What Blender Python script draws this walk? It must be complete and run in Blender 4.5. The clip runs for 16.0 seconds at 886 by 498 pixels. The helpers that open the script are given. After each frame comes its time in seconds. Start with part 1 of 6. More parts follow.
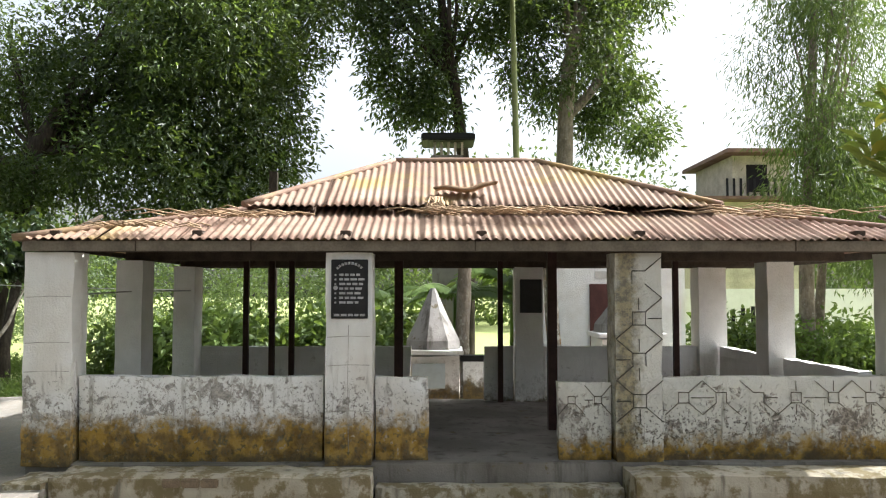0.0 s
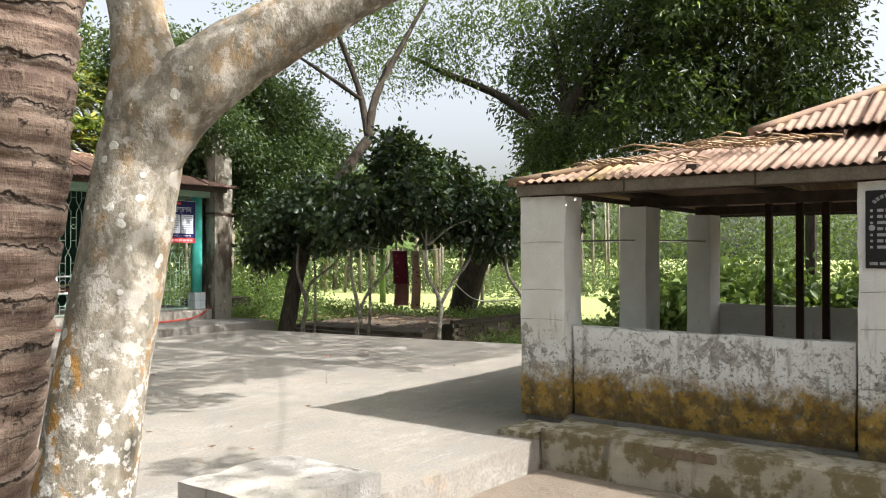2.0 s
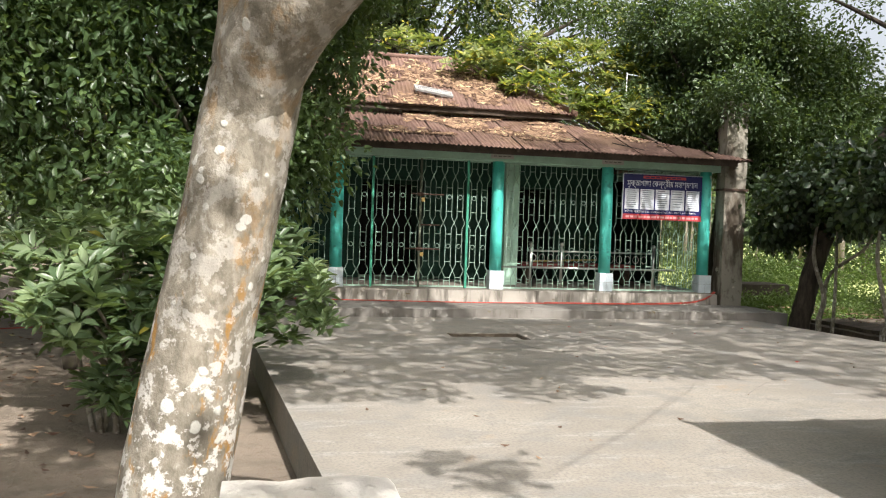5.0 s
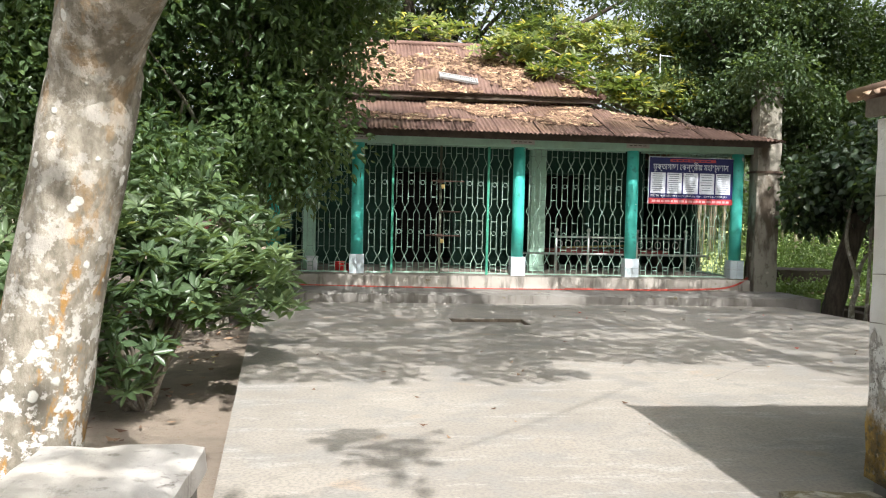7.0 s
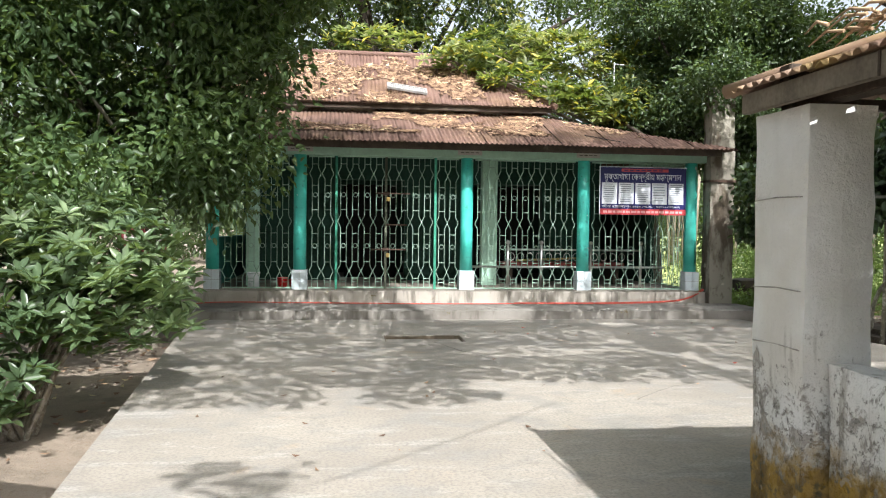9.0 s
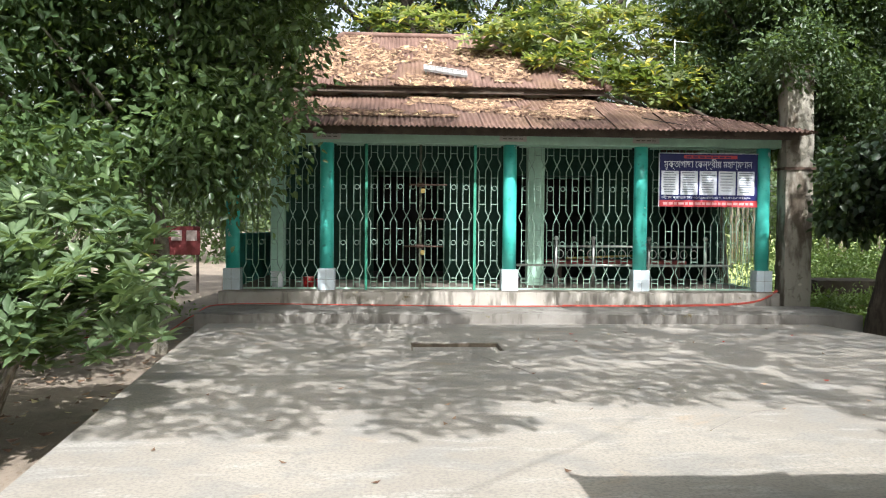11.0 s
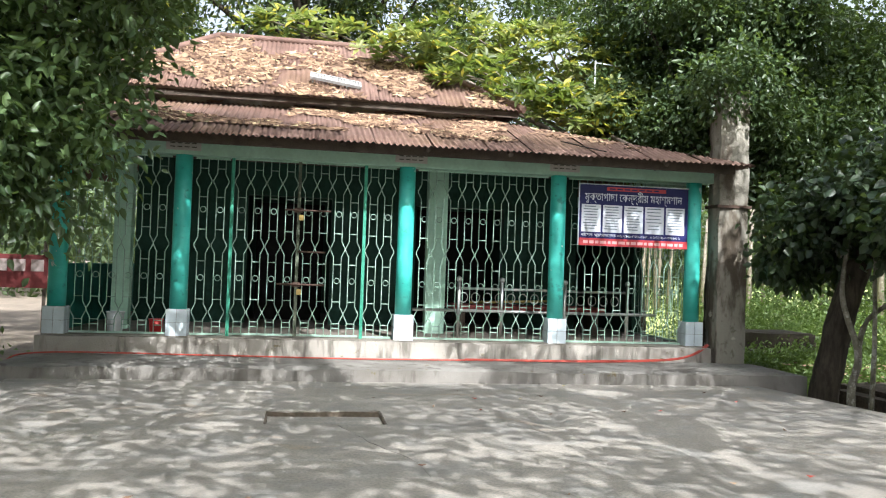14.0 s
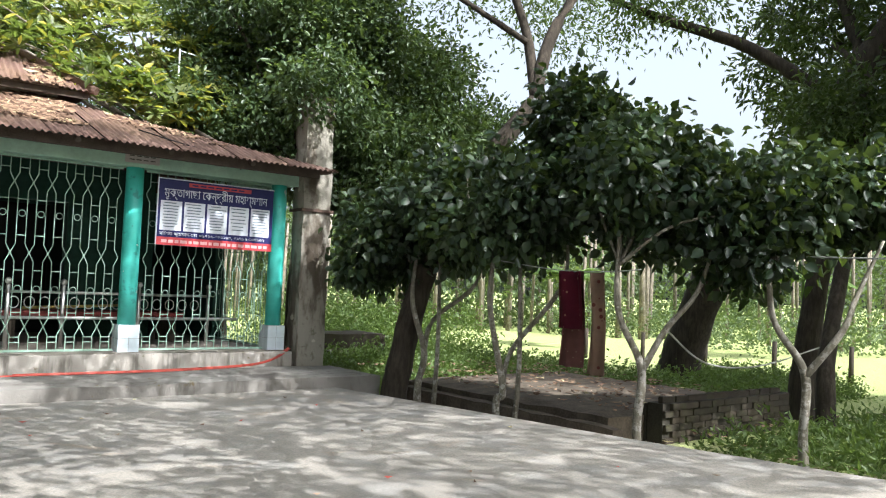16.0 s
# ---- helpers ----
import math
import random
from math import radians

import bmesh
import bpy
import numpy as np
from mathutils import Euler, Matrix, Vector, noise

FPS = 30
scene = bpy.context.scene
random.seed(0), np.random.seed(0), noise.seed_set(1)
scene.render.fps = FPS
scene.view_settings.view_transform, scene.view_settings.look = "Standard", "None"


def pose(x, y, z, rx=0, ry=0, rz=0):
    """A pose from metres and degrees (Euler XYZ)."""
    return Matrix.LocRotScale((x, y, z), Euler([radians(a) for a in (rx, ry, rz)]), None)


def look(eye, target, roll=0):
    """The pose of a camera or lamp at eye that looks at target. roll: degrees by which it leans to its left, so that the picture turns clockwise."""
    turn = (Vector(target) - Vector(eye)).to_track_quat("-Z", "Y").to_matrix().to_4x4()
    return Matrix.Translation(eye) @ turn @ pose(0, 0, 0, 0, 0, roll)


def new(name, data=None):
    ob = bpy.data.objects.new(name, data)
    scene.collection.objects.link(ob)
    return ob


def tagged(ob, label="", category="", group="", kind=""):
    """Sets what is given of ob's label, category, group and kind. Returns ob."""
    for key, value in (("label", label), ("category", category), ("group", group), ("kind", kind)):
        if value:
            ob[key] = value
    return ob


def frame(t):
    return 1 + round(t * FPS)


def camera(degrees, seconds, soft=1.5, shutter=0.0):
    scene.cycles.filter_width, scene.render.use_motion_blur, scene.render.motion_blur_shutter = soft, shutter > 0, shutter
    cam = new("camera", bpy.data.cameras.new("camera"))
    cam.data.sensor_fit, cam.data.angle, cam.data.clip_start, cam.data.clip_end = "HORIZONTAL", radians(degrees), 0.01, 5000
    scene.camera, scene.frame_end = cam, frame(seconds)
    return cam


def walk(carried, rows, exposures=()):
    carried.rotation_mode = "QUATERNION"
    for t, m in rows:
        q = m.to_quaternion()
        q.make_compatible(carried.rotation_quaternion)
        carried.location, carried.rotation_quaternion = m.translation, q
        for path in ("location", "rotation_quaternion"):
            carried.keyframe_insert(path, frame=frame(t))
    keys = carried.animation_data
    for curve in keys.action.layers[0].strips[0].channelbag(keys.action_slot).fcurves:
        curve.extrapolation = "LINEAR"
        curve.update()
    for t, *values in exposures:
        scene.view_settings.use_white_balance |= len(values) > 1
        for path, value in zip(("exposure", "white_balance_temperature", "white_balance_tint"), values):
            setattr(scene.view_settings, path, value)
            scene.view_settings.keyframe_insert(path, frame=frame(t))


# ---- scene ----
# ---- camera and walk ----
cam = camera(57.1, 16.0, soft=1.15)
PATH = [
    (0, (-4.277, -0.056, 1.577), (-2.28, -0.072, 1.686), -0.0),
    (0.5, (-4.076, -0.078, 1.528), (-2.084, -0.005, 1.691), -0.8),
    (1, (-3.85, -0.157, 1.47), (-1.882, 0.176, 1.596), 0.1),
    (1.5, (-3.54, -0.104, 1.493), (-1.686, 0.644, 1.544), 0.2),
    (2, (-3.157, -0.126, 1.437), (-1.555, 1.071, 1.453), 0.1),
    (2.5, (-2.766, -0.099, 1.414), (-1.454, 1.41, 1.408), 0.5),
    (3, (-2.39, 0.01, 1.426), (-1.331, 1.707, 1.421), 0.4),
    (3.5, (-2.003, -0.022, 1.416), (-1.142, 1.783, 1.363), 0.7),
    (4, (-1.596, -0.063, 1.392), (-0.902, 1.811, 1.307), 0.8),
    (4.5, (-1.209, -0.094, 1.421), (-0.666, 1.83, 1.358), 1.5),
    (6.8, (0.154, -0.445, 1.396), (0.352, 1.544, 1.332), 1.1),
    (7, (0.216, -0.399, 1.401), (0.432, 1.587, 1.316), 1.3),
    (7.5, (0.383, -0.334, 1.402), (0.645, 1.648, 1.333), 0.4),
    (8, (0.595, -0.298, 1.398), (0.872, 1.682, 1.361), 0.2),
    (8.5, (0.801, -0.26, 1.408), (1.072, 1.721, 1.377), 0.3),
    (9, (0.954, -0.074, 1.397), (1.201, 1.91, 1.347), 0.7),
    (9.2, (0.965, 0.057, 1.39), (1.192, 2.043, 1.329), 0.6),
    (11.3, (1.438, 1.402, 1.319), (1.532, 3.4, 1.272), 0.9),
    (11.5, (1.503, 1.556, 1.318), (1.581, 3.554, 1.291), 1.3),
    (12, (1.56, 1.849, 1.309), (1.636, 3.847, 1.319), 3.5),
    (12.5, (1.556, 2.199, 1.312), (1.668, 4.196, 1.321), 4.2),
    (13, (1.604, 2.583, 1.296), (1.715, 4.58, 1.304), 3.6),
    (13.5, (1.671, 2.894, 1.281), (1.81, 4.889, 1.3), 1.9),
    (14, (1.758, 3.198, 1.283), (2.098, 5.168, 1.334), 2.0),
    (14.5, (1.863, 3.431, 1.3), (2.456, 5.34, 1.373), 3.7),
    (15, (1.926, 3.564, 1.296), (2.821, 5.351, 1.368), 4.3),
    (15.5, (1.925, 3.627, 1.264), (3.061, 5.272, 1.33), 3.5),
    (16, (1.894, 3.588, 1.291), (3.142, 5.148, 1.386), 2.4),
]
walk(cam, [(t, look(eye, target, roll)) for t, eye, target, roll in PATH],
     [(0, 1.15, 6250, 8.5), (1.5, 1.08, 6400, 9.5), (2.5, 0.92, 6500, 10), (3.6, 0.92, 6500, 10), (4.5, 0.74, 6600, 10.5), (7, 0.94, 6300, 9.5), (9, 0.98, 6250, 9), (12, 1.04, 6100, 8.5), (16, 1.14, 6000, 8.5)])

# ---- light ----
SUN_DIR = Vector((-0.23, 0.92, -1.02))            # the way the sunlight travels
world = bpy.data.worlds.new("world")
scene.world = world
world.use_nodes = True
sky = world.node_tree.nodes.new("ShaderNodeTexSky")
sky.sky_type, sky.sun_disc = "NISHITA", False
sky.sun_elevation, sky.sun_rotation = radians(47), radians(166)
sky.air_density, sky.dust_density, sky.ozone_density = 1.0, 6.0, 0.6
haze = world.node_tree.nodes.new("ShaderNodeHueSaturation")      # a milky, humid sky
haze.inputs["Saturation"].default_value, haze.inputs["Value"].default_value = 0.36, 1.2
world.node_tree.links.new(sky.outputs[0], haze.inputs["Color"])
world.node_tree.links.new(haze.outputs[0], world.node_tree.nodes["Background"].inputs[0])
world.node_tree.nodes["Background"].inputs[1].default_value = 0.14
sun = new("sun", bpy.data.lights.new("sun", "SUN"))
sun.data.energy, sun.data.angle, sun.data.color = 4.5, radians(0.53), (1.0, 0.965, 0.92)
sun.matrix_world = look((0, 0, 30), Vector((0, 0, 30)) + SUN_DIR)
scene.view_settings.exposure = 1.2


# ---- material tools ----
class Mat:
    """A node material with short ways to add nodes; positions are in metres of the world."""

    def __init__(self, name, rough=0.8, metal=0.0, spec=0.3):
        self.m = bpy.data.materials.new(name)
        self.m.use_nodes = True
        self.t = self.m.node_tree
        self.b = self.t.nodes["Principled BSDF"]
        self.b.inputs["Roughness"].default_value = rough
        self.b.inputs["Metallic"].default_value = metal
        self.b.inputs["Specular IOR Level"].default_value = spec
        self.pos = self.t.nodes.new("ShaderNodeNewGeometry").outputs["Position"]

    def put(self, socket, value):
        if isinstance(value, bpy.types.NodeSocket):
            self.t.links.new(value, socket)
        elif isinstance(value, (tuple, list)) and len(value) == 3 and len(socket.default_value) == 4:
            socket.default_value = (*value, 1)
        else:
            socket.default_value = value

    def scaled(self, s, src=None):
        n = self.t.nodes.new("ShaderNodeMapping")
        n.inputs["Scale"].default_value = s
        self.t.links.new(src or self.pos, n.inputs["Vector"])
        return n.outputs[0]

    def noise(self, scale, detail=4.0, rough=0.55, vec=None, dist=0.0):
        n = self.t.nodes.new("ShaderNodeTexNoise")
        self.t.links.new(vec or self.pos, n.inputs["Vector"])
        n.inputs["Scale"].default_value, n.inputs["Detail"].default_value = scale, detail
        n.inputs["Roughness"].default_value, n.inputs["Distortion"].default_value = rough, dist
        return n.outputs["Fac"]

    def cells(self, scale, vec=None, feature="F1", out="Distance"):
        n = self.t.nodes.new("ShaderNodeTexVoronoi")
        n.feature = feature
        self.t.links.new(vec or self.pos, n.inputs["Vector"])
        n.inputs["Scale"].default_value = scale
        return n.outputs[out]

    def ramp(self, fac, lo, hi, a=0.0, b=1.0):
        n = self.t.nodes.new("ShaderNodeMapRange")
        n.interpolation_type = "SMOOTHSTEP"
        self.put(n.inputs["Value"], fac)
        for k, v in zip(("From Min", "From Max", "To Min", "To Max"), (lo, hi, a, b)):
            n.inputs[k].default_value = v
        return n.outputs[0]

    def mix(self, fac, a, b, mode="MIX"):
        n = self.t.nodes.new("ShaderNodeMix")
        n.data_type, n.blend_type = "RGBA", mode
        self.put(n.inputs["Factor"], fac)
        self.put(n.inputs[6], a)
        self.put(n.inputs[7], b)
        return n.outputs[2]

    def math(self, op, a, b=0.0):
        n = self.t.nodes.new("ShaderNodeMath")
        n.operation = op
        self.put(n.inputs[0], a)
        self.put(n.inputs[1], b)
        return n.outputs[0]

    def axis(self, i):
        n = self.t.nodes.new("ShaderNodeSeparateXYZ")
        self.t.links.new(self.pos, n.inputs[0])
        return n.outputs[i]

    def rand(self):
        return self.t.nodes.new("ShaderNodeObjectInfo").outputs["Random"]

    def island(self):
        return self.t.nodes.new("ShaderNodeNewGeometry").outputs["Random Per Island"]

    def done(self, color, bump=None, strength=0.4, dist=0.01, rough=None):
        self.put(self.b.inputs["Base Color"], color)
        if rough is not None:
            self.put(self.b.inputs["Roughness"], rough)
        if bump is not None:
            n = self.t.nodes.new("ShaderNodeBump")
            n.inputs["Strength"].default_value, n.inputs["Distance"].default_value = strength, dist
            self.put(n.inputs["Height"], bump)
            self.t.links.new(n.outputs[0], self.b.inputs["Normal"])
        return self.m


def plain(name, color, rough=0.7, metal=0.0, vary=0.25, scale=6.0, bump=0.0):
    """A simple painted or bare surface with two scales of variation."""
    k = Mat(name, rough, metal)
    f = k.math("ADD", k.math("MULTIPLY", k.noise(scale), 0.6), k.math("MULTIPLY", k.noise(scale * 9, 3), 0.4))
    dark = tuple(c * (1 - vary) for c in color)
    light = tuple(min(1, c * (1 + vary * 0.6)) for c in color)
    return k.done(k.mix(k.ramp(f, 0.3, 0.7), dark, light), f if bump else None, bump)


def slab_concrete():
    k = Mat("paved_concrete", 0.9)
    big, mid, fine = k.noise(0.5, 5), k.noise(2.2, 6, 0.65), k.noise(45, 4)
    c = k.mix(k.ramp(big, 0.35, 0.65), (0.245, 0.222, 0.192), (0.33, 0.298, 0.255))
    c = k.mix(k.ramp(mid, 0.48, 0.62, 0, 0.7), c, (0.235, 0.226, 0.21))
    c = k.mix(k.ramp(k.noise(1.1, 3, 0.5, None, 1.5), 0.62, 0.72, 0, 0.5), c, (0.36, 0.27, 0.19))
    c = k.mix(k.ramp(k.noise(3.2, 7, 0.75, k.scaled((0.45, 1.6, 1))), 0.52, 0.64, 0, 0.55), c, (0.39, 0.37, 0.335))
    c = k.mix(k.ramp(fine, 0.42, 0.66, 0, 0.65), c, (0.19, 0.177, 0.162))
    c = k.mix(k.ramp(k.noise(7, 6, 0.75), 0.53, 0.64, 0, 0.45), c, (0.19, 0.178, 0.16))
    c = k.mix(k.ramp(k.noise(16, 5, 0.7), 0.60, 0.68, 0, 0.5), c, (0.20, 0.185, 0.165))
    return k.done(c, k.math("ADD", fine, k.math("MULTIPLY", mid, 2.0)), 0.45, 0.007)


def old_concrete(name, a, b, moss):
    k = Mat(name, 0.92)
    big, mid, fine = k.noise(1.3, 5), k.noise(6, 6, 0.65), k.noise(60, 3)
    streak = k.noise(3.0, 5, 0.6, k.scaled((2.2, 2.2, 0.35)))
    c = k.mix(k.ramp(big, 0.35, 0.65), a, b)
    c = k.mix(k.ramp(streak, 0.52, 0.68, 0, 0.75), c, (0.10, 0.09, 0.075))
    c = k.mix(k.ramp(mid, 0.62 - 0.16 * moss, 0.70 - 0.12 * moss, 0, 0.8), c, (0.13, 0.10, 0.038))
    return k.done(c, k.math("ADD", fine, k.math("MULTIPLY", mid, 2.5)), 0.5, 0.008)


def whitewash(name, moss, grime, base=(0.78, 0.785, 0.78), run=None):
    """Lime-washed plaster; moss: the height to which ochre moss climbs, grime: how dark the flaked part is."""
    k = Mat(name, 0.93)
    z = k.axis(2)
    blotch, fine, flake = k.noise(3.2, 6, 0.62), k.noise(55, 4), k.noise(13, 7, 0.72, None, 0.6)
    streak = k.noise(5.5, 5, 0.6, k.scaled((2.4, 2.4, 0.3)))
    c = k.mix(k.ramp(blotch, 0.3, 0.7), base, tuple(v * 1.12 for v in base))
    c = k.mix(k.ramp(k.noise(1.1, 4), 0.5, 0.72, 0, 0.35), c, (0.56, 0.50, 0.40))
    wear = k.math("ADD", flake, k.math("MULTIPLY", k.math("SUBTRACT", blotch, 0.5), 0.7))
    hgt = k.ramp(z, moss + 0.2, moss + 0.85, 0.0, 0.21)
    worn = k.ramp(k.math("SUBTRACT", wear, hgt), 0.49, 0.60, 0, grime)
    under = k.mix(k.ramp(k.noise(24, 5, 0.7), 0.38, 0.62), (0.13, 0.115, 0.10), (0.40, 0.36, 0.32))
    c = k.mix(worn, c, under)
    specks = k.ramp(k.math("SUBTRACT", k.noise(34, 6, 0.75), hgt), 0.54, 0.62, 0, grime)
    c = k.mix(specks, c, (0.14, 0.125, 0.11))
    low = k.ramp(z, moss + 0.35, moss + 0.75, 1.0, 0.12) if moss > 0 else 1.0
    c = k.mix(k.math("MULTIPLY", k.ramp(k.noise(2.0, 5, 0.6), 0.52, 0.66, 0, grime * 0.4), low), c, (0.34, 0.33, 0.30))
    c = k.mix(k.math("MULTIPLY", k.ramp(streak, 0.55, 0.7, 0, grime * 0.7), low), c, (0.2, 0.185, 0.15))
    edge = k.math("ADD", z, k.math("MULTIPLY", k.math("SUBTRACT", k.noise(5.5, 6, 0.7), 0.5), 0.58))
    mossf = k.ramp(edge, moss - 0.06, moss + 0.16, 0.94, 0.0)
    mossc = k.mix(k.ramp(k.noise(8, 5), 0.4, 0.6), (0.16, 0.095, 0.014), (0.38, 0.235, 0.034))
    mossc = k.mix(k.ramp(k.noise(22, 5), 0.52, 0.66, 0, 0.8), mossc, (0.07, 0.065, 0.03))
    mossc = k.mix(k.ramp(k.noise(16, 3, 0.5), 0.66, 0.70, 0, 0.8), mossc, (0.42, 0.36, 0.27))
    if run is not None:                           # a dark mossy run of rainwater down the middle, at y = run
        side_d = k.math("ABSOLUTE", k.math("SUBTRACT", k.axis(1), run))
        side_d = k.math("ADD", side_d, k.math("MULTIPLY", k.math("SUBTRACT", k.noise(6, 6, 0.75), 0.5), 0.34))
        c = k.mix(k.ramp(side_d, 0.03, 0.17, 0.8, 0), c, k.mix(k.ramp(k.noise(14, 6, 0.7), 0.4, 0.6), (0.08, 0.066, 0.035), (0.30, 0.25, 0.12)))
    c = k.mix(mossf, c, mossc)
    c = k.mix(k.ramp(edge, 0.08, 0.17, 0.7, 0), c, (0.075, 0.068, 0.05))
    return k.done(c, k.math("ADD", k.math("MULTIPLY", worn, -0.8), k.math("ADD", fine, k.math("ADD", flake, k.math("MULTIPLY", specks, -0.6)))), 0.8, 0.010)


def rusty_tin(name, a, b, moss=0.0):
    k = Mat(name, 0.75, 0.15)
    n1, n2, n3 = k.noise(1.6, 5, 0.6), k.noise(9, 5, 0.6), k.noise(70, 3)
    c = k.mix(k.ramp(n1, 0.35, 0.65), a, b)
    c = k.mix(k.ramp(n2, 0.55, 0.7, 0, 0.6), c, tuple(v * 0.55 for v in a))
    c = k.mix(k.ramp(k.noise(0.75, 4), 0.5, 0.62, 0, moss), c, (0.40, 0.29, 0.08))
    c = k.mix(k.ramp(n3, 0.6, 0.75, 0, 0.4), c, (0.42, 0.34, 0.28))
    c = k.mix(k.math("MULTIPLY", k.rand(), 0.35), c, tuple(v * 0.65 for v in b))
    return k.done(c, n3, 0.2, 0.003)


def bark(name, a, b, lichen=0.0, stretch=(1.0, 1.0, 0.25), scale=14, ochre=0.0):
    k = Mat(name, 0.95)
    ridges = k.noise(scale, 6, 0.65, k.scaled(stretch))
    c = k.mix(k.ramp(ridges, 0.35, 0.65), a, b)
    c = k.mix(k.ramp(k.noise(2.5, 4), 0.4, 0.65, 0, 0.5), c, tuple(v * 0.6 for v in a))
    h = ridges
    if ochre:
        low = k.ramp(k.axis(2), 0.9, 1.5, 1.0, 0.35)
        oc = k.ramp(k.noise(5.5, 5, 0.65, k.scaled((1, 1, 0.5))), 0.52, 0.6, 0, ochre)
        c = k.mix(k.math("MULTIPLY", oc, low), c, (0.33, 0.17, 0.035))
    if lichen:
        warp = k.noise(7, 4)
        spots = k.ramp(k.math("ADD", k.cells(8.5), k.math("MULTIPLY", warp, 0.85)), 0.56, 0.62, lichen, 0)
        fl = k.math("MULTIPLY", k.ramp(k.noise(11, 6, 0.7), 0.51, 0.57, 0, lichen), k.ramp(k.axis(2), 0.5, 1.3, 1.0, 0.35))
        c = k.mix(spots, c, (0.56, 0.55, 0.50))
        c = k.mix(fl, c, (0.60, 0.575, 0.53))
        h = k.math("ADD", ridges, k.math("MULTIPLY", spots, 0.3))
    return k.done(c, k.math("ADD", h, k.math("MULTIPLY", k.noise(60, 4), 0.4)), 0.8, 0.012)


def leaf(name, dark, light, gloss=0.45, trans=0.35, yellow=0.0):
    k = Mat(name, gloss, 0, 0.45)
    r = k.island()
    c = k.mix(r, dark, light)
    c = k.mix(k.ramp(k.noise(0.7, 2), 0.35, 0.65), tuple(v * 0.75 for v in dark), c)
    if yellow:
        c = k.mix(k.ramp(r, 1 - yellow, 1 - yellow + 0.01), c, (0.42, 0.36, 0.05))
    k.put(k.b.inputs["Base Color"], c)
    tr = k.t.nodes.new("ShaderNodeBsdfTranslucent")
    k.put(tr.inputs["Color"], k.mix(0.5, c, (0.30, 0.42, 0.05)))
    mx = k.t.nodes.new("ShaderNodeMixShader")
    mx.inputs[0].default_value = trans
    k.t.links.new(k.b.outputs[0], mx.inputs[1])
    k.t.links.new(tr.outputs[0], mx.inputs[2])
    k.t.links.new(mx.outputs[0], k.t.nodes["Material Output"].inputs["Surface"])
    return k.m


def earth(name, base, green, litter):
    """Bare soil, with grass-coloured cover east of the paving."""
    k = Mat(name, 0.97)
    n1, n2, n3 = k.noise(0.6, 5), k.noise(4, 6, 0.65), k.noise(35, 5, 0.7)
    c = k.mix(k.ramp(n1, 0.35, 0.65), tuple(v * 0.8 for v in base), base)
    c = k.mix(k.ramp(n2, 0.45, 0.7, 0, 0.6), c, tuple(v * 0.55 for v in base))
    c = k.mix(k.ramp(n3, 0.56, 0.66, 0, 0.5), c, litter)
    east = k.ramp(k.math("ADD", k.axis(0), k.math("MULTIPLY", n2, 3.0)), 9.6, 12.0)
    far = k.math("MULTIPLY", k.ramp(k.math("ADD", k.axis(1), k.math("MULTIPLY", n2, 5.0)), 24.0, 34.0), k.ramp(k.axis(0), 2.0, 8.0))
    g = k.mix(k.ramp(n3, 0.4, 0.65), tuple(v * 0.6 for v in green), green)
    c = k.mix(k.math("MAXIMUM", east, far), c, g)
    return k.done(c, k.math("ADD", k.math("MULTIPLY", n2, 3), n3), 0.7, 0.02)


def mosaic_green():
    return plain("pale_green_paint", (0.45, 0.68, 0.55), 0.6, 0, 0.14, 3.0)


def teal_paint():
    k = Mat("teal_paint", 0.42, 0, 0.5)
    n, fine = k.noise(3, 5), k.noise(40, 3)
    c = k.mix(k.ramp(n, 0.35, 0.65), (0.05, 0.44, 0.37), (0.09, 0.56, 0.48))
    c = k.mix(k.ramp(k.noise(7, 3, 0.5, None, 0.5), 0.70, 0.715), c, (0.62, 0.66, 0.64))
    c = k.mix(k.ramp(k.noise(9, 5), 0.6, 0.72, 0, 0.5), c, (0.03, 0.12, 0.10))
    return k.done(c, fine, 0.15, 0.003)


CONC = slab_concrete()
PLINTHM = old_concrete("plinth_cement", (0.30, 0.275, 0.24), (0.40, 0.37, 0.33), 0.0)
OLDC = old_concrete("weathered_concrete", (0.16, 0.147, 0.13), (0.24, 0.225, 0.205), 0.0)
MOSSC = old_concrete("mossy_concrete", (0.27, 0.245, 0.185), (0.41, 0.38, 0.31), 1.0)
WASH = whitewash("mossy_whitewash", 0.40, 0.75)
WASH_B = whitewash("grey_stained_whitewash", 0.22, 0.95, (0.62, 0.62, 0.58))
WASH_RUN = whitewash("rain_stained_whitewash", 0.2, 0.95, (0.62, 0.62, 0.58), -1.73)
WASH_CLEAN = whitewash("limewash", 0.05, 0.30, (0.76, 0.76, 0.75))
TIN_P = rusty_tin("rusty_roof_tin", (0.235, 0.145, 0.108), (0.325, 0.235, 0.18), 0.65)
TIN_H = rusty_tin("brown_roof_tin", (0.125, 0.072, 0.056), (0.195, 0.122, 0.097), 0.08)
TEAL, PALE = teal_paint(), mosaic_green()
GRILLE = plain("grille_paint", (0.33, 0.48, 0.39), 0.5, 0.1, 0.35, 8)
TILE = plain("white_glazed_tile", (0.60, 0.68, 0.72), 0.2, 0, 0.1, 10)
GROUT = plain("tile_grout", (0.30, 0.32, 0.32), 0.9)
WOOD = plain("old_timber", (0.075, 0.058, 0.045), 0.85, 0, 0.4, 7, 0.3)
WOODG = plain("grey_weathered_timber", (0.19, 0.165, 0.13), 0.9, 0, 0.35, 5, 0.3)
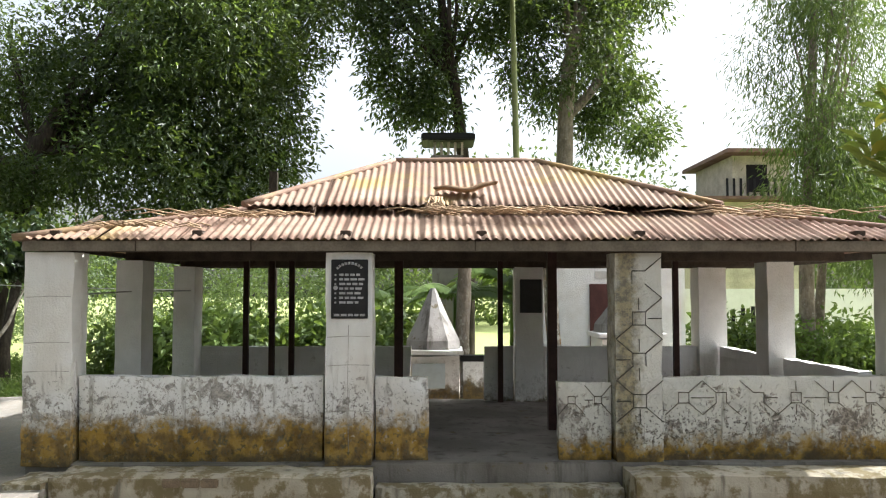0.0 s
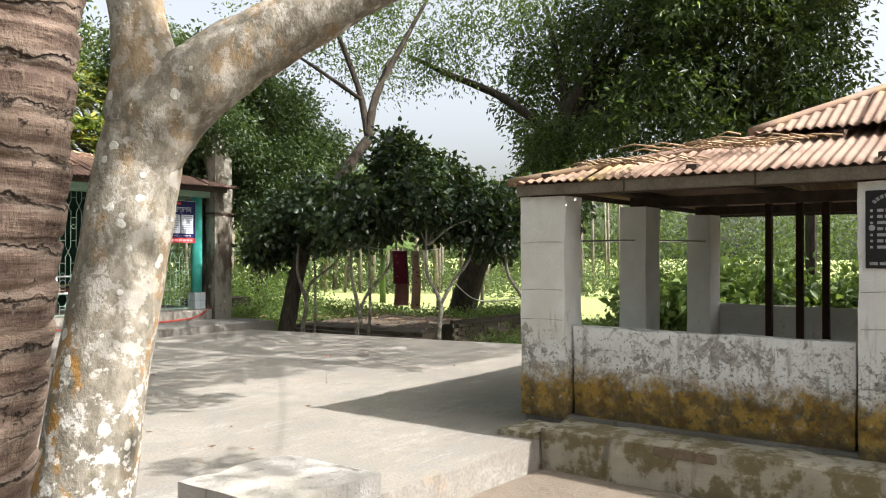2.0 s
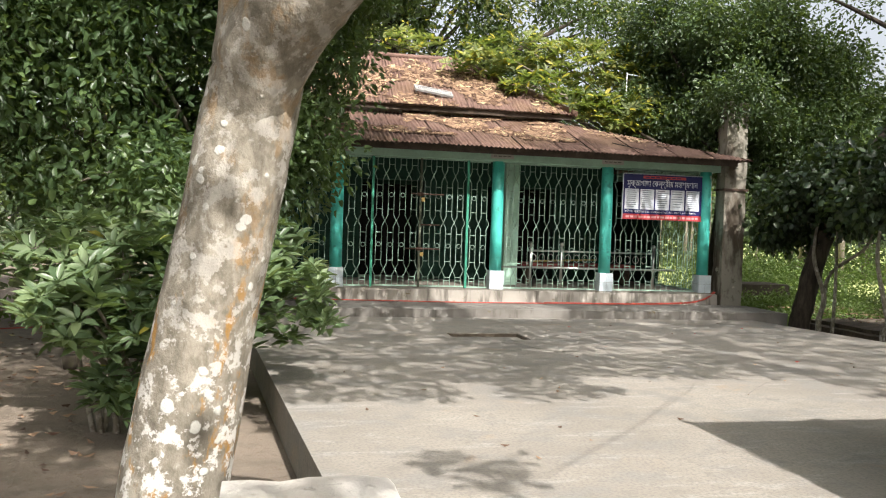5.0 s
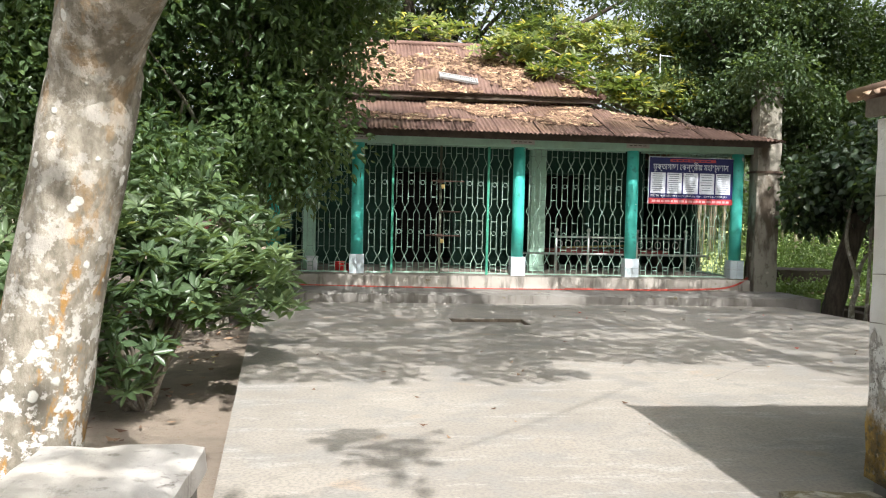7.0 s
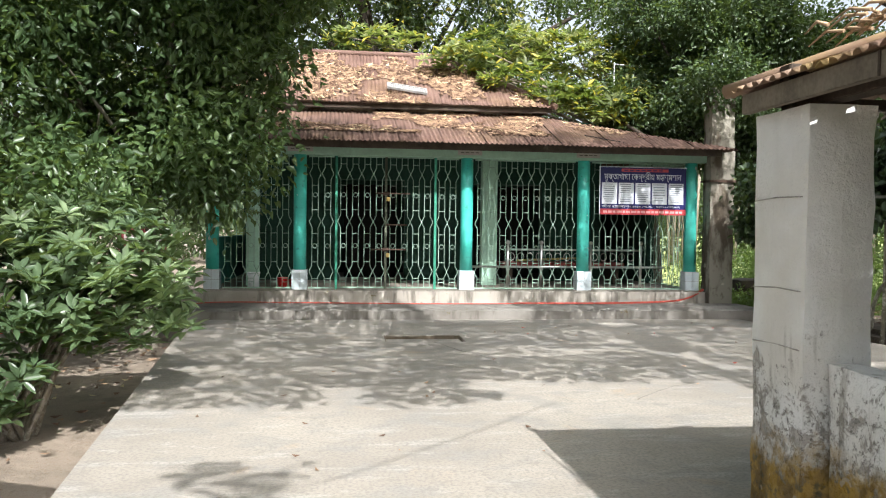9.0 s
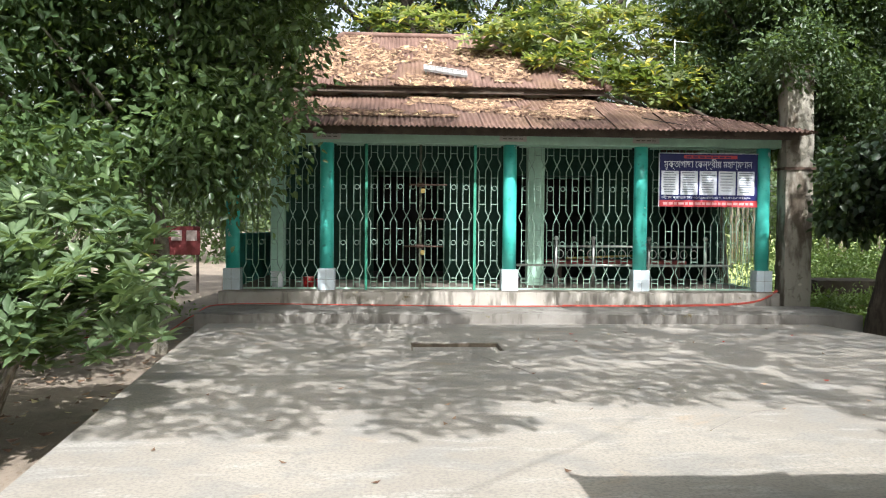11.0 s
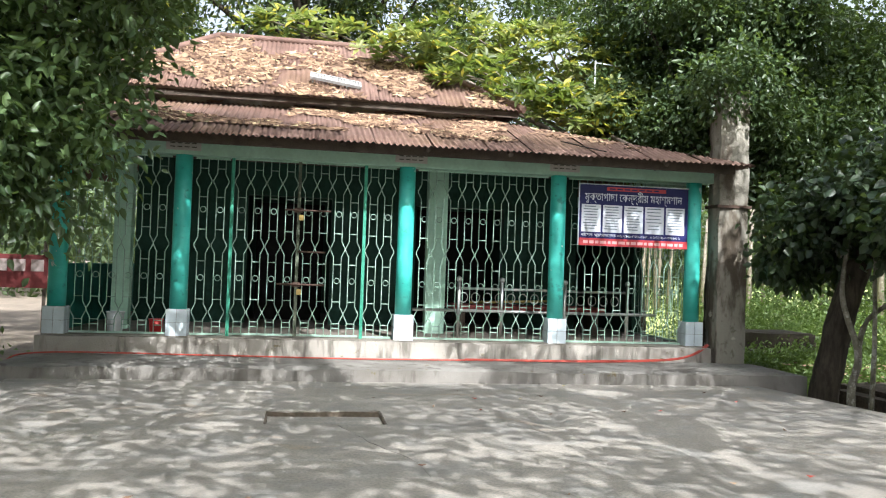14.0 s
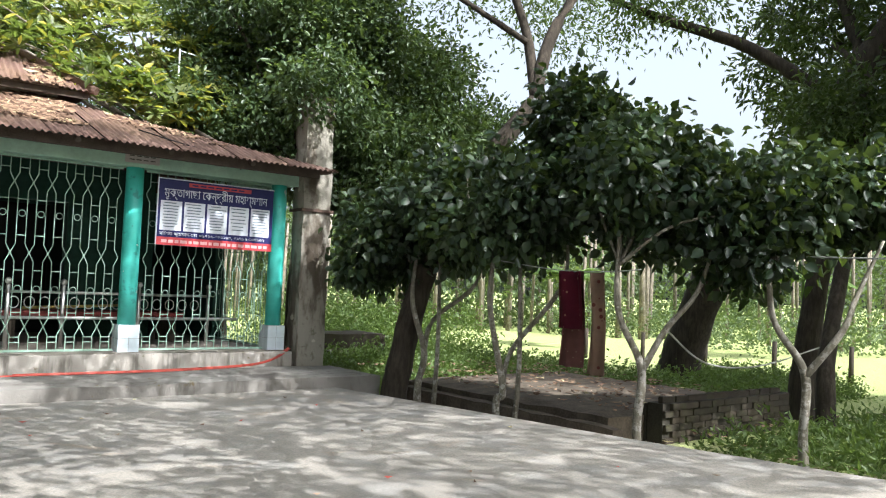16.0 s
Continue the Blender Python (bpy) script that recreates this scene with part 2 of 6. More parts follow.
IRON = plain("dark_red_iron_paint", (0.045, 0.022, 0.018), 0.6, 0.2, 0.4, 12)
BLACK = plain("black_iron", (0.015, 0.015, 0.014), 0.6, 0.3, 0.3)
LOUVREM = plain("grey_plastic", (0.34, 0.34, 0.33), 0.5, 0, 0.3, 14)
STEEL = plain("stainless_steel", (0.55, 0.55, 0.53), 0.3, 0.9, 0.15)
DIRT = earth("earth", (0.255, 0.21, 0.165), (0.40, 0.46, 0.17), (0.14, 0.085, 0.045))
BARK_L = bark("lichen_bark", (0.165, 0.145, 0.112), (0.31, 0.28, 0.225), 0.9, (1, 1, 0.6), 18, 0.85)
BARK_D = bark("dark_bark", (0.035, 0.028, 0.021), (0.075, 0.06, 0.045), 0, (1, 1, 0.2), 20)
BARK_G = bark("grey_bark", (0.15, 0.125, 0.095), (0.26, 0.225, 0.175), 0.25, (1, 1, 0.3), 16)
BARK_P = bark("pale_stem_bark", (0.14, 0.125, 0.092), (0.27, 0.245, 0.195), 0.4, (1, 1, 0.4), 22)
LEAF_M = leaf("mango_leaf", (0.024, 0.047, 0.015), (0.075, 0.118, 0.031), 0.42, 0.27)
LEAF_R = leaf("round_tree_leaf", (0.034, 0.062, 0.026), (0.105, 0.16, 0.062), 0.42, 0.3)
LEAF_D = leaf("dark_shrub_leaf", (0.020, 0.040, 0.019), (0.070, 0.11, 0.048), 0.36, 0.16)
LEAF_S = leaf("glossy_shrub_leaf", (0.09, 0.145, 0.072), (0.26, 0.335, 0.17), 0.33, 0.32, 0.008)
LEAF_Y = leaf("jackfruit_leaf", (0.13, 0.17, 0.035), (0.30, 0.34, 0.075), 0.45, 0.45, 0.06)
# paler jackfruit leaf with the sunlight put into its colour
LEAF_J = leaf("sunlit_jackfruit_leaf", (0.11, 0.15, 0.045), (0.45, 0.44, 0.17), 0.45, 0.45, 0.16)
LEAF_E = leaf("slender_leaf", (0.05, 0.085, 0.03), (0.11, 0.165, 0.06), 0.5, 0.4)
# bright green of the hedges; also the painted sunlight on tree crowns
LEAF_H = leaf("hedge_and_sunlit_leaf", (0.075, 0.125, 0.035), (0.175, 0.26, 0.075), 0.5, 0.42)
LEAF_F = leaf("far_leaf", (0.055, 0.085, 0.04), (0.12, 0.165, 0.075), 0.6, 0.35)
LEAF_T = leaf("broad_tree_leaf", (0.055, 0.098, 0.042), (0.15, 0.225, 0.085), 0.36, 0.35)
BRICKCORE = plain("bare_brick", (0.20, 0.155, 0.11), 0.95, 0, 0.3, 9, 0.4)
GRIMELINE = plain("dirt_in_groove", (0.10, 0.095, 0.08), 0.95, 0, 0.5, 4)
RELIEF = plain("grimy_relief_plaster", (0.20, 0.185, 0.15), 0.95, 0, 0.7, 9)
GRIMELINE2 = plain("plaster_crack", (0.48, 0.46, 0.43), 0.95, 0, 0.5, 4)
BLACKSTONE = plain("black_stone", (0.02, 0.02, 0.023), 0.35, 0, 0.3, 15)
LETTER = plain("worn_white_lettering", (0.42, 0.42, 0.44), 0.8, 0, 0.35, 12)
STRAW = plain("dry_straw", (0.38, 0.27, 0.17), 0.9, 0, 0.45, 8)
SPATHE = plain("dry_palm_sheath", (0.30, 0.20, 0.12), 0.8, 0, 0.35, 6, 0.3)
BENCHM = whitewash("bench_whitewash", -0.3, 0.9, (0.47, 0.445, 0.41))
FLOORM = plain("cement_floor", (0.24, 0.21, 0.18), 0.7, 0, 0.25, 3)
PLATE = plain("marble_plate", (0.55, 0.53, 0.50), 0.5, 0, 0.15)
# green wall paint with the deep veranda's shade put into the colour
PALE2 = plain("shade_darkened_green_paint", (0.022, 0.07, 0.052), 0.7, 0, 0.3, 2)
TEALWALL = plain("teal_board", (0.03, 0.22, 0.18), 0.6, 0, 0.3, 3)
# near-black colour that stands in for unlit interiors
INTERIORSHADE = plain("dark_interior_shade", (0.012, 0.011, 0.012), 0.95)
GATEPAINT = plain("gate_green_paint", (0.06, 0.30, 0.20), 0.5, 0.1, 0.35, 7)
GATEPAINT2 = plain("worn_gate_paint", (0.12, 0.14, 0.10), 0.7, 0.2, 0.6, 5)
BOLT = plain("rusted_iron", (0.10, 0.065, 0.05), 0.7, 0.4, 0.4, 15)
BRASS = plain("brass", (0.45, 0.33, 0.12), 0.4, 0.8)
SIGNBLUE = plain("sign_blue_print", (0.016, 0.018, 0.10), 0.5, 0, 0.12)
SIGNRED = plain("sign_red_print", (0.50, 0.06, 0.07), 0.5, 0, 0.12)
SIGNPINK = plain("sign_pink_lettering", (0.70, 0.40, 0.40), 0.5, 0, 0.1)
SIGNWHITE = plain("sign_white_print", (0.66, 0.68, 0.74), 0.5, 0, 0.05)
SIGNTEXT = plain("sign_grey_lettering", (0.13, 0.16, 0.20), 0.6, 0, 0.2)
CLERE = plain("cream_wall", (0.46, 0.42, 0.33), 0.9, 0, 0.3, 2)
PLASTIC = plain("white_plastic", (0.62, 0.64, 0.66), 0.4, 0, 0.1)
REDPLASTIC = plain("red_plastic", (0.50, 0.02, 0.02), 0.35, 0, 0.1)
REDCLOTH = plain("faded_red_cloth", (0.26, 0.06, 0.055), 0.9, 0, 0.3)
BAMBOO = plain("bamboo", (0.42, 0.33, 0.10), 0.5, 0, 0.3)
HOSE = plain("red_hose", (0.42, 0.065, 0.045), 0.5, 0, 0.2)
def dry_leaf():
    k = Mat("dry_leaf", 0.8)
    r = k.island()
    c = k.mix(k.ramp(r, 0.1, 0.9), (0.10, 0.056, 0.036), (0.31, 0.205, 0.13))
    c = k.mix(k.ramp(r, 0.93, 0.95), c, (0.50, 0.42, 0.24))
    return k.done(c)


DRYLEAF = dry_leaf()


def pole_concrete():
    k = Mat("pole_concrete", 0.95)
    n = k.noise(2.0, 5, 0.6, k.scaled((1.6, 1.6, 0.5)))
    c = k.mix(k.ramp(n, 0.42, 0.56), (0.10, 0.08, 0.06), (0.27, 0.25, 0.21))
    c = k.mix(k.ramp(k.noise(9, 5, 0.65), 0.55, 0.68, 0, 0.6), c, (0.08, 0.075, 0.04))
    c = k.mix(k.ramp(k.noise(5, 3, 0.5), 0.66, 0.70, 0, 0.7), c, (0.46, 0.42, 0.34))
    return k.done(c, k.noise(25, 5), 0.6, 0.01)


POLEM = pole_concrete()


def palm_bark():
    k = Mat("palm_bark", 0.95)
    rings = k.noise(9, 5, 0.6, k.scaled((0.35, 0.35, 2.6)))
    fibre = k.noise(30, 5, 0.65, k.scaled((1, 1, 0.35)))
    c = k.mix(k.ramp(rings, 0.38, 0.62), (0.11, 0.074, 0.058), (0.25, 0.182, 0.142))
    c = k.mix(k.ramp(fibre, 0.55, 0.7, 0, 0.6), c, (0.30, 0.23, 0.16))
    c = k.mix(k.ramp(k.noise(2.4, 5, 0.6), 0.58, 0.66, 0, 0.7), c, (0.33, 0.28, 0.20))
    level = k.math("ADD", k.math("MULTIPLY", k.axis(2), 9.5), k.math("MULTIPLY", k.noise(3.2, 5, 0.7), 1.5))
    scar = k.math("ABSOLUTE", k.math("SUBTRACT", k.math("FRACT", level, 0.0), 0.5), 0.0)
    crack = k.math("MULTIPLY", k.ramp(scar, 0.015, 0.06, 0.85, 0.0), k.ramp(k.noise(4.5, 5, 0.7), 0.40, 0.6, 0.15, 1.0))
    lip = k.ramp(scar, 0.09, 0.2, 0.5, 0.0)
    c = k.mix(lip, c, (0.25, 0.20, 0.16))
    c = k.mix(crack, c, (0.028, 0.02, 0.016))
    pits = k.ramp(k.noise(19, 6, 0.7), 0.60, 0.66, 0, 0.8)
    c = k.mix(pits, c, (0.03, 0.022, 0.018))
    h = k.math("SUBTRACT", k.math("ADD", rings, fibre), k.math("ADD", k.math("MULTIPLY", crack, 1.6), pits))
    return k.done(c, h, 0.9, 0.02)


BARK_PALM = palm_bark()
BAMBOOG = plain("green_bamboo", (0.22, 0.25, 0.10), 0.5, 0, 0.25, 2)
SOIL = plain("dark_soil", (0.12, 0.095, 0.07), 0.98, 0, 0.5, 4, 0.6)
MORTAR = plain("mossy_mortar", (0.045, 0.04, 0.03), 0.98, 0, 0.4, 6)


def mossy_brick():
    k = Mat("mossy_brick", 0.95)
    c = k.mix(k.rand(), (0.040, 0.034, 0.025), (0.062, 0.048, 0.035))
    c = k.mix(k.ramp(k.noise(7, 5), 0.48, 0.62, 0, 0.75), c, (0.065, 0.06, 0.035))
    return k.done(c, k.noise(40, 4), 0.6, 0.01)


BRICKM = mossy_brick()


def dotted_cloth(name, base, spot, scale, size):
    k = Mat(name, 0.9)
    s = k.ramp(k.cells(scale), size, size + 0.05, 1, 0)
    c = k.mix(k.ramp(k.noise(4), 0.3, 0.7), tuple(v * 0.7 for v in base), base)
    return k.done(k.mix(s, c, spot), k.noise(90, 2), 0.3, 0.003)


CLOTHR = dotted_cloth("red_dotted_cloth", (0.13, 0.012, 0.028), (0.35, 0.17, 0.12), 13, 0.13)
CLOTHB = dotted_cloth("brown_cloth", (0.22, 0.10, 0.085), (0.3, 0.2, 0.15), 16, 0.12)
CLOTHP = dotted_cloth("beige_print_cloth", (0.36, 0.24, 0.17), (0.16, 0.05, 0.04), 12, 0.22)
ROPE = plain("pale_rope", (0.36, 0.36, 0.33), 0.9)
DOORRED = plain("dark_red_door_paint", (0.09, 0.035, 0.03), 0.6, 0, 0.3)
SPIRE = old_concrete("stained_spire_plaster", (0.20, 0.19, 0.18), (0.40, 0.38, 0.36), 0.1)
BANNERRED = plain("faded_red_banner", (0.12, 0.022, 0.022), 0.7, 0, 0.3)
BANNERINK = plain("faded_banner_lettering", (0.36, 0.30, 0.28), 0.8)


# ---- mesh tools ----
def part(name, bm, material, parent=None, label=""):
    """Links a bmesh as one mesh object, under a thing or a part. The bmesh is in world metres, or in the thing's own if that stands at the origin."""
    me = bpy.data.meshes.new(name)
    bm.normal_update()
    bm.to_mesh(me)
    bm.free()
    me.materials.append(material)
    ob = new(name, me)
    if parent:
        ob.parent = parent
        ob.matrix_parent_inverse = parent_matrix(parent).inverted()
    if label:
        ob["label"] = label
    return ob


def parent_matrix(ob):
    m = ob.matrix_basis.copy()
    while ob.parent:
        m = ob.parent.matrix_basis @ ob.matrix_parent_inverse @ m
        ob = ob.parent
    return m


def shared(name, me, parent, m):
    """One more object on an existing mesh, as a piece of parent, at the world pose m."""
    ob = new(name, me)
    ob.parent = parent
    ob.matrix_parent_inverse = parent_matrix(parent).inverted()
    ob.matrix_basis = m
    return ob


def mesh_of(name, bm, material):
    me = bpy.data.meshes.new(name)
    bm.normal_update()
    bm.to_mesh(me)
    bm.free()
    me.materials.append(material)
    return me


def thing(name, at, label, category, group="", kind=""):
    ob = new(name)
    ob.empty_display_size = 0.1
    ob.location = at
    return tagged(ob, label, category, group, kind)


def box(bm, x0, x1, y0, y1, z0, z1, bevel=0.0, rough=0.0):
    m = Matrix.Translation(((x0 + x1) / 2, (y0 + y1) / 2, (z0 + z1) / 2)) @ Matrix.Diagonal((x1 - x0, y1 - y0, z1 - z0, 1))
    g = bmesh.ops.create_cube(bm, size=1, matrix=m)
    if bevel:
        es = list({e for v in g["verts"] for e in v.link_edges})
        bmesh.ops.bevel(bm, geom=es, offset=bevel, segments=2, affect="EDGES")
    return bm


def boxes(*rows, bevel=0.0):
    bm = bmesh.new()
    for r in rows:
        box(bm, *r, bevel=bevel)
    return bm


def worn_box(x0, x1, y0, y1, z0, z1, cut=0.12, amp=0.008, bevel=0.012, seed=0):
    """A masonry block with uneven faces and chipped, rounded edges."""
    bm = bmesh.new()
    box(bm, x0, x1, y0, y1, z0, z1)
    for axis, (a, b) in enumerate(((x0, x1), (y0, y1), (z0, z1))):
        n = min(60, int((b - a) / cut))
        for i in range(1, n):
            co, no = [0, 0, 0], [0, 0, 0]
            co[axis], no[axis] = a + (b - a) * i / n, 1
            bmesh.ops.bisect_plane(bm, geom=bm.verts[:] + bm.edges[:] + bm.faces[:], plane_co=co, plane_no=no)
    off = Vector((seed * 3.7, seed * 1.3, seed * 5.1))
    for v in bm.verts:
        n = noise.noise_vector(v.co * 3.1 + off) * amp + noise.noise_vector(v.co * 11 + off) * amp * 0.7
        edges = sum(min(abs(c - a), abs(c - b)) < 1e-4 for c, (a, b) in zip(v.co, ((x0, x1), (y0, y1), (z0, z1))))
        if edges >= 2:
            mid = Vector(((x0 + x1) / 2, (y0 + y1) / 2, (z0 + z1) / 2))
            k = bevel * (0.5 + 1.3 * max(0, noise.noise(v.co * 4 + off)) + 0.6 * abs(noise.noise(v.co * 15)))
            n += Vector([k * (1 if m > c else -1) if min(abs(c - a), abs(c - b)) < 1e-4 else 0
                         for c, m, (a, b) in zip(v.co, mid, ((x0, x1), (y0, y1), (z0, z1)))])
        v.co += n
    return bm


def tube(bm, pts, radii, seg=8, bump=0.0, freq=3.0, cap=True):
    """A tapered round limb along points."""
    pts = [Vector(p) for p in pts]
    rings, up = [], Vector((0.31, 0.2, 0.93))
    for i, p in enumerate(pts):
        d = (pts[min(i + 1, len(pts) - 1)] - pts[max(i - 1, 0)]).normalized()
        a = d.cross(up if abs(d.dot(up)) < 0.95 else Vector((1, 0, 0))).normalized()
        b = d.cross(a)
        ring = []
        for k in range(seg):
            w = 2 * math.pi * k / seg
            q = a * math.cos(w) + b * math.sin(w)
            r = radii[i]
            if bump:
                r *= 1 + bump * noise.noise((p + q * radii[i]) * freq) + bump * 0.5 * noise.noise((p + q * radii[i]) * freq * 3.7)
            ring.append(bm.verts.new(p + q * r))
        rings.append(ring)
    for r0, r1 in zip(rings, rings[1:]):
        for k in range(seg):
            f = bm.faces.new((r0[k], r0[(k + 1) % seg], r1[(k + 1) % seg], r1[k]))
            f.smooth = True
    if cap and seg > 2:
        bm.faces.new(rings[0][::-1])
        bm.faces.new(rings[-1])
    return bm


def smooth_path(pts, radii, n=6):
    """Catmull-Rom points and radii through the given ones."""
    P = [Vector(p) for p in pts]
    out, rad = [], []
    for i in range(len(P) - 1):
        a, b, c, d = P[max(i - 1, 0)], P[i], P[i + 1], P[min(i + 2, len(P) - 1)]
        for k in range(n):
            t = k / n
            out.append(0.5 * ((2 * b) + (c - a) * t + (2 * a - 5 * b + 4 * c - d) * t * t + (3 * b - a - 3 * c + d) * t ** 3))
            rad.append(radii[i] + (radii[i + 1] - radii[i]) * t)
    return out + [P[-1]], rad + [radii[-1]]


def corrugated(a, b, c, d, pitch=0.076, amp=0.011, rows=5, seed=0, ragged=0.02, sag=0.0):
    """A corrugated sheet: eave from a to b, top from d (over a) to c (over b); waves run up the slope. Returns a bmesh with thickness."""
    a, b, c, d = map(Vector, (a, b, c, d))
    length = (b - a).length
    u = (b - a) / length
    nrm = u.cross((d - a)).normalized()
    if nrm.z < 0:
        nrm.negate()
    n = max(4, int(length / pitch * 6))
    bm = bmesh.new()
    rng = random.Random(seed)
    drop = rng.uniform(-1, 1) * ragged
    tops, bots = [], []
    for side, off in ((tops, 0.0), (bots, -0.004)):
        for i in range(n + 1):
            f = i / n
            lo, hi = a.lerp(b, f), d.lerp(c, f)
            lo = lo + (lo - hi).normalized() * (drop + 0.006 * math.sin(i * 1.7 + seed))
            w = amp * math.cos(2 * math.pi * f * length / pitch)
            col = []
            for j in range(rows + 1):
                p = lo.lerp(hi, j / rows)
                dent = 0.006 * noise.noise(p * 2.3 + Vector((seed, 0, 0))) - sag * math.sin(math.pi * j / rows)
                col.append(bm.verts.new(p + nrm * (w + off + dent)))
            side.append(col)
    for s, flip in ((tops, False), (bots, True)):
        for p, q in zip(s, s[1:]):
            for j in range(rows):
                fc = (p[j], q[j], q[j + 1], p[j + 1])
                bm.faces.new(fc[::-1] if flip else fc).smooth = True
    for i in range(n):
        bm.faces.new((tops[i][0], bots[i][0], bots[i + 1][0], tops[i + 1][0]))
    return bm


def roof_slope(parent, material, a, b, c, d, sheet=0.72, name="roof_sheet", **kw):
    """One slope of a roof, laid as lapped sheets that are parts of parent."""
    a, b, c, d = map(Vector, (a, b, c, d))
    length = (b - a).length
    u = (b - a).normalized()
    lo_d, hi_c = (d - a).dot(u), (c - a).dot(u)
    slope = (d - a) - u * lo_d                    # straight up the slope
    n = max(1, round(length / sheet))
    cuts = sorted({0.0, length, *[length * i / n for i in range(1, n)], *[v for v in (lo_d, hi_c) if 0.01 < v < length - 0.01]})

    def height(s):
        if s < lo_d:
            return max(0.02, s / lo_d)
        if s > hi_c:
            return max(0.02, (length - s) / (length - hi_c))
        return 1.0

    for i, (s0, s1) in enumerate(zip(cuts, cuts[1:])):
        if s1 - s0 < 0.02:
            continue
        lift = Vector((0, 0, 0.004 * (i % 2)))
        e0, e1 = a + u * (s0 - 0.02 * (i > 0)), a + u * s1
        t0, t1 = a + u * s0 + slope * height(s0), a + u * s1 + slope * height(s1)
        part(name, corrugated(e0 + lift, e1 + lift, t1 + lift, t0 + lift, seed=i + int(a.x * 10), **kw), material, parent)


# ---- ground and paving ----
def ground_sheet():
    bm = bmesh.new()
    xs = sorted({*np.linspace(-14, 26, 81).round(3), *np.linspace(-300, 400, 29).round(3)})
    ys = sorted({*np.linspace(-14, 34, 97).round(3), *np.linspace(-300, 400, 29).round(3)})
    grid = []
    for x in xs:
        row = []
        for y in ys:
            z = -0.33 + 0.05 * noise.noise((x * 0.35, y * 0.35, 0)) + 0.02 * noise.noise((x * 1.7, y * 1.7, 3))
            if -4.5 < x < 3 and y < 3.4:
                z += 0.09
            if x > 9 and y < 8.5:
                z += 0.08
            row.append(bm.verts.new((x, y, z)))
        grid.append(row)
    for p, q in zip(grid, grid[1:]):
        for j in range(len(ys) - 1):
            bm.faces.new((p[j], q[j], q[j + 1], p[j + 1])).smooth = True
    return tagged(part("ground", bm, DIRT), "bare earth with dry leaves, grassy further off", "ground", kind="structure")


def prism(outline, z0, z1, bevel=0.015):
    bm = bmesh.new()
    top = [bm.verts.new((x, y, z1)) for x, y in outline]
    f = bm.faces.new(top)
    ext = bmesh.ops.extrude_face_region(bm, geom=[f])
    for v in ext["geom"]:
        if isinstance(v, bmesh.types.BMVert):
            v.co.z = z0
    bmesh.ops.recalc_face_normals(bm, faces=bm.faces)
    if bevel:
        bmesh.ops.bevel(bm, geom=[e for e in bm.edges if abs(e.verts[0].co.z - z1) < 1e-5 and abs(e.verts[1].co.z - z1) < 1e-5],
                        offset=bevel, segments=2, affect="EDGES")
    return bm


ground_sheet()
HOLE = (1.5, 2.5, 9.88, 10.5)
pave = boxes((HOLE[0] - 0.02, HOLE[1] + 0.02, HOLE[2] - 0.02, HOLE[3] + 0.02, -0.4, -0.05))
paving = tagged(new("pavement"), "raised grey concrete terrace with a square sunken patch", "pavement", kind="structure")
SOUTH, NORTH = 3.1, 12.45
part("slab_west", prism([(-0.40, SOUTH), (HOLE[0], SOUTH), (HOLE[0], NORTH), (-1.22, NORTH), (-1.1, 10.5)], -0.5, 0.0, 0), CONC, paving)
part("slab_south", prism([(HOLE[0], SOUTH), (2.42, SOUTH), (2.42, 3.5), (HOLE[1], 3.5), (HOLE[1], HOLE[2]), (HOLE[0], HOLE[2])], -0.5, 0.0, 0), CONC, paving)
part("slab_north", prism([(HOLE[0], HOLE[3]), (HOLE[1], HOLE[3]), (HOLE[1], NORTH), (HOLE[0], NORTH)], -0.5, 0.0, 0), CONC, paving)
part("slab_east", prism([(HOLE[1], 3.5), (8.75, 3.5), (8.35, 6.3), (7.92, 8.2), (7.7, 9.8), (7.25, NORTH), (HOLE[1], NORTH)], -0.5, 0.0, 0), CONC, paving)
part("sunken_patch", pave, CONC, paving, "rough patch below the paving")
hx0, hx1, hy0, hy1 = HOLE
# soil-coloured strips added inside the hole to draw its edge shadow
for row in ((hx0, hx1, hy1 - 0.018, hy1 + 0.01), (hx1 - 0.018, hx1 + 0.01, hy0, hy1 - 0.02), (hx0 - 0.01, hx0 + 0.018, hy0, hy1 - 0.02)):
    part("edge_shade_strip", worn_box(*row, -0.14, -0.006, 0.1, 0.012, 0.008, 45), SOIL, paving, "dark strip standing in for shade under the paving's edge")


def crack(pts, name="crack"):
    p, r = smooth_path([(x, y, 0.0005) for x, y in pts], [0.003] * len(pts), 5)
    p = [q + Vector((0.02 * noise.noise(q * 7), 0.02 * noise.noise(q * 7 + Vector((9, 0, 0))), 0)) for q in p]
    return part(name, tube(bmesh.new(), p, [0.0035] * len(p), 4), OLDC, paving)


crack([(2.1, 9.85), (2.3, 9.2), (2.55, 8.6), (2.6, 8.2)])
crack([(3.4, 6.4), (3.9, 6.9), (4.2, 7.0)])


# ---- pavilion ----
FLOOR = 0.10
pav = tagged(new("pavilion"), "open whitewashed pavilion with a rusty two-tier tin hip roof", "pavilion")
part("floor", boxes((2.92, 7.25, -4.56, 3.52, -0.45, FLOOR), bevel=0.01), OLDC, pav, "worn grey cement floor")
part("ledge", worn_box(2.42, 2.915, 0.47, 3.1, -0.45, 0.095, 0.11, 0.012, 0.022, 3), MOSSC, pav, "chipped mossy cement ledge")
part("ledge_end", worn_box(2.36, 2.86, 3.105, 3.46, -0.3, 0.06, 0.11, 0.01, 0.02, 5), MOSSC, pav)
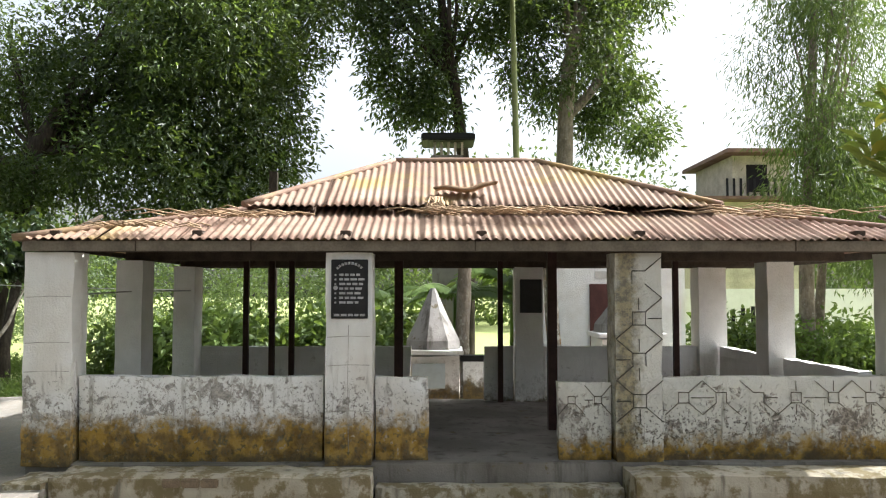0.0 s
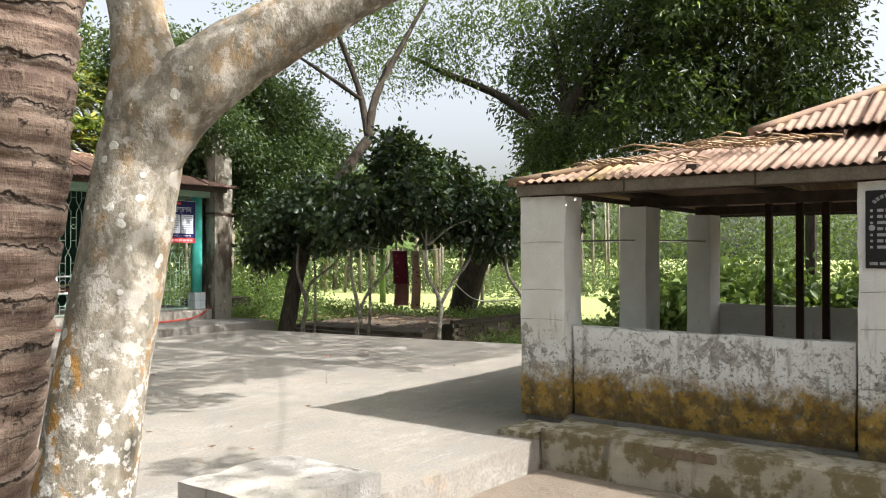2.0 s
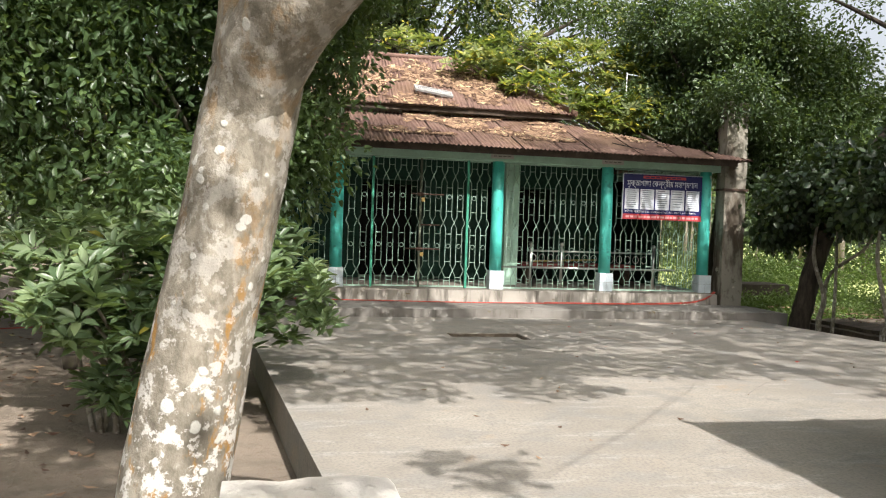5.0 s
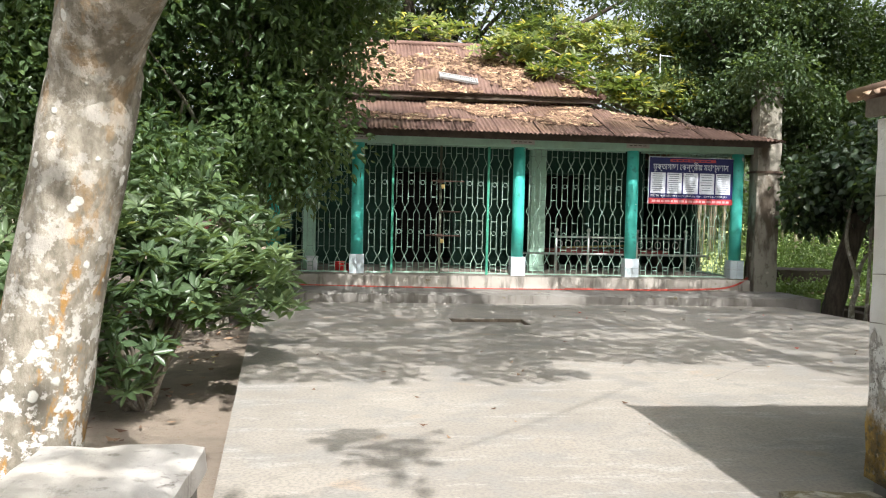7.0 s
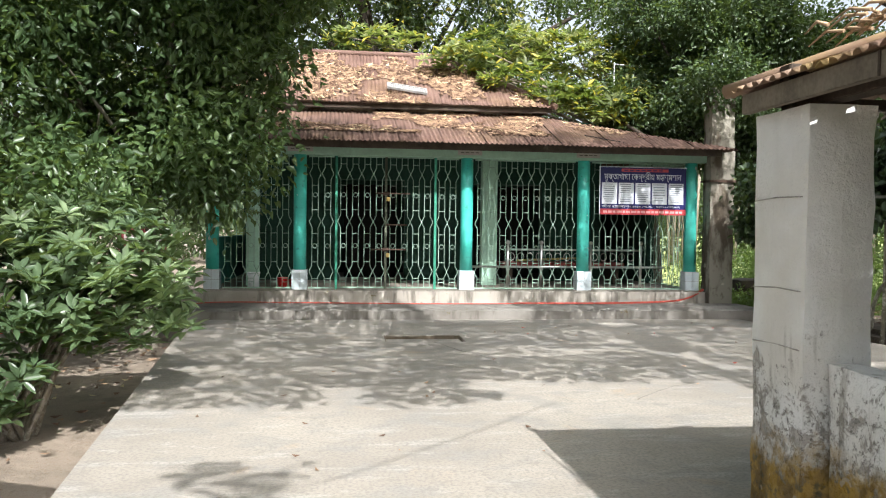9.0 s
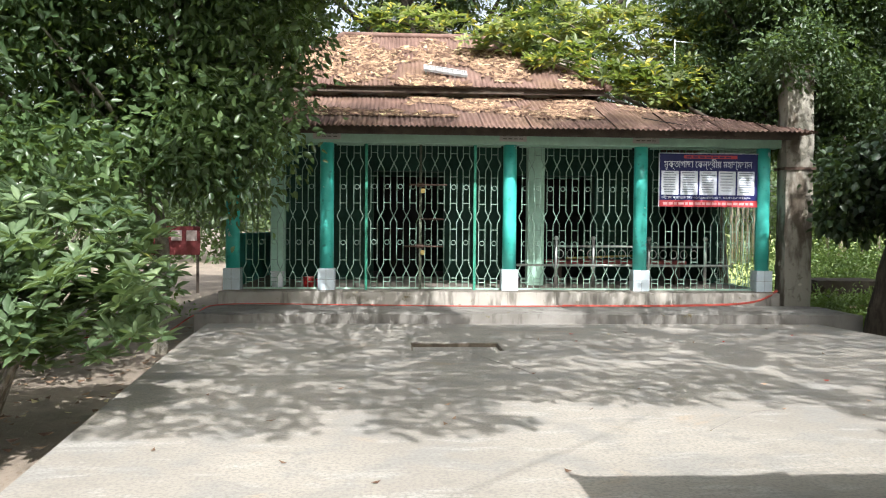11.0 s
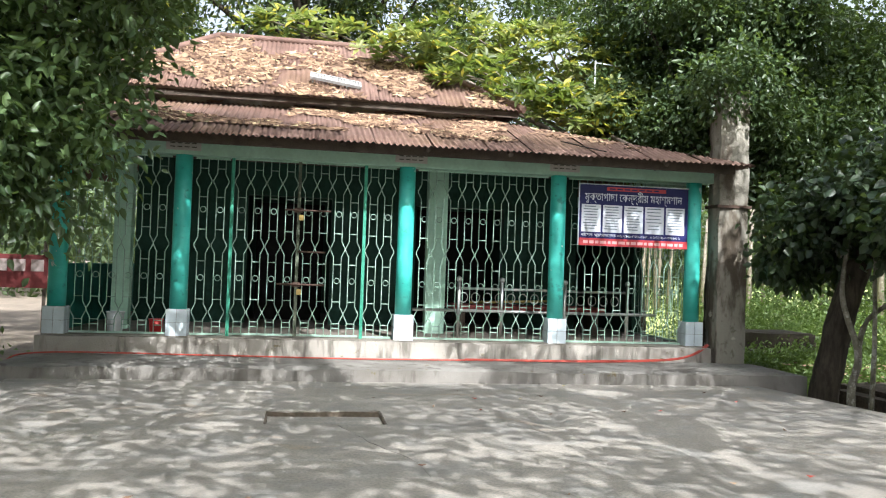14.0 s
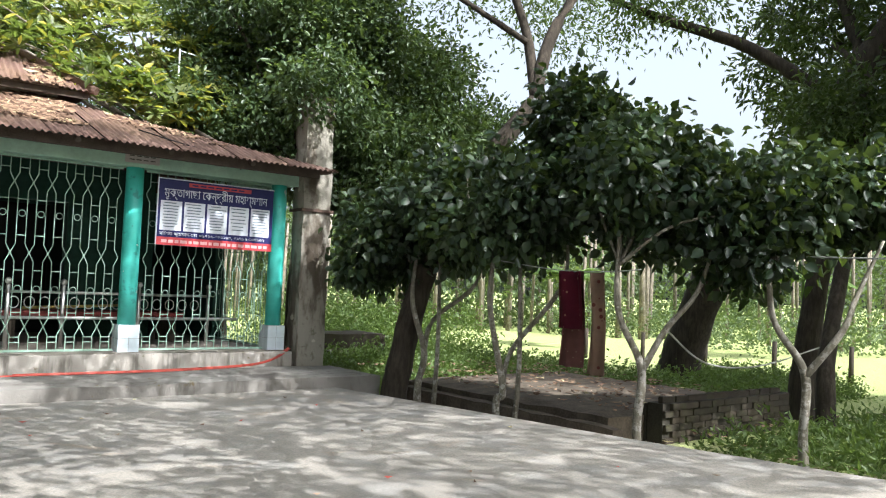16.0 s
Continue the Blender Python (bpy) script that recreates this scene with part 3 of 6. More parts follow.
part("ledge", worn_box(2.42, 2.915, -4.9, -1.66, -0.45, 0.095, 0.11, 0.012, 0.022, 7), MOSSC, pav, "chipped mossy cement ledge")
part("step", worn_box(2.66, 2.915, -1.655, 0.465, -0.45, -0.05, 0.12, 0.006, 0.015, 4), MOSSC, pav)
part("step", worn_box(2.30, 2.655, -1.65, 0.46, -0.45, -0.20, 0.12, 0.006, 0.015, 6), MOSSC, pav)


def ledge_break():
    """The broken-out edge of the ledge, with the bricks of its core showing."""
    bm = bmesh.new()
    for i in range(3):
        box(bm, 2.413, 2.5, 2.02 - i * 0.155, 2.165 - i * 0.155, 0.005, 0.075, 0.01)
    return bm


part("bare_brick_core", ledge_break(), BRICKCORE, pav)

PILLARS = [("west_pillar", 2.875, 3.20, 3.115, 3.555, WASH), ("west_pillar", 2.90, 3.24, 0.50, 0.925, WASH),
           ("west_pillar", 2.93, 3.29, -2.06, -1.63, WASH_RUN), ("west_pillar", 2.95, 3.30, -4.54, -4.12, WASH_B)]
for i, (nm, x0, x1, y0, y1, mt) in enumerate(PILLARS):
    part(nm, worn_box(x0, x1, y0, y1, FLOOR - 0.03, 1.945, 0.14, 0.006, 0.012, i), mt, pav)
for i, (x, y, s) in enumerate([(4.7, 3.17, 0.3), (6.65, 3.17, 0.3), (6.9, -1.53, 0.4), (6.95, -4.07, 0.4), (5.0, -4.15, 0.32), (6.92, 0.95, 0.3)]):
    part("pillar", worn_box(x, x + 0.38, y, y + s, FLOOR - 0.02, 1.945, 0.2, 0.005, 0.01, 20 + i), WASH_CLEAN, pav)


def parapet(x0, x1, y0, y1, top, mt, seed):
    part("parapet", worn_box(x0, x1, y0, y1, FLOOR - 0.02, top, 0.12, 0.007, 0.02, seed), mt, pav)


parapet(2.97, 3.13, 0.93, 3.11, 0.86, WASH, 30)
parapet(3.02, 3.16, 0.0, 0.495, 0.855, WASH, 31)
parapet(3.02, 3.17, -1.625, -1.13, 0.80, WASH_B, 32)
parapet(3.02, 3.17, -4.115, -2.065, 0.85, WASH_B, 33)
parapet(7.0, 7.14, 0.28, 3.3, 0.86, WASH_CLEAN, 34)
parapet(7.0, 7.14, -1.13, -0.70, 0.86, WASH_CLEAN, 35)
parapet(7.0, 7.14, -3.66, -1.535, 0.86, WASH_CLEAN, 36)
parapet(5.39, 6.94, -4.08, -3.93, 0.86, WASH_CLEAN, 37)
parapet(3.31, 4.99, -4.12, -3.97, 0.86, WASH_CLEAN, 38)


def relief_rows(x, y0, y1, z0, z1, pitch):
    """Incised octagon-and-square net pressed into the plaster, as thin raised lines."""
    bm = bmesh.new()
    rows = max(1, int((z1 - z0) / pitch))
    cols = max(1, int((y1 - y0) / pitch))
    def line(a, b):
        tube(bm, [(x, *a), (x, *b)], [0.0045, 0.0045], 4)
    rng = random.Random(int(y0 * 100))
    for i in range(cols):
        for j in range(rows):
            cy, cz, s = y0 + (i + 0.5) * (y1 - y0) / cols, z0 + (j + 0.5) * (z1 - z0) / rows, pitch * 0.16
            h, v = (y1 - y0) / cols / 2, (z1 - z0) / rows / 2
            sq = [(cy - s, cz - s), (cy + s, cz - s), (cy + s, cz + s), (cy - s, cz + s)]
            for k in range(4):
                if rng.random() < 0.85:
                    line(sq[k], sq[(k + 1) % 4])
                if rng.random() < 0.75:
                    d = ((-h, -v), (h, -v), (h, v), (-h, v))[k]
                    line(sq[k], (cy + d[0], cz + d[1]))
            for d in ((0, v), (0, -v), (h, 0), (-h, 0)):
                if rng.random() < 0.5:
                    line((cy + d[0] * 0.4, cz + d[1] * 0.4), (cy + d[0], cz + d[1]))
    return bm


tagged(part("plaster_relief", relief_rows(2.926, -2.05, -1.64, 0.45, 1.9, 0.36), GRIMELINE, pav, "dirty incised star pattern"), kind="stuff")
tagged(part("plaster_relief", relief_rows(3.014, -4.10, -2.09, 0.50, 0.80, 0.29), RELIEF, pav), kind="stuff")
tagged(part("plaster_relief", relief_rows(3.014, -1.61, -1.14, 0.5, 0.76, 0.2), RELIEF, pav), kind="stuff")


def plaster_joint(x, y0, y1, z):
    return tube(bmesh.new(), [(x, y0, z), (x, (y0 + y1) / 2, z + 0.004), (x, y1, z - 0.006)], [0.003] * 3, 4)


for z in (0.9, 1.15, 1.55):
    part("plaster_joint", plaster_joint(2.873, 3.14, 3.53, z), GRIMELINE2, pav)
for z in (0.55, 0.95, 1.2):
    part("plaster_joint", plaster_joint(2.898, 0.53, 0.9, z), GRIMELINE2, pav)
part("plaster_joint", tube(bmesh.new(), [(2.898, 0.71, 0.2), (2.898, 0.72, 0.8), (2.898, 0.715, 1.3)], [0.003] * 3, 4), GRIMELINE2, pav)

# iron posts inside
POSTS = [(5.2, 0.38), (4.66, -1.32), (6.9, -0.93), (6.5, 2.45), (6.2, 2.05), (6.5, 1.85), (6.6, -3.25)]
for i, (x, y) in enumerate(POSTS):
    w = 0.05 if i < 2 else 0.035
    part("iron_post", boxes((x - w, x + w, y - w, y + w, FLOOR - 0.01, 2.1)), IRON, pav)

# roof timbers
EW, EE, EN, ES = 2.75, 7.75, 3.60, -4.85           # eaves
ZE, ZT = 2.045, 2.46
part("fascia", boxes((EW + 0.05, EW + 0.09, ES + 0.4, EN - 0.06, 1.945, 2.035), bevel=0.004), WOODG, pav, "grey weathered timber eave board")
for y in (-3.2, -0.4, 1.55, 2.55):
    part("fascia_joint", boxes((EW + 0.045, EW + 0.049, y, y + 0.012, 1.945, 2.035)), WOOD, pav)
part("fascia", boxes((EW + 0.1, EE - 0.1, EN - 0.1, EN - 0.06, 1.98, 2.03), bevel=0.004), WOOD, pav)
part("fascia", boxes((EE - 0.1, EE - 0.06, ES + 0.1, EN - 0.11, 1.945, 2.03), bevel=0.004), WOOD, pav)
part("fascia", boxes((EW + 0.1, EE - 0.11, ES + 0.06, ES + 0.1, 1.945, 2.03), bevel=0.004), WOOD, pav)
for x in (2.96, 5.0, 6.98):
    part("beam", boxes((x, x + 0.1, ES + 0.12, EN - 0.12, 1.948, 2.05), bevel=0.005), WOOD, pav)
for y in (-3.85, -1.9, -0.5, 0.7, 2.0, 3.25):
    part("beam", boxes((EW + 0.12, EE - 0.12, y, y + 0.09, 2.052, 2.13), bevel=0.005), WOOD, pav)
for i in range(14):
    y = ES + 0.25 + i * (EN - ES - 0.5) / 13
    part("rafter", tube(bmesh.new(), [(EW + 0.06, y, ZE - 0.035), (4.0, y, 2.36)], [0.022, 0.022], 6), WOOD, pav)

LW, LE, LN, LS = 4.0, 6.15, 1.55, -2.55           # where the lower tier ends
roof = part("lower_roof_base", boxes((LW - 0.03, LE + 0.03, LS - 0.03, LN + 0.03, ZT - 0.12, ZT - 0.04)), WOOD, pav)
roof_slope(pav, TIN_P, (EW, ES, ZE), (EW, EN, ZE), (LW, LN, ZT), (LW, LS, ZT))
roof_slope(pav, TIN_P, (EW, EN, ZE), (EE, EN, ZE), (LE, LN, ZT), (LW, LN, ZT))
roof_slope(pav, TIN_P, (EE, EN, ZE), (EE, ES, ZE), (LE, LS, ZT), (LE, LN, ZT))
roof_slope(pav, TIN_P, (EE, ES, ZE), (EW, ES, ZE), (LW, LS, ZT), (LE, LS, ZT))
UW, UE, UN, US, ZU = 3.60, 6.55, 1.82, -2.84, 2.43   # upper tier
RN, RS, RX, ZR = 0.42, -1.2, 5.07, 3.10
roof_slope(pav, TIN_P, (UW, US, ZU), (UW, UN, ZU), (RX, RN, ZR), (RX, RS, ZR))
roof_slope(pav, TIN_P, (UW, UN, ZU), (UE, UN, ZU), (RX + 0.01, RN, ZR), (RX - 0.01, RN, ZR))
roof_slope(pav, TIN_P, (UE, UN, ZU), (UE, US, ZU), (RX, RS, ZR), (RX, RN, ZR))
roof_slope(pav, TIN_P, (UE, US, ZU), (UW, US, ZU), (RX - 0.01, RS, ZR), (RX + 0.01, RS, ZR))
for a, b in (((RX, RN, ZR), (RX, RS, ZR)), ((RX, RN, ZR), (UW, UN, ZU)), ((RX, RS, ZR), (UW, US, ZU)), ((RX, RN, ZR), (UE, UN, ZU)), ((RX, RS, ZR), (UE, US, ZU)),
             ((LW, LN, ZT), (EW, EN, ZE)), ((LW, LS, ZT), (EW, ES, ZE))):
    a, b = Vector(a) + Vector((0, 0, 0.012)), Vector(b) + Vector((0, 0, 0.012))
    bm = tube(bmesh.new(), [a.lerp(b, k / 8) for k in range(9)], [0.034] * 9, 10, 0.08, 6)
    part("ridge_cap", bm, TIN_P, pav)


def plaque(x, y0, y1, z0, z1):
    """The black memorial stone on a pillar, with its rows of worn writing."""
    p = part("plaque", boxes((x - 0.014, x + 0.004, y0, y1, z0, z1), bevel=0.003), BLACKSTONE, pav, "black stone plaque with worn white writing")
    w, h = y1 - y0, z1 - z0
    bm = bmesh.new()
    for k in range(9):
        a0, a1 = math.pi * (0.16 + 0.68 * k / 9), math.pi * (0.16 + 0.68 * (k + 0.7) / 9)
        tube(bm, [(x - 0.015, (y0 + y1) / 2 + w * 0.40 * math.cos(a), z1 - h * 0.25 + h * 0.19 * math.sin(a)) for a in (a0, a1)], [0.014, 0.014], 4)
    tagged(part("lettering", bm, LETTER, p), kind="stuff")
    rng = random.Random(4)
    for r in range(8):
        z = z1 - h * (0.26 + 0.078 * r) if r < 7 else z0 + h * 0.06
        bm = bmesh.new()
        y = y1 - w * (0.22 if r < 7 else 0.08)
        box(bm, x - 0.0165, x - 0.012, y1 - w * 0.14, y1 - w * 0.09, z - 0.008, z + 0.008)
        while y > y0 + w * (0.24 if r < 7 else 0.1):
            l = rng.uniform(0.03, 0.06)
            box(bm, x - 0.0165, x - 0.012, y - l, y, z - 0.009, z + 0.011)
            y -= l + 0.012
        tagged(part("lettering", bm, LETTER, p), kind="stuff")
    box_bm = bmesh.new()
    bmesh.ops.create_uvsphere(box_bm, u_segments=12, v_segments=6, radius=0.02,
                              matrix=Matrix.Translation((x - 0.014, y1 - w * 0.12, z1 - h * 0.48)) @ Matrix.Diagonal((0.25, 1, 1, 1)))
    part("paint_blot", box_bm, LETTER, p)


plaque(2.896, 0.545, 0.868, 1.356, 1.875)
back_plaque = boxes((6.885, 6.91, -1.50, -1.2, 1.31, 1.77), bevel=0.004)
part("back_plaque", back_plaque, BLACKSTONE, pav, "dark stone plaque")


def straw(name, centre, n, spread, length, seed, label):
    """A heap of dry palm fronds and stalks."""
    rng = random.Random(seed)
    bm = bmesh.new()
    for i in range(n):
        p = Vector(centre) + Vector([rng.gauss(0, s) for s in spread])
        w = rng.gauss(0, 0.35) + (math.pi / 2)
        l = length * rng.uniform(0.4, 1.1)
        d = Vector((math.cos(w) * 0.3, math.sin(w), rng.uniform(-0.03, 0.04)))
        q = p + d * l
        m = (p + q) / 2 + Vector((0, 0, 0.03))
        tube(bm, [p, m, q], [0.008, 0.006, 0.003], 4)
    return tagged(part(name, bm, STRAW), label, "dry fronds", kind="stuff")


straw("palm_debris", (3.40, -0.85, 2.345), 130, (0.10, 0.42, 0.012), 0.45, 1, "dry brown palm frond heap on the tin roof")
straw("palm_debris", (3.3, 1.75, 2.31), 60, (0.12, 0.30, 0.008), 0.4, 2, "dry straw scattered on the tin roof")
straw("palm_debris", (2.9, 2.5, 2.175), 40, (0.08, 0.22, 0.006), 0.3, 3, "dry twigs scattered on the tin roof")
straw("palm_debris", (3.3, -3.4, 2.33), 40, (0.15, 0.45, 0.03), 0.5, 4, "thin dry twigs on the tin roof")


def palm_spathe():
    """The fallen, curled woody sheath of a palm lying on the roof."""
    bm = bmesh.new()
    rows = []
    for i in range(15):
        f = i / 14
        y = -0.04 - 0.62 * f
        w = 0.11 * math.sin(math.pi * min(1, f * 0.85 + 0.15)) + 0.02
        row = []
        for j in range(7):
            a = (j - 3) / 3 * 1.1
            row.append(bm.verts.new((3.86 + w * math.sin(a), y + 0.02 * math.sin(7 * f + j), 2.575 + 0.07 * math.cos(a) + 0.05 * f * f + 0.02 * math.sin(9 * f))))
        rows.append(row)
    for p, q in zip(rows, rows[1:]):
        for j in range(6):
            bm.faces.new((p[j], q[j], q[j + 1], p[j + 1])).smooth = True
    bmesh.ops.solidify(bm, geom=bm.faces[:], thickness=0.012)
    return part("palm_spathe", bm, SPATHE)


tagged(palm_spathe(), "curled brown palm sheath lying on the roof", "palm sheath")
rag = bmesh.new()
for i in range(26):
    rng2 = random.Random(i)
    y = -0.06 + rng2.uniform(-0.07, 0.07)
    tube(rag, [(3.72, y, 2.53), (3.6 + rng2.uniform(-0.03, 0.03), y + rng2.uniform(-0.05, 0.05), 2.46), (3.48, y + rng2.uniform(-0.09, 0.09), 2.36)], [0.008, 0.007, 0.004], 4)
tagged(part("dry_frond", rag, STRAW), "frayed grey-brown frond hanging over the roof edge", "dry frond")

# bench
bench = thing("bench", (-0.68, 2.6, -0.25), "low whitewashed concrete bench with lichen stains", "bench")
part("seat", worn_box(-1.0, -0.35, 2.30, 2.94, 0.34, 0.46, 0.1, 0.006, 0.014, 41), BENCHM, bench)
part("base", worn_box(-0.97, -0.38, 2.36, 2.90, -0.3, 0.34, 0.14, 0.006, 0.012, 42), OLDC, bench)


# ---- hall ----
HX0, HX1, HY = -1.32, 7.28, 13.69
hall = tagged(new("hall"), "single-storey prayer hall with teal columns, iron grilles and leaf-strewn tin roof", "hall")
part("step", worn_box(-1.42, 7.95, 12.32, 13.60, -0.4, 0.145, 0.14, 0.008, 0.02, 51), OLDC, hall, "long cracked cement step")
part("plinth", worn_box(-1.36, 7.34, 13.58, 19.6, -0.4, 0.345, 0.3, 0.006, 0.012, 52), PLINTHM, hall, "cement plinth")
part("hall_floor", boxes((-1.3, 7.28, 13.66, 19.5, 0.345, 0.352)), FLOORM, hall)
COLS = [(-1.30, "w"), (0.13, ""), (2.96, ""), (5.03, ""), (7.0, "")]
for x, _ in COLS:
    cx, cy = x + 0.125, HY + 0.125
    bm = bmesh.new()
    tube(bm, [(cx, cy, 0.68), (cx, cy, 1.4), (cx, cy, 2.0), (cx, cy, 2.61)], [0.108, 0.107, 0.107, 0.106], 28)
    col = part("column", bm, TEAL, hall)
    part("base_core", boxes((x + 0.006, x + 0.244, HY + 0.006, HY + 0.244, 0.345, 0.682)), GROUT, col)
    for r in range(2):
        for s in range(2):
            z0, z1 = 0.35 + r * 0.167, 0.35 + r * 0.167 + 0.162
            a, b = s * 0.125 + 0.003, s * 0.125 + 0.122
            part("tile", boxes((x + a, x + b, HY - 0.002, HY + 0.006, z0, z1), bevel=0.0015), TILE, col)
            part("tile", boxes((x - 0.002, x + 0.006, HY + a, HY + b, z0, z1), bevel=0.0015), TILE, col)
            part("tile", boxes((x + 0.244, x + 0.252, HY + a, HY + b, z0, z1), bevel=0.0015), TILE, col)
part("beam", worn_box(-1.42, 7.36, HY - 0.01, HY + 0.24, 2.605, 2.80, 0.25, 0.003, 0.008, 53), PALE, hall, "pale green concrete lintel")
part("beam", boxes((-1.36, -1.14, HY + 0.25, 19.4, 2.605, 2.80)), PALE, hall)
part("beam", boxes((7.06, 7.30, HY + 0.25, 19.4, 2.605, 2.80)), PALE, hall)
for x in (0.05, 2.9, 4.98):
    part("name_plate", boxes((x, x + 0.42, HY - 0.022, HY - 0.012, 2.655, 2.765), bevel=0.003), PLATE, hall, "small pale stone plate")
    bm = bmesh.new()
    for k in range(2):
        for j in range(4):
            box(bm, x + 0.05 + j * 0.085, x + 0.05 + j * 0.085 + 0.06, HY - 0.0245, HY - 0.0215, 2.735 - k * 0.045, 2.747 - k * 0.045)
    tagged(part("lettering", bm, GRIMELINE, hall), kind="stuff")
# room walls take the darkened green, so the interior's shade is painted in
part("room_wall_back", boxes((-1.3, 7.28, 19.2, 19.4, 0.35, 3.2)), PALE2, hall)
# inner room: walls with door openings, set back behind the veranda
IY = 16.2
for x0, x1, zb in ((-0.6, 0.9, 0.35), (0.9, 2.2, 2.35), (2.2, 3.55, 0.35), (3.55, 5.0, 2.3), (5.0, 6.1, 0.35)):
    part("room_wall", boxes((x0, x1, IY, IY + 0.2, zb, 3.6)), PALE2, hall, "green painted inner wall, darkened to stand for shade, beside dark doorways")
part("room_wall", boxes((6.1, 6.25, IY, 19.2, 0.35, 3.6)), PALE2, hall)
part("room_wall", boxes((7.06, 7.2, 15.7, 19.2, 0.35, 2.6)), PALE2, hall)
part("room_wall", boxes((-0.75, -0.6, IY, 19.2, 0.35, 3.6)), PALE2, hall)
part("room_wall", boxes((-1.34, -1.2, 14.2, 19.2, 0.35, 1.2)), TEALWALL, hall)
part("inner_pillar", boxes((3.55, 3.83, 14.9, 15.15, 0.35, 2.95), bevel=0.006), PALE, hall)
part("inner_pillar", boxes((-0.72, -0.5, 14.6, 14.8, 0.35, 2.95), bevel=0.006), PALE, hall)
part("veranda_ceiling", boxes((-1.3, 7.28, 13.96, 16.2, 2.86, 2.9)), WOOD, hall)
part("room_ceiling", boxes((-0.6, 6.1, IY + 0.2, 19.2, 3.3, 3.34)), WOOD, hall)
# black sheets added inside the doorways in place of the room's darkness
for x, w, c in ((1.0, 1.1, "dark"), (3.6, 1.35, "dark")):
    part("doorway_shade_sheet", boxes((x, x + w, IY + 0.9, IY + 0.93, 0.36, 2.3)), INTERIORSHADE, hall)


# grilles: one straight-topped bar shape and its mirror, shared by all bays
def bar_mesh(side):
    bm = bmesh.new()
    pts = [(0, 0, 0.0)]
    for z in (0.29, 1.13, 1.94):
        pts += [(0, 0, z - 0.10), (side * 0.043, 0, z - 0.012), (side * 0.043, 0, z + 0.012), (0, 0, z + 0.10)]
    pts.append((0, 0, 2.24))
    tube(bm, pts, [0.0065] * len(pts), 4, cap=False)
    return mesh_of("bar", bm, GRILLE)


def ring_mesh():
    bm = bmesh.new()
    pts = [(0.036 * math.cos(a), 0, 0.036 * math.sin(a)) for a in [2 * math.pi * k / 12 for k in range(13)]]
    tube(bm, pts, [0.0055] * 13, 4, cap=False)
    return mesh_of("ring", bm, GRILLE)


def link_mesh():
    return mesh_of("link", boxes((-0.048, 0.048, -0.005, 0.005, -0.005, 0.005)), GRILLE)


BAR_L, BAR_R, RING, LINK = bar_mesh(-1), bar_mesh(1), ring_mesh(), link_mesh()


def grille(name, origin, ux, width, label, rails=True):
    """A grille panel of pairs of bent bars with rings and links between them. ux: the way it runs."""
    ux = Vector(ux)
    turn = Matrix.Rotation(math.atan2(ux.y, ux.x), 4, "Z")
    base = Matrix.Translation(origin) @ turn
    g = part(name, bmesh_at(base, boxes((0, width, -0.012, 0.012, 0.0, 0.025))), GRILLE, hall, label)
    part("top_rail", bmesh_at(base, boxes((0, width, -0.012, 0.012, 2.215, 2.24))), GRILLE, g)
    n = max(1, round(width / 0.2))
    p = width / n
    for i in range(n):
        c = (i + 0.5) * p
        for dx, me in ((-0.05, BAR_L), (0.05, BAR_R)):
            shared("bar", me, g, base @ Matrix.Translation((c + dx, 0, 0)))
        for z in (0.72, 1.58):
            shared("ring", RING, g, base @ Matrix.Translation((c, 0, z)))
        for z in (0.11, 0.17, 0.45, 0.93, 1.33, 1.74, 2.10):
            shared("link", LINK, g, base @ Matrix.Translation((c, 0, z)))
    return g


def bmesh_at(m, bm):
    bmesh.ops.transform(bm, matrix=m, verts=bm.verts)
    return bm


GY = HY + 0.13
grille("grille", (-1.02, GY, 0.36), (1, 0, 0), 1.13, "green iron grille of bent bars and rings")
grille("grille", (0.40, GY, 0.36), (1, 0, 0), 0.42, "green iron grille of bent bars and rings")
gate_l = grille("gate_leaf", (0.88, GY - 0.02, 0.37), (1, 0, 0), 0.80, "closed green iron gate leaf")
gate_r = grille("gate_leaf", (1.72, GY - 0.02, 0.37), (1, 0, 0), 0.78, "closed green iron gate leaf")
grille("grille", (2.56, GY, 0.36), (1, 0, 0), 0.38, "green iron grille of bent bars and rings")
grille("grille", (3.23, GY, 0.36), (1, 0, 0), 1.78, "green iron grille of bent bars and rings")
grille("grille", (5.30, GY, 0.36), (1, 0, 0), 1.68, "green iron grille of bent bars and rings")
side = grille("grille", (7.13, HY + 0.27, 0.36), (0, 1, 0), 2.2, "green iron side grille of bent bars and rings")
for x, w in ((0.84, 0.04), (2.52, 0.04)):
    part("gate_post", boxes((x, x + w, GY - 0.035, GY + 0.02, 0.345, 2.605)), GATEPAINT, hall)
part("gate_stile", boxes((1.675, 1.715, GY - 0.045, GY - 0.004, 0.36, 2.6)), GATEPAINT2, hall, "worn meeting stile of the gate")
for z, x0, x1 in ((1.98, 1.52, 2.1), (1.03, 1.45, 2.05), (1.45, 1.7, 2.05)):
    rod = part("sliding_bolt", tube(bmesh.new(), [(x0, GY - 0.065, z), (x1, GY - 0.065, z)], [0.013, 0.013], 8), BOLT, hall, "iron sliding bolt")
    if z != 1.45:
        part("padlock", boxes((1.70, 1.76, GY - 0.095, GY - 0.068, z - 0.13, z - 0.06), bevel=0.006), BRASS, rod, "brass padlock")
        part("hasp", boxes((1.64, 1.74, GY - 0.06, GY - 0.05, z - 0.03, z + 0.03)), BOLT, rod)


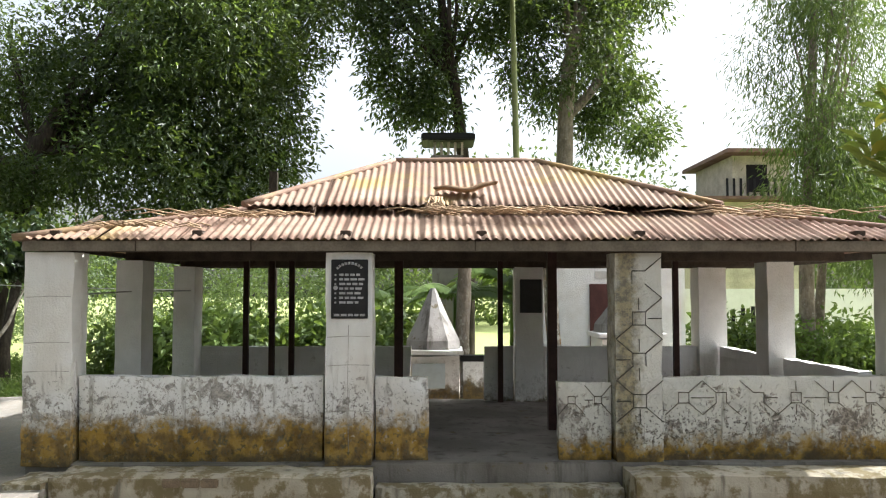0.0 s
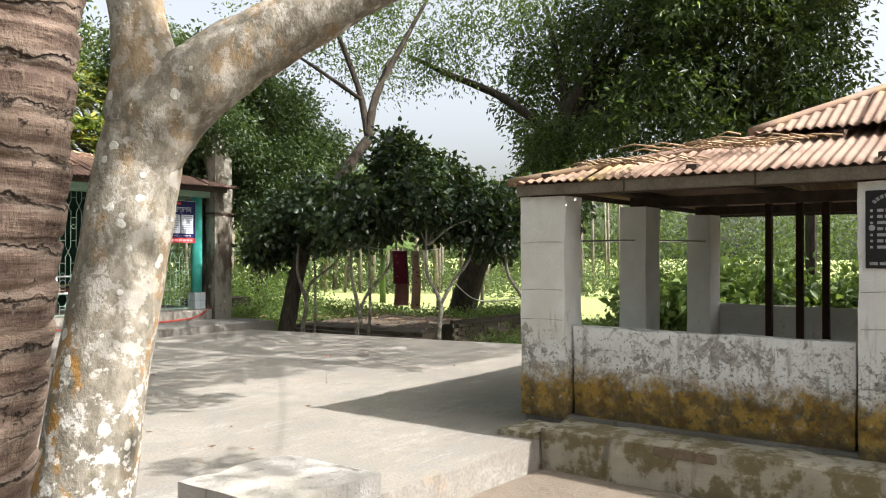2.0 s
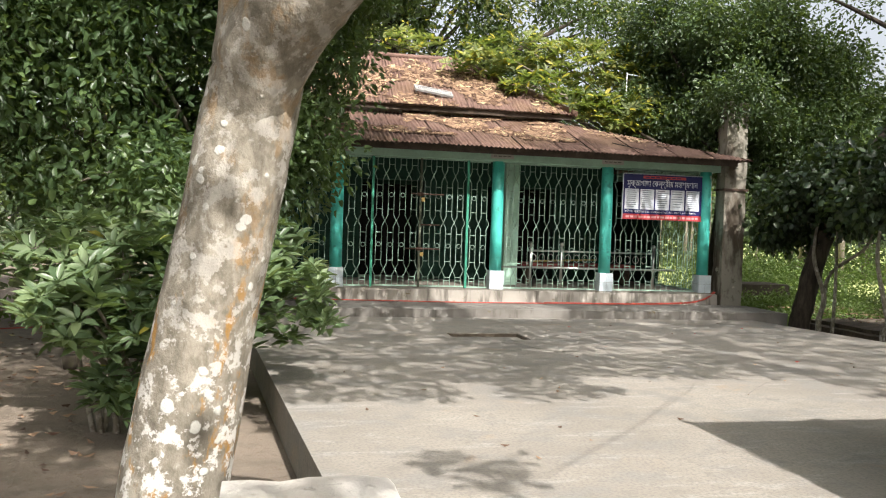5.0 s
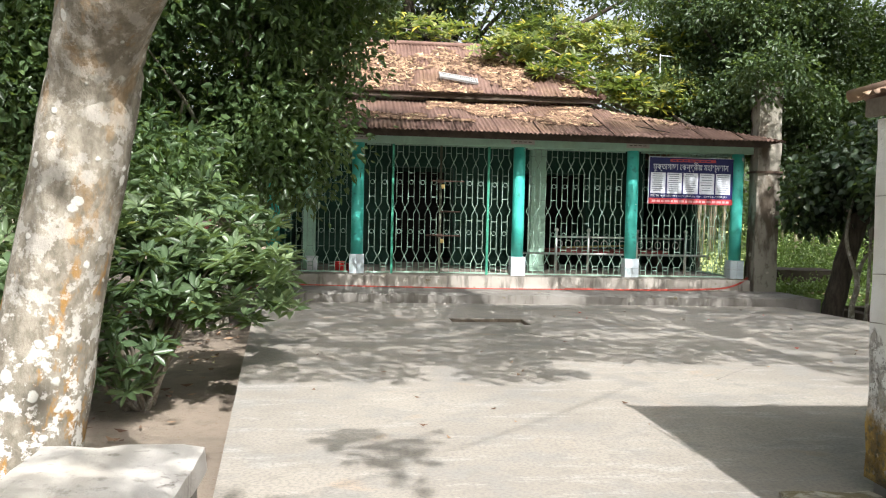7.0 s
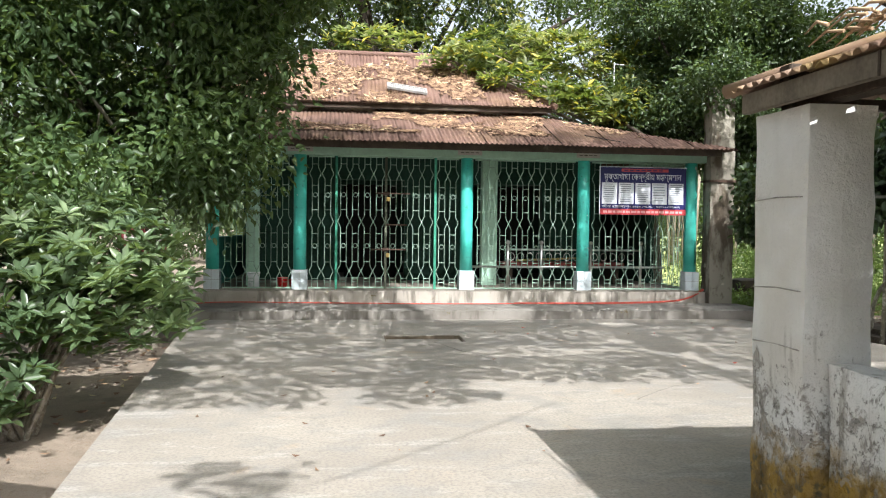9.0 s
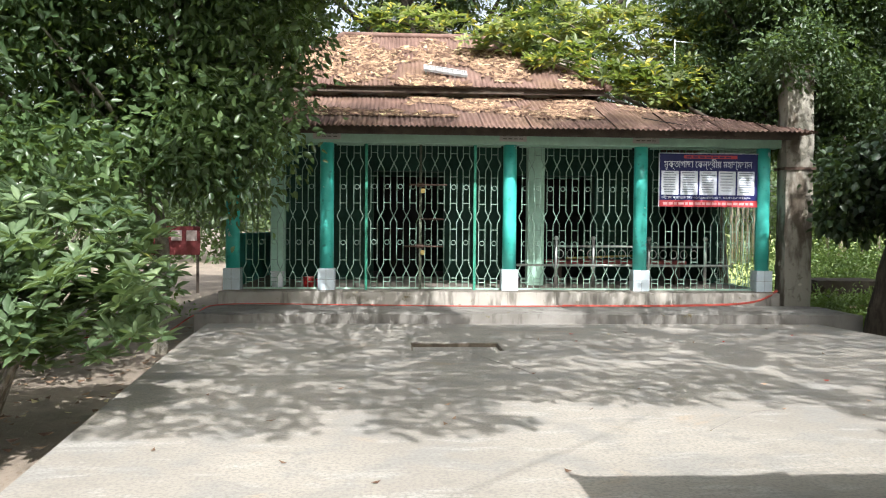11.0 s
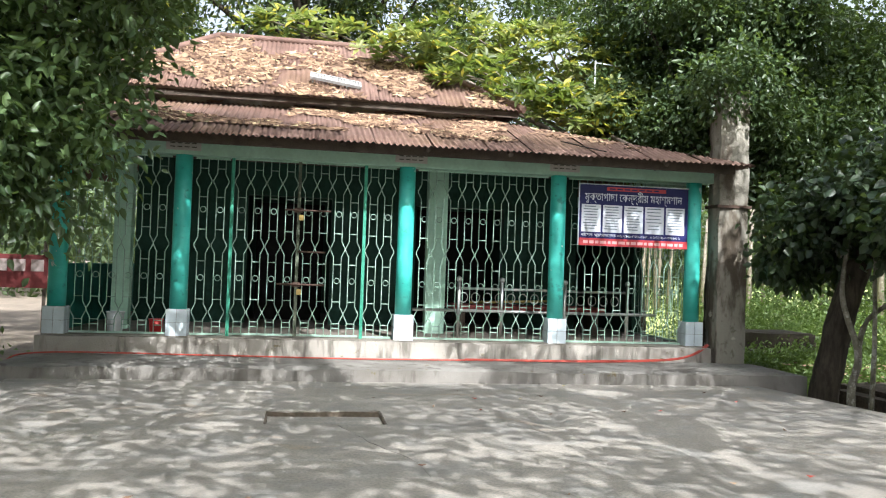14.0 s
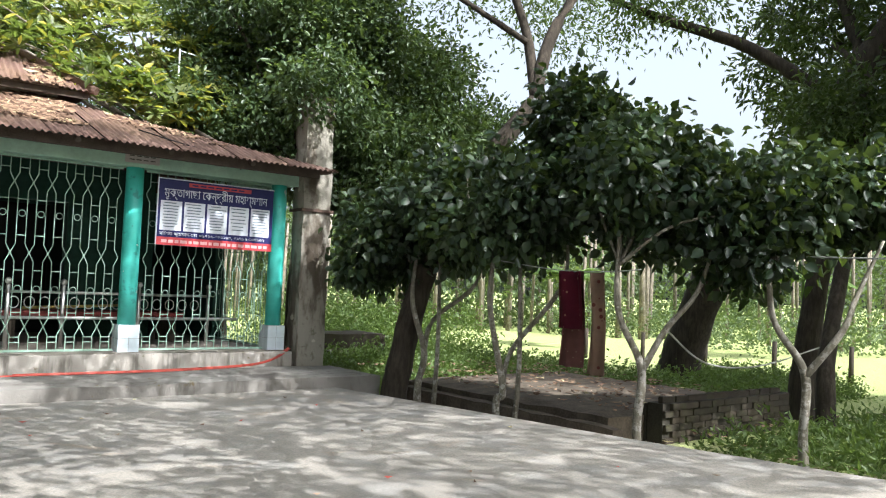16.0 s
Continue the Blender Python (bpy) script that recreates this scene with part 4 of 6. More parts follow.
# sign board
sign = thing("sign_board", (6.19, HY - 0.03, 1.68), "blue printed sign board with white panels tied to the grille", "sign")
SX0, SX1, SZ0, SZ1, SY = 5.405, 6.965, 1.68, 2.505, HY - 0.035
part("backing", boxes((SX0, SX1, SY, SY + 0.015, SZ0, SZ1), bevel=0.002), SIGNBLUE, sign)
part("border", boxes((SX0 - 0.012, SX1 + 0.012, SY + 0.002, SY + 0.02, SZ1 - 0.002, SZ1 + 0.012), (SX0 - 0.012, SX0 + 0.002, SY + 0.002, SY + 0.02, SZ0, SZ1)), SIGNWHITE, sign)
part("red_band", boxes((SX0, SX1, SY - 0.003, SY + 0.001, SZ0, SZ0 + 0.10)), SIGNRED, sign)
part("top_band", boxes((SX0 + 0.38, SX1 - 0.33, SY - 0.003, SY + 0.001, SZ1 - 0.075, SZ1 - 0.025)), SIGNRED, sign)
pw = (SX1 - SX0 - 0.05) / 5
for i in range(5):
    x0 = SX0 + 0.03 + i * pw
    panel = part("panel", boxes((x0, x0 + pw - 0.03, SY - 0.003, SY + 0.001, SZ0 + 0.185, SZ1 - 0.27)), SIGNWHITE, sign)
    bm = bmesh.new()
    rng = random.Random(i)
    for r in range(9 if i != 3 else 7):
        z = SZ1 - 0.295 - r * (0.037 if i != 3 else 0.046)
        m = rng.uniform(0.015, 0.05)
        box(bm, x0 + m, x0 + pw - 0.03 - m - rng.uniform(0, 0.04), SY - 0.0045, SY - 0.0025, z - 0.008, z + 0.004)
    part("small_print", bm, SIGNTEXT, panel)


def lettering(body, x, z, size, material, width=None, name="lettering"):
    cu = bpy.data.curves.new(name, "FONT")
    cu.body, cu.size, cu.extrude = body, size, 0.001
    cu.materials.append(material)
    ob = new(name, cu)
    ob.parent = sign
    ob.matrix_parent_inverse = parent_matrix(sign).inverted()
    bpy.context.view_layer.update()
    k = (width / ob.dimensions.x) if width and ob.dimensions.x > 0 else 1
    ob.matrix_basis = pose(x, SY - 0.005, z, 90) @ Matrix.Diagonal((k, 1, 1, 1))
    return ob


# pre-base vowel signs stand before their consonant, as they are drawn
lettering("\u09ae\u09c1\u0995\u09cd\u09a4\u09be\u0997\u09be\u099b\u09be \u09c7\u0995\u09a8\u09cd\u09a6\u09cd\u09b0\u09c0\u09df \u09ae\u09b9\u09be\u09b6\u09cd\u09ae\u09b6\u09be\u09a8",
          SX0 + 0.07, SZ1 - 0.215, 0.15, SIGNWHITE, 1.40)
lettering("\u09ac\u09bf\u09c7\u09b6\u09b7 \u09aa\u09cd\u09b0\u09c7\u09df\u09be\u099c\u09c7\u09a8\u0983 \u09e6\u09e7\u09ed\u09e7\u09ec-\u09eb\u09e6\u09e7\u09e8\u09ee\u09eb, \u09e6\u09e7\u09ed\u09e7\u09e8-\u09eb\u09e6\u09ed\u09ec\u09e9\u09e8",
          SX0 + 0.03, SZ0 + 0.125, 0.055, SIGNWHITE, 1.42)
bm = bmesh.new()
rng = random.Random(9)
x = SX0 + 0.06
while x < SX1 - 0.1:
    l = rng.uniform(0.04, 0.1)
    box(bm, x, x + l, SY - 0.0045, SY - 0.0025, SZ0 + 0.03, SZ0 + 0.068)
    x += l + 0.02
part("small_print", bm, SIGNPINK, sign)
bm = bmesh.new()
for k in range(7):
    box(bm, SX0 + 0.42 + k * 0.105, SX0 + 0.5 + k * 0.105, SY - 0.0045, SY - 0.0025, SZ1 - 0.06, SZ1 - 0.042)
part("small_print", bm, SIGNBLUE, sign)

# hall roof: lower tier over the veranda, clerestory wall, upper hip
HE = (-2.4, 7.62, 13.08, 20.2, 2.795)             # eaves: west, east, south, north, height
HL = (-1.15, 4.6, 15.3, 18.2, 3.58)                # top of the lower tier
w0, e0, s0, n0, z0 = HE
w1, e1, s1, n1, z1 = HL
roof_slope(hall, TIN_H, (w0, s0, z0), (e0, s0, z0), (e1, s1, z1), (w1, s1, z1), amp=0.013)
roof_slope(hall, TIN_H, (w0, n0, z0), (w0, s0, z0), (w1, s1, z1), (w1, n1, z1), amp=0.013)
roof_slope(hall, TIN_H, (e0, s0, z0), (e0, n0, z0), (e1, n1, z1), (e1, s1, z1), amp=0.013)
roof_slope(hall, TIN_H, (e0, n0, z0), (w0, n0, z0), (w1, n1, z1), (e1, n1, z1), amp=0.013)
part("eave_board", boxes((w0 + 0.2, e0 - 0.2, s0 + 0.16, s0 + 0.20, z0 - 0.10, z0 + 0.02)), WOOD, hall)
for i in range(9):
    x = w0 + 0.4 + i * 1.05
    part("rafter_end", tube(bmesh.new(), [(x, s0 + 0.06, z0 - 0.035), (x, 15.4, z1 - 0.06)], [0.035, 0.035], 8), WOOD, hall)
part("clerestory_wall", boxes((w1 + 0.05, e1 - 0.05, s1 - 0.02, s1 + 0.14, z1 - 0.3, 3.78)), CLERE, hall, "cream clerestory wall with narrow vents")
part("clerestory_wall", boxes((w1 + 0.05, w1 + 0.2, s1 + 0.14, n1, z1 - 0.3, 3.78), (e1 - 0.2, e1 - 0.05, s1 + 0.14, n1, z1 - 0.3, 3.78)), CLERE, hall)
for x in (0.4, 1.5):
    part("vent", boxes((x, x + 0.7, s1 - 0.03, s1 - 0.018, 3.56, 3.66)), GRIMELINE2, hall)
HU = (-1.5, 4.95, 14.95, 18.7, 3.70)
w2, e2, s2, n2, z2 = HU
rx0, rx1, ry, rz = 0.3, 2.9, 16.8, 4.95
roof_slope(hall, TIN_H, (w2, s2, z2), (e2, s2, z2), (rx1, ry, rz), (rx0, ry, rz), amp=0.013)
roof_slope(hall, TIN_H, (w2, n2, z2), (w2, s2, z2), (rx0, ry - 0.01, rz), (rx0, ry + 0.01, rz), amp=0.013)
roof_slope(hall, TIN_H, (e2, s2, z2), (e2, n2, z2), (rx1, ry + 0.01, rz), (rx1, ry - 0.01, rz), amp=0.013)
roof_slope(hall, TIN_H, (e2, n2, z2), (w2, n2, z2), (rx0, ry, rz), (rx1, ry, rz), amp=0.013)
for a, b in (((rx0, ry, rz), (rx1, ry, rz)), ((rx0, ry, rz), (w2, s2, z2)), ((rx1, ry, rz), (e2, s2, z2))):
    part("ridge_cap", tube(bmesh.new(), [Vector(a).lerp(Vector(b), k / 6) + Vector((0, 0, 0.012)) for k in range(7)], [0.06] * 7, 8, 0.1, 5), TIN_H, hall)
part("eave_board", boxes((w2 + 0.08, e2 - 0.08, s2 + 0.07, s2 + 0.1, z2 - 0.10, z2 - 0.015)), WOOD, hall)
# slatted louvre lying on the upper roof
louvre = thing("roof_louvre", (2.15, 15.3, 3.9), "grey slatted plastic louvre lying on the tin roof", "louvre")
tilt = Matrix.Translation((2.15, 15.3, 4.03)) @ Matrix.Rotation(radians(30), 4, "X") @ Matrix.Rotation(radians(8), 4, "Y")
part("frame", bmesh_at(tilt, boxes((-0.38, 0.38, -0.12, -0.09, -0.02, 0.02), (-0.38, 0.38, 0.09, 0.12, -0.02, 0.02), (-0.38, -0.35, -0.09, 0.09, -0.02, 0.02), (0.35, 0.38, -0.09, 0.09, -0.02, 0.02))), LOUVREM, louvre)
for k in range(16):
    part("slat", bmesh_at(tilt, boxes((-0.34 + k * 0.043, -0.31 + k * 0.043, -0.09, 0.09, -0.012, 0.008))), LOUVREM, louvre)
for x in (1.8, 2.3):
    part("leg", boxes((x, x + 0.025, 15.28, 15.305, 3.84, 4.02)), LOUVREM, louvre)


def leaf_litter(name, n, place, size, material, seed, label):
    """Fallen leaves as single curled blades on a surface. place(rng) gives a point and the slope's normal."""
    rng = random.Random(seed)
    vs, fs = [], []
    for i in range(n):
        p, nn = place(rng)
        a = rng.uniform(0, 6.28)
        l, w = size * rng.uniform(0.6, 1.3), size * rng.uniform(0.25, 0.5)
        d, e = Vector((math.cos(a), math.sin(a), 0)), Vector((-math.sin(a), math.cos(a), 0))
        nn = Vector(nn)
        d = (d - nn * d.dot(nn)).normalized()
        e = nn.cross(d)
        lift = nn * (0.004 + rng.uniform(0, 0.25) * size)
        c = Vector(p) + nn * 0.012
        k = len(vs)
        vs += [c - d * l / 2 + lift * 0.6, c - e * w / 2, c + d * l / 2 + lift, c + e * w / 2]
        fs += [(k, k + 1, k + 2), (k, k + 2, k + 3)]
    me = bpy.data.meshes.new(name)
    me.from_pydata(vs, [], fs)
    me.materials.append(material)
    return tagged(new(name, me), label, "fallen leaves", kind="stuff")


def on_slope(a, b, c, d):
    a, b, c, d = map(Vector, (a, b, c, d))
    nn = (b - a).cross(d - a).normalized()
    nn = nn if nn.z > 0 else -nn

    def place(rng):
        while True:
            u, v = rng.random(), rng.random() ** 1.2
            p = a.lerp(b, u).lerp(d.lerp(c, u), v)
            if noise.noise(p * 1.1) + 0.5 * noise.noise(p * 3) > rng.uniform(-0.12, 0.3) and (p.x < 4.6 or rng.random() < 0.12):
                return p, nn
    return place


leaf_litter("roof_leaves", 2300, on_slope((w2, s2, z2), (e2, s2, z2), (rx1, ry, rz), (rx0, ry, rz)), 0.17, DRYLEAF, 5, "dry orange-brown leaves covering the upper tin roof")
leaf_litter("roof_leaves", 3600, on_slope((w0 + 1.2, s0 + 0.6, z0 + 0.212), (e0 - 1.2, s0 + 0.6, z0 + 0.212), (e1, s1, z1), (w1, s1, z1)), 0.16, DRYLEAF, 6, "dry brown leaves lying on the lower tin roof")


def flat(x0, x1, y0, y1, z):
    return lambda rng: ((rng.uniform(x0, x1), rng.uniform(y0, y1), z), (0, 0, 1))


leaf_litter("ground_leaves", 48, flat(-0.3, 7.5, 3.6, 12.2, -0.008), 0.06, DRYLEAF, 7, "few dry leaves on the paving")
leaf_litter("fallen_petals", 7, flat(3.2, 7.0, 6.5, 11.5, -0.008), 0.05, HOSE, 17, "few orange-red petals on the paving")
leaf_litter("ground_leaves", 1500, flat(-9, -1.2, 2.5, 16, -0.315), 0.11, DRYLEAF, 8, "dry brown leaves on bare earth")
leaf_litter("ground_leaves", 700, flat(8.9, 12.2, 9.2, 14.5, 0.035), 0.10, DRYLEAF, 9, "dry leaves on the raised bed")
leaf_litter("ground_leaves", 500, flat(9.0, 14.0, 4.0, 9.0, -0.24), 0.10, DRYLEAF, 10, "dry leaves on rough grass")

# inside the veranda
rail = thing("steel_railing", (4.6, 14.9, 0.35), "polished steel railing with ball-topped posts", "railing", "railings")
for i, x in enumerate((3.95, 4.6, 5.5, 6.5)):
    y = 14.45 + 0.12 * (i % 2)
    post = part("post", tube(bmesh.new(), [(x, y, 0.35), (x, y, 1.12)], [0.025, 0.025], 12), STEEL, rail)
    bm = bmesh.new()
    bmesh.ops.create_uvsphere(bm, u_segments=12, v_segments=8, radius=0.04, matrix=Matrix.Translation((x, y, 1.16)))
    part("ball", bm, STEEL, post)
part("rail", tube(bmesh.new(), [(3.3, 14.46, 0.72), (6.9, 14.46, 0.72)], [0.02, 0.02], 10), STEEL, rail)
part("rail", tube(bmesh.new(), [(3.95, 14.62, 1.03), (6.5, 14.62, 1.03)], [0.018, 0.018], 10), STEEL, rail)
bm = bmesh.new()
for i in range(14):
    cx = 4.05 + i * 0.175
    for s in (1, -1):
        tube(bm, [(cx + 0.06 * s * math.cos(a), 14.62, 0.9 + 0.07 * math.sin(a)) for a in [k * 0.52 for k in range(12)]], [0.007] * 12, 4, cap=False)
tagged(part("scroll_panel", bm, STEEL, rail, "scrolled steel panel"), kind="stuff")
bed = thing("altar_bench", (5.2, 15.4, 0.35), "low red-topped bench behind the railing", "bench")
part("top", boxes((4.0, 6.4, 15.15, 15.8, 0.70, 0.77), bevel=0.01), REDCLOTH, bed)
for x in (4.1, 6.2):
    part("leg", boxes((x, x + 0.1, 15.2, 15.75, 0.35, 0.70)), WOOD, bed)
stick = thing("bamboo_pole", (4.9, 15.3, 0.8), "yellow bamboo pole lying on the bench", "pole")
part("pole", tube(bmesh.new(), [(4.3, 15.35, 0.80), (5.6, 15.3, 0.86)], [0.022, 0.018], 8), BAMBOO, stick)


def bucket(x, y, z, r, h, material, label):
    b = thing("bucket", (x, y, z), label, "bucket")
    bm = bmesh.new()
    pts = [(r * 0.82, 0), (r, h), (r * 1.06, h), (r * 1.06, h - 0.02)]
    tube(bm, [(x, y, z), (x, y, z + h)], [r * 0.82, r], 20)
    part("body", bm, material, b)
    bm = bmesh.new()
    tube(bm, [(x, y, z + h), (x, y, z + h + 0.018)], [r * 1.07, r * 1.07], 20)
    part("rim", bm, material, b)
    return b


bucket(-0.52, 13.98, 0.352, 0.105, 0.25, PLASTIC, "white plastic bucket behind the grille")
bucket(-0.05, 14.1, 0.352, 0.09, 0.16, REDPLASTIC, "red plastic pot behind the grille")
bucket(0.12, 14.25, 0.352, 0.07, 0.12, REDPLASTIC, "red plastic pot behind the grille")

# red hose along the plinth
hose_pts = [(-5.5, 12.4, -0.29), (-3.8, 13.2, -0.29), (-2.2, 12.9, -0.28), (-1.6, 13.1, 0.02), (-1.2, 13.25, 0.17), (0.6, 13.3, 0.165), (2.4, 13.15, 0.165), (4.0, 13.2, 0.165), (5.4, 13.2, 0.167), (6.5, 13.35, 0.18), (7.0, 13.5, 0.24), (7.33, 13.66, 0.37)]
hp, hr = smooth_path(hose_pts, [0.010] * len(hose_pts), 8)
tagged(part("hose", tube(bmesh.new(), hp, hr, 6), HOSE), "flat orange-red hose laid along the step", "hose")
hp2 = [p + Vector((0, 0.03 + 0.02 * math.sin(i * 0.3), 0.008)) for i, p in enumerate(hp) if p.x > 3.8]
tagged(part("hose", tube(bmesh.new(), hp2, [0.012] * len(hp2), 6), HOSE), "doubled orange-red hose end on the step", "hose")

# concrete pole at the corner
pole = thing("utility_pole", (7.58, 13.75, 0.0), "weathered concrete utility pole with an iron band", "utility pole")
part("shaft", worn_box(7.36, 7.83, 13.55, 13.9, -0.4, 3.95, 0.16, 0.012, 0.03, 61), POLEM, pole)
part("band", boxes((7.345, 7.845, 13.535, 13.915, 2.27, 2.31)), BOLT, pole, "rusty iron band")
wire = [(7.8, 13.6, 2.9), (7.0, 13.5, 2.86), (5.9, 13.45, 2.9), (5.0, 13.3, 3.0)]
wp, wr = smooth_path(wire, [0.008] * 4, 8)
tagged(part("cable", tube(bmesh.new(), wp, wr, 5), BLACK), "black electric cable sagging under the eave", "cable")
tagged(part("hanging_hook", tube(bmesh.new(), [(6.35, 13.4, 2.88), (6.36, 13.38, 2.78), (6.34, 13.38, 2.70)], [0.012, 0.02, 0.008], 6), BLACK), "small black hook hanging under the eave", "hook")
mast = thing("antenna_mast", (6.2, 15.9, 0.4), "thin white pipe mast with a short arm", "mast")
part("pipe", tube(bmesh.new(), [(6.33, 15.75, 3.0), (6.33, 15.75, 4.76)], [0.011, 0.011], 8), PLASTIC, mast)
part("arm", tube(bmesh.new(), [(6.33, 15.75, 4.73), (6.7, 15.75, 4.70)], [0.012, 0.012], 8), PLASTIC, mast)


# ---- vegetation ----
def leaf_cloud(rng, centres, per, spread, length, width, droop=0.2, up=0.5, fold=0.25, oval=False):
    """Leaf blades round clump centres, as arrays of vertices and faces: each a folded diamond."""
    c = np.repeat(centres, per, axis=0)
    n = len(c)
    off = rng.normal(0, 1, (n, 3)) * spread
    d = off / (np.linalg.norm(off, axis=1, keepdims=True) + 1e-6) + rng.normal(0, 0.5, (n, 3))
    d[:, 2] += -droop
    d /= np.linalg.norm(d, axis=1, keepdims=True) + 1e-6
    nrm = rng.normal(0, 0.6, (n, 3)) + np.array([0, 0, up])
    s = np.cross(d, nrm)
    s /= np.linalg.norm(s, axis=1, keepdims=True) + 1e-6
    nn = np.cross(s, d)
    k = rng.uniform(0.65, 1.3, (n, 1))
    l, w = length * k, width * k
    base = c + off
    if oval:
        left, right = s * w / 2 + nn * w * fold, -s * w / 2 + nn * w * fold
        bend = -nn * l * 0.05
        v = np.stack([base, base + d * l * 0.28 + left * 0.9, base + d * l * 0.62 + left * 0.85 + bend, base + d * l + bend * 3,
                      base + d * l * 0.62 + right * 0.85 + bend, base + d * l * 0.28 + right * 0.9], axis=1)
        return v.reshape(-1, 3)
    v = np.stack([base, base + d * l * 0.45 + s * w / 2 + nn * w * fold, base + d * l - nn * l * 0.12, base + d * l * 0.45 - s * w / 2 + nn * w * fold], axis=1)
    return v.reshape(-1, 3)


def blade_mesh(name, v, material):
    """A mesh of four-cornered blades from an array of their corners."""
    n = len(v) // 4
    base = np.arange(n)[:, None] * 4
    f = np.concatenate([base + np.array([0, 1, 2]), base + np.array([0, 2, 3])], axis=1).reshape(-1)
    me = bpy.data.meshes.new(name)
    me.vertices.add(len(v))
    me.vertices.foreach_set("co", v.astype(np.float32).reshape(-1))
    me.loops.add(len(f))
    me.loops.foreach_set("vertex_index", f.astype(np.int32))
    me.polygons.add(n * 2)
    me.polygons.foreach_set("loop_start", np.arange(0, n * 6, 3, dtype=np.int32))
    me.polygons.foreach_set("loop_total", np.full(n * 2, 3, dtype=np.int32))
    me.update(calc_edges=True)
    me.materials.append(material)
    return me


def oval_mesh(name, v, material):
    """A mesh of oval leaves: six corners each (base, two left, tip, two right), folded on the midrib."""
    n = len(v) // 6
    fan = np.array([0, 1, 2, 0, 2, 3, 0, 3, 4, 0, 4, 5])
    f = (np.arange(n)[:, None] * 6 + fan).reshape(-1)
    me = bpy.data.meshes.new(name)
    me.vertices.add(len(v))
    me.vertices.foreach_set("co", v.astype(np.float32).reshape(-1))
    me.loops.add(len(f))
    me.loops.foreach_set("vertex_index", f.astype(np.int32))
    me.polygons.add(n * 4)
    me.polygons.foreach_set("loop_start", np.arange(0, n * 12, 3, dtype=np.int32))
    me.polygons.foreach_set("loop_total", np.full(n * 4, 3, dtype=np.int32))
    me.polygons.foreach_set("use_smooth", np.ones(n * 4, dtype=bool))
    me.update(calc_edges=True)
    me.materials.append(material)
    return me


def clump_centres(rng, blob, n, shell=0.5, gaps=0.0):
    """Random points in an ellipsoid, denser to its rim, with uneven bays."""
    cx, cy, cz, rx, ry, rz = blob
    d = rng.normal(0, 1, (n * 3, 3))
    d /= np.linalg.norm(d, axis=1, keepdims=True)
    r = rng.uniform(shell ** 3, 1, (n * 3, 1)) ** (1 / 3)
    lump = np.array([1 + 0.28 * noise.noise(Vector(q) * 2.3 + Vector((cx, cy, cz))) for q in d])[:, None]
    p = np.array([cx, cy, cz]) + d * r * lump * np.array([rx, ry, rz])
    if gaps:
        keep = np.array([noise.noise(Vector(q) * 0.9) + 0.5 * noise.noise(Vector(q) * 2.2) for q in p]) > gaps - 0.35
        p = p[keep]
    return p[:n]


def crown(parent, blobs, clumps, per, spread, length, width, material, seed, droop=0.2, up=0.5, shell=0.5, gaps=0.0, name="crown", oval=False):
    rng = np.random.default_rng(seed)
    vol = np.array([b[3] * b[4] + b[4] * b[5] + b[3] * b[5] for b in blobs])
    share = np.maximum(4, (clumps * vol / vol.sum()).astype(int))
    pts = np.concatenate([clump_centres(rng, b, k, shell, gaps) for b, k in zip(blobs, share)])
    make = oval_mesh if oval else blade_mesh
    ob = new(name, make(name, leaf_cloud(rng, pts, per, spread, length, width, droop, up, oval=oval), material))
    if parent:
        ob.parent = parent
        ob.matrix_parent_inverse = parent_matrix(parent).inverted()
    return ob


def limb(bm, pts, radii, seg=12, bump=0.12):
    p, r = smooth_path(pts, radii, 5)
    return tube(bm, p, r, seg, bump, 4.0)


def tree(name, label, trunk, radii, limbs, bark_m, group="", seg=14, bump=0.12):
    """A tree's trunk and its limbs; crowns are added by crown()."""
    t = thing(name, trunk[0], label, "tree", group)
    p, r = smooth_path(trunk, radii, 7)
    part("trunk", tube(bmesh.new(), p, r, seg, bump, 3.0), bark_m, t)
    for pts, rr in limbs:
        part("limb", limb(bmesh.new(), pts, rr), bark_m, t)
    return t


def boughs(trunk_top, blobs, r=0.06, seed=0, n=2):
    """Limbs that reach from the top of a trunk into each blob of a crown."""
    rng = random.Random(seed)
    out = []
    for b in blobs:
        for k in range(n):
            e = Vector((b[0] + rng.uniform(-0.6, 0.6) * b[3], b[1] + rng.uniform(-0.6, 0.6) * b[4], b[2] + rng.uniform(0, 0.7) * b[5]))
            a = Vector(trunk_top)
            m = a.lerp(e, 0.5) + Vector((rng.uniform(-0.3, 0.3), rng.uniform(-0.3, 0.3), rng.uniform(0, 0.4)))
            out.append(([a, m, e], [r, r * 0.6, r * 0.2]))
    return out


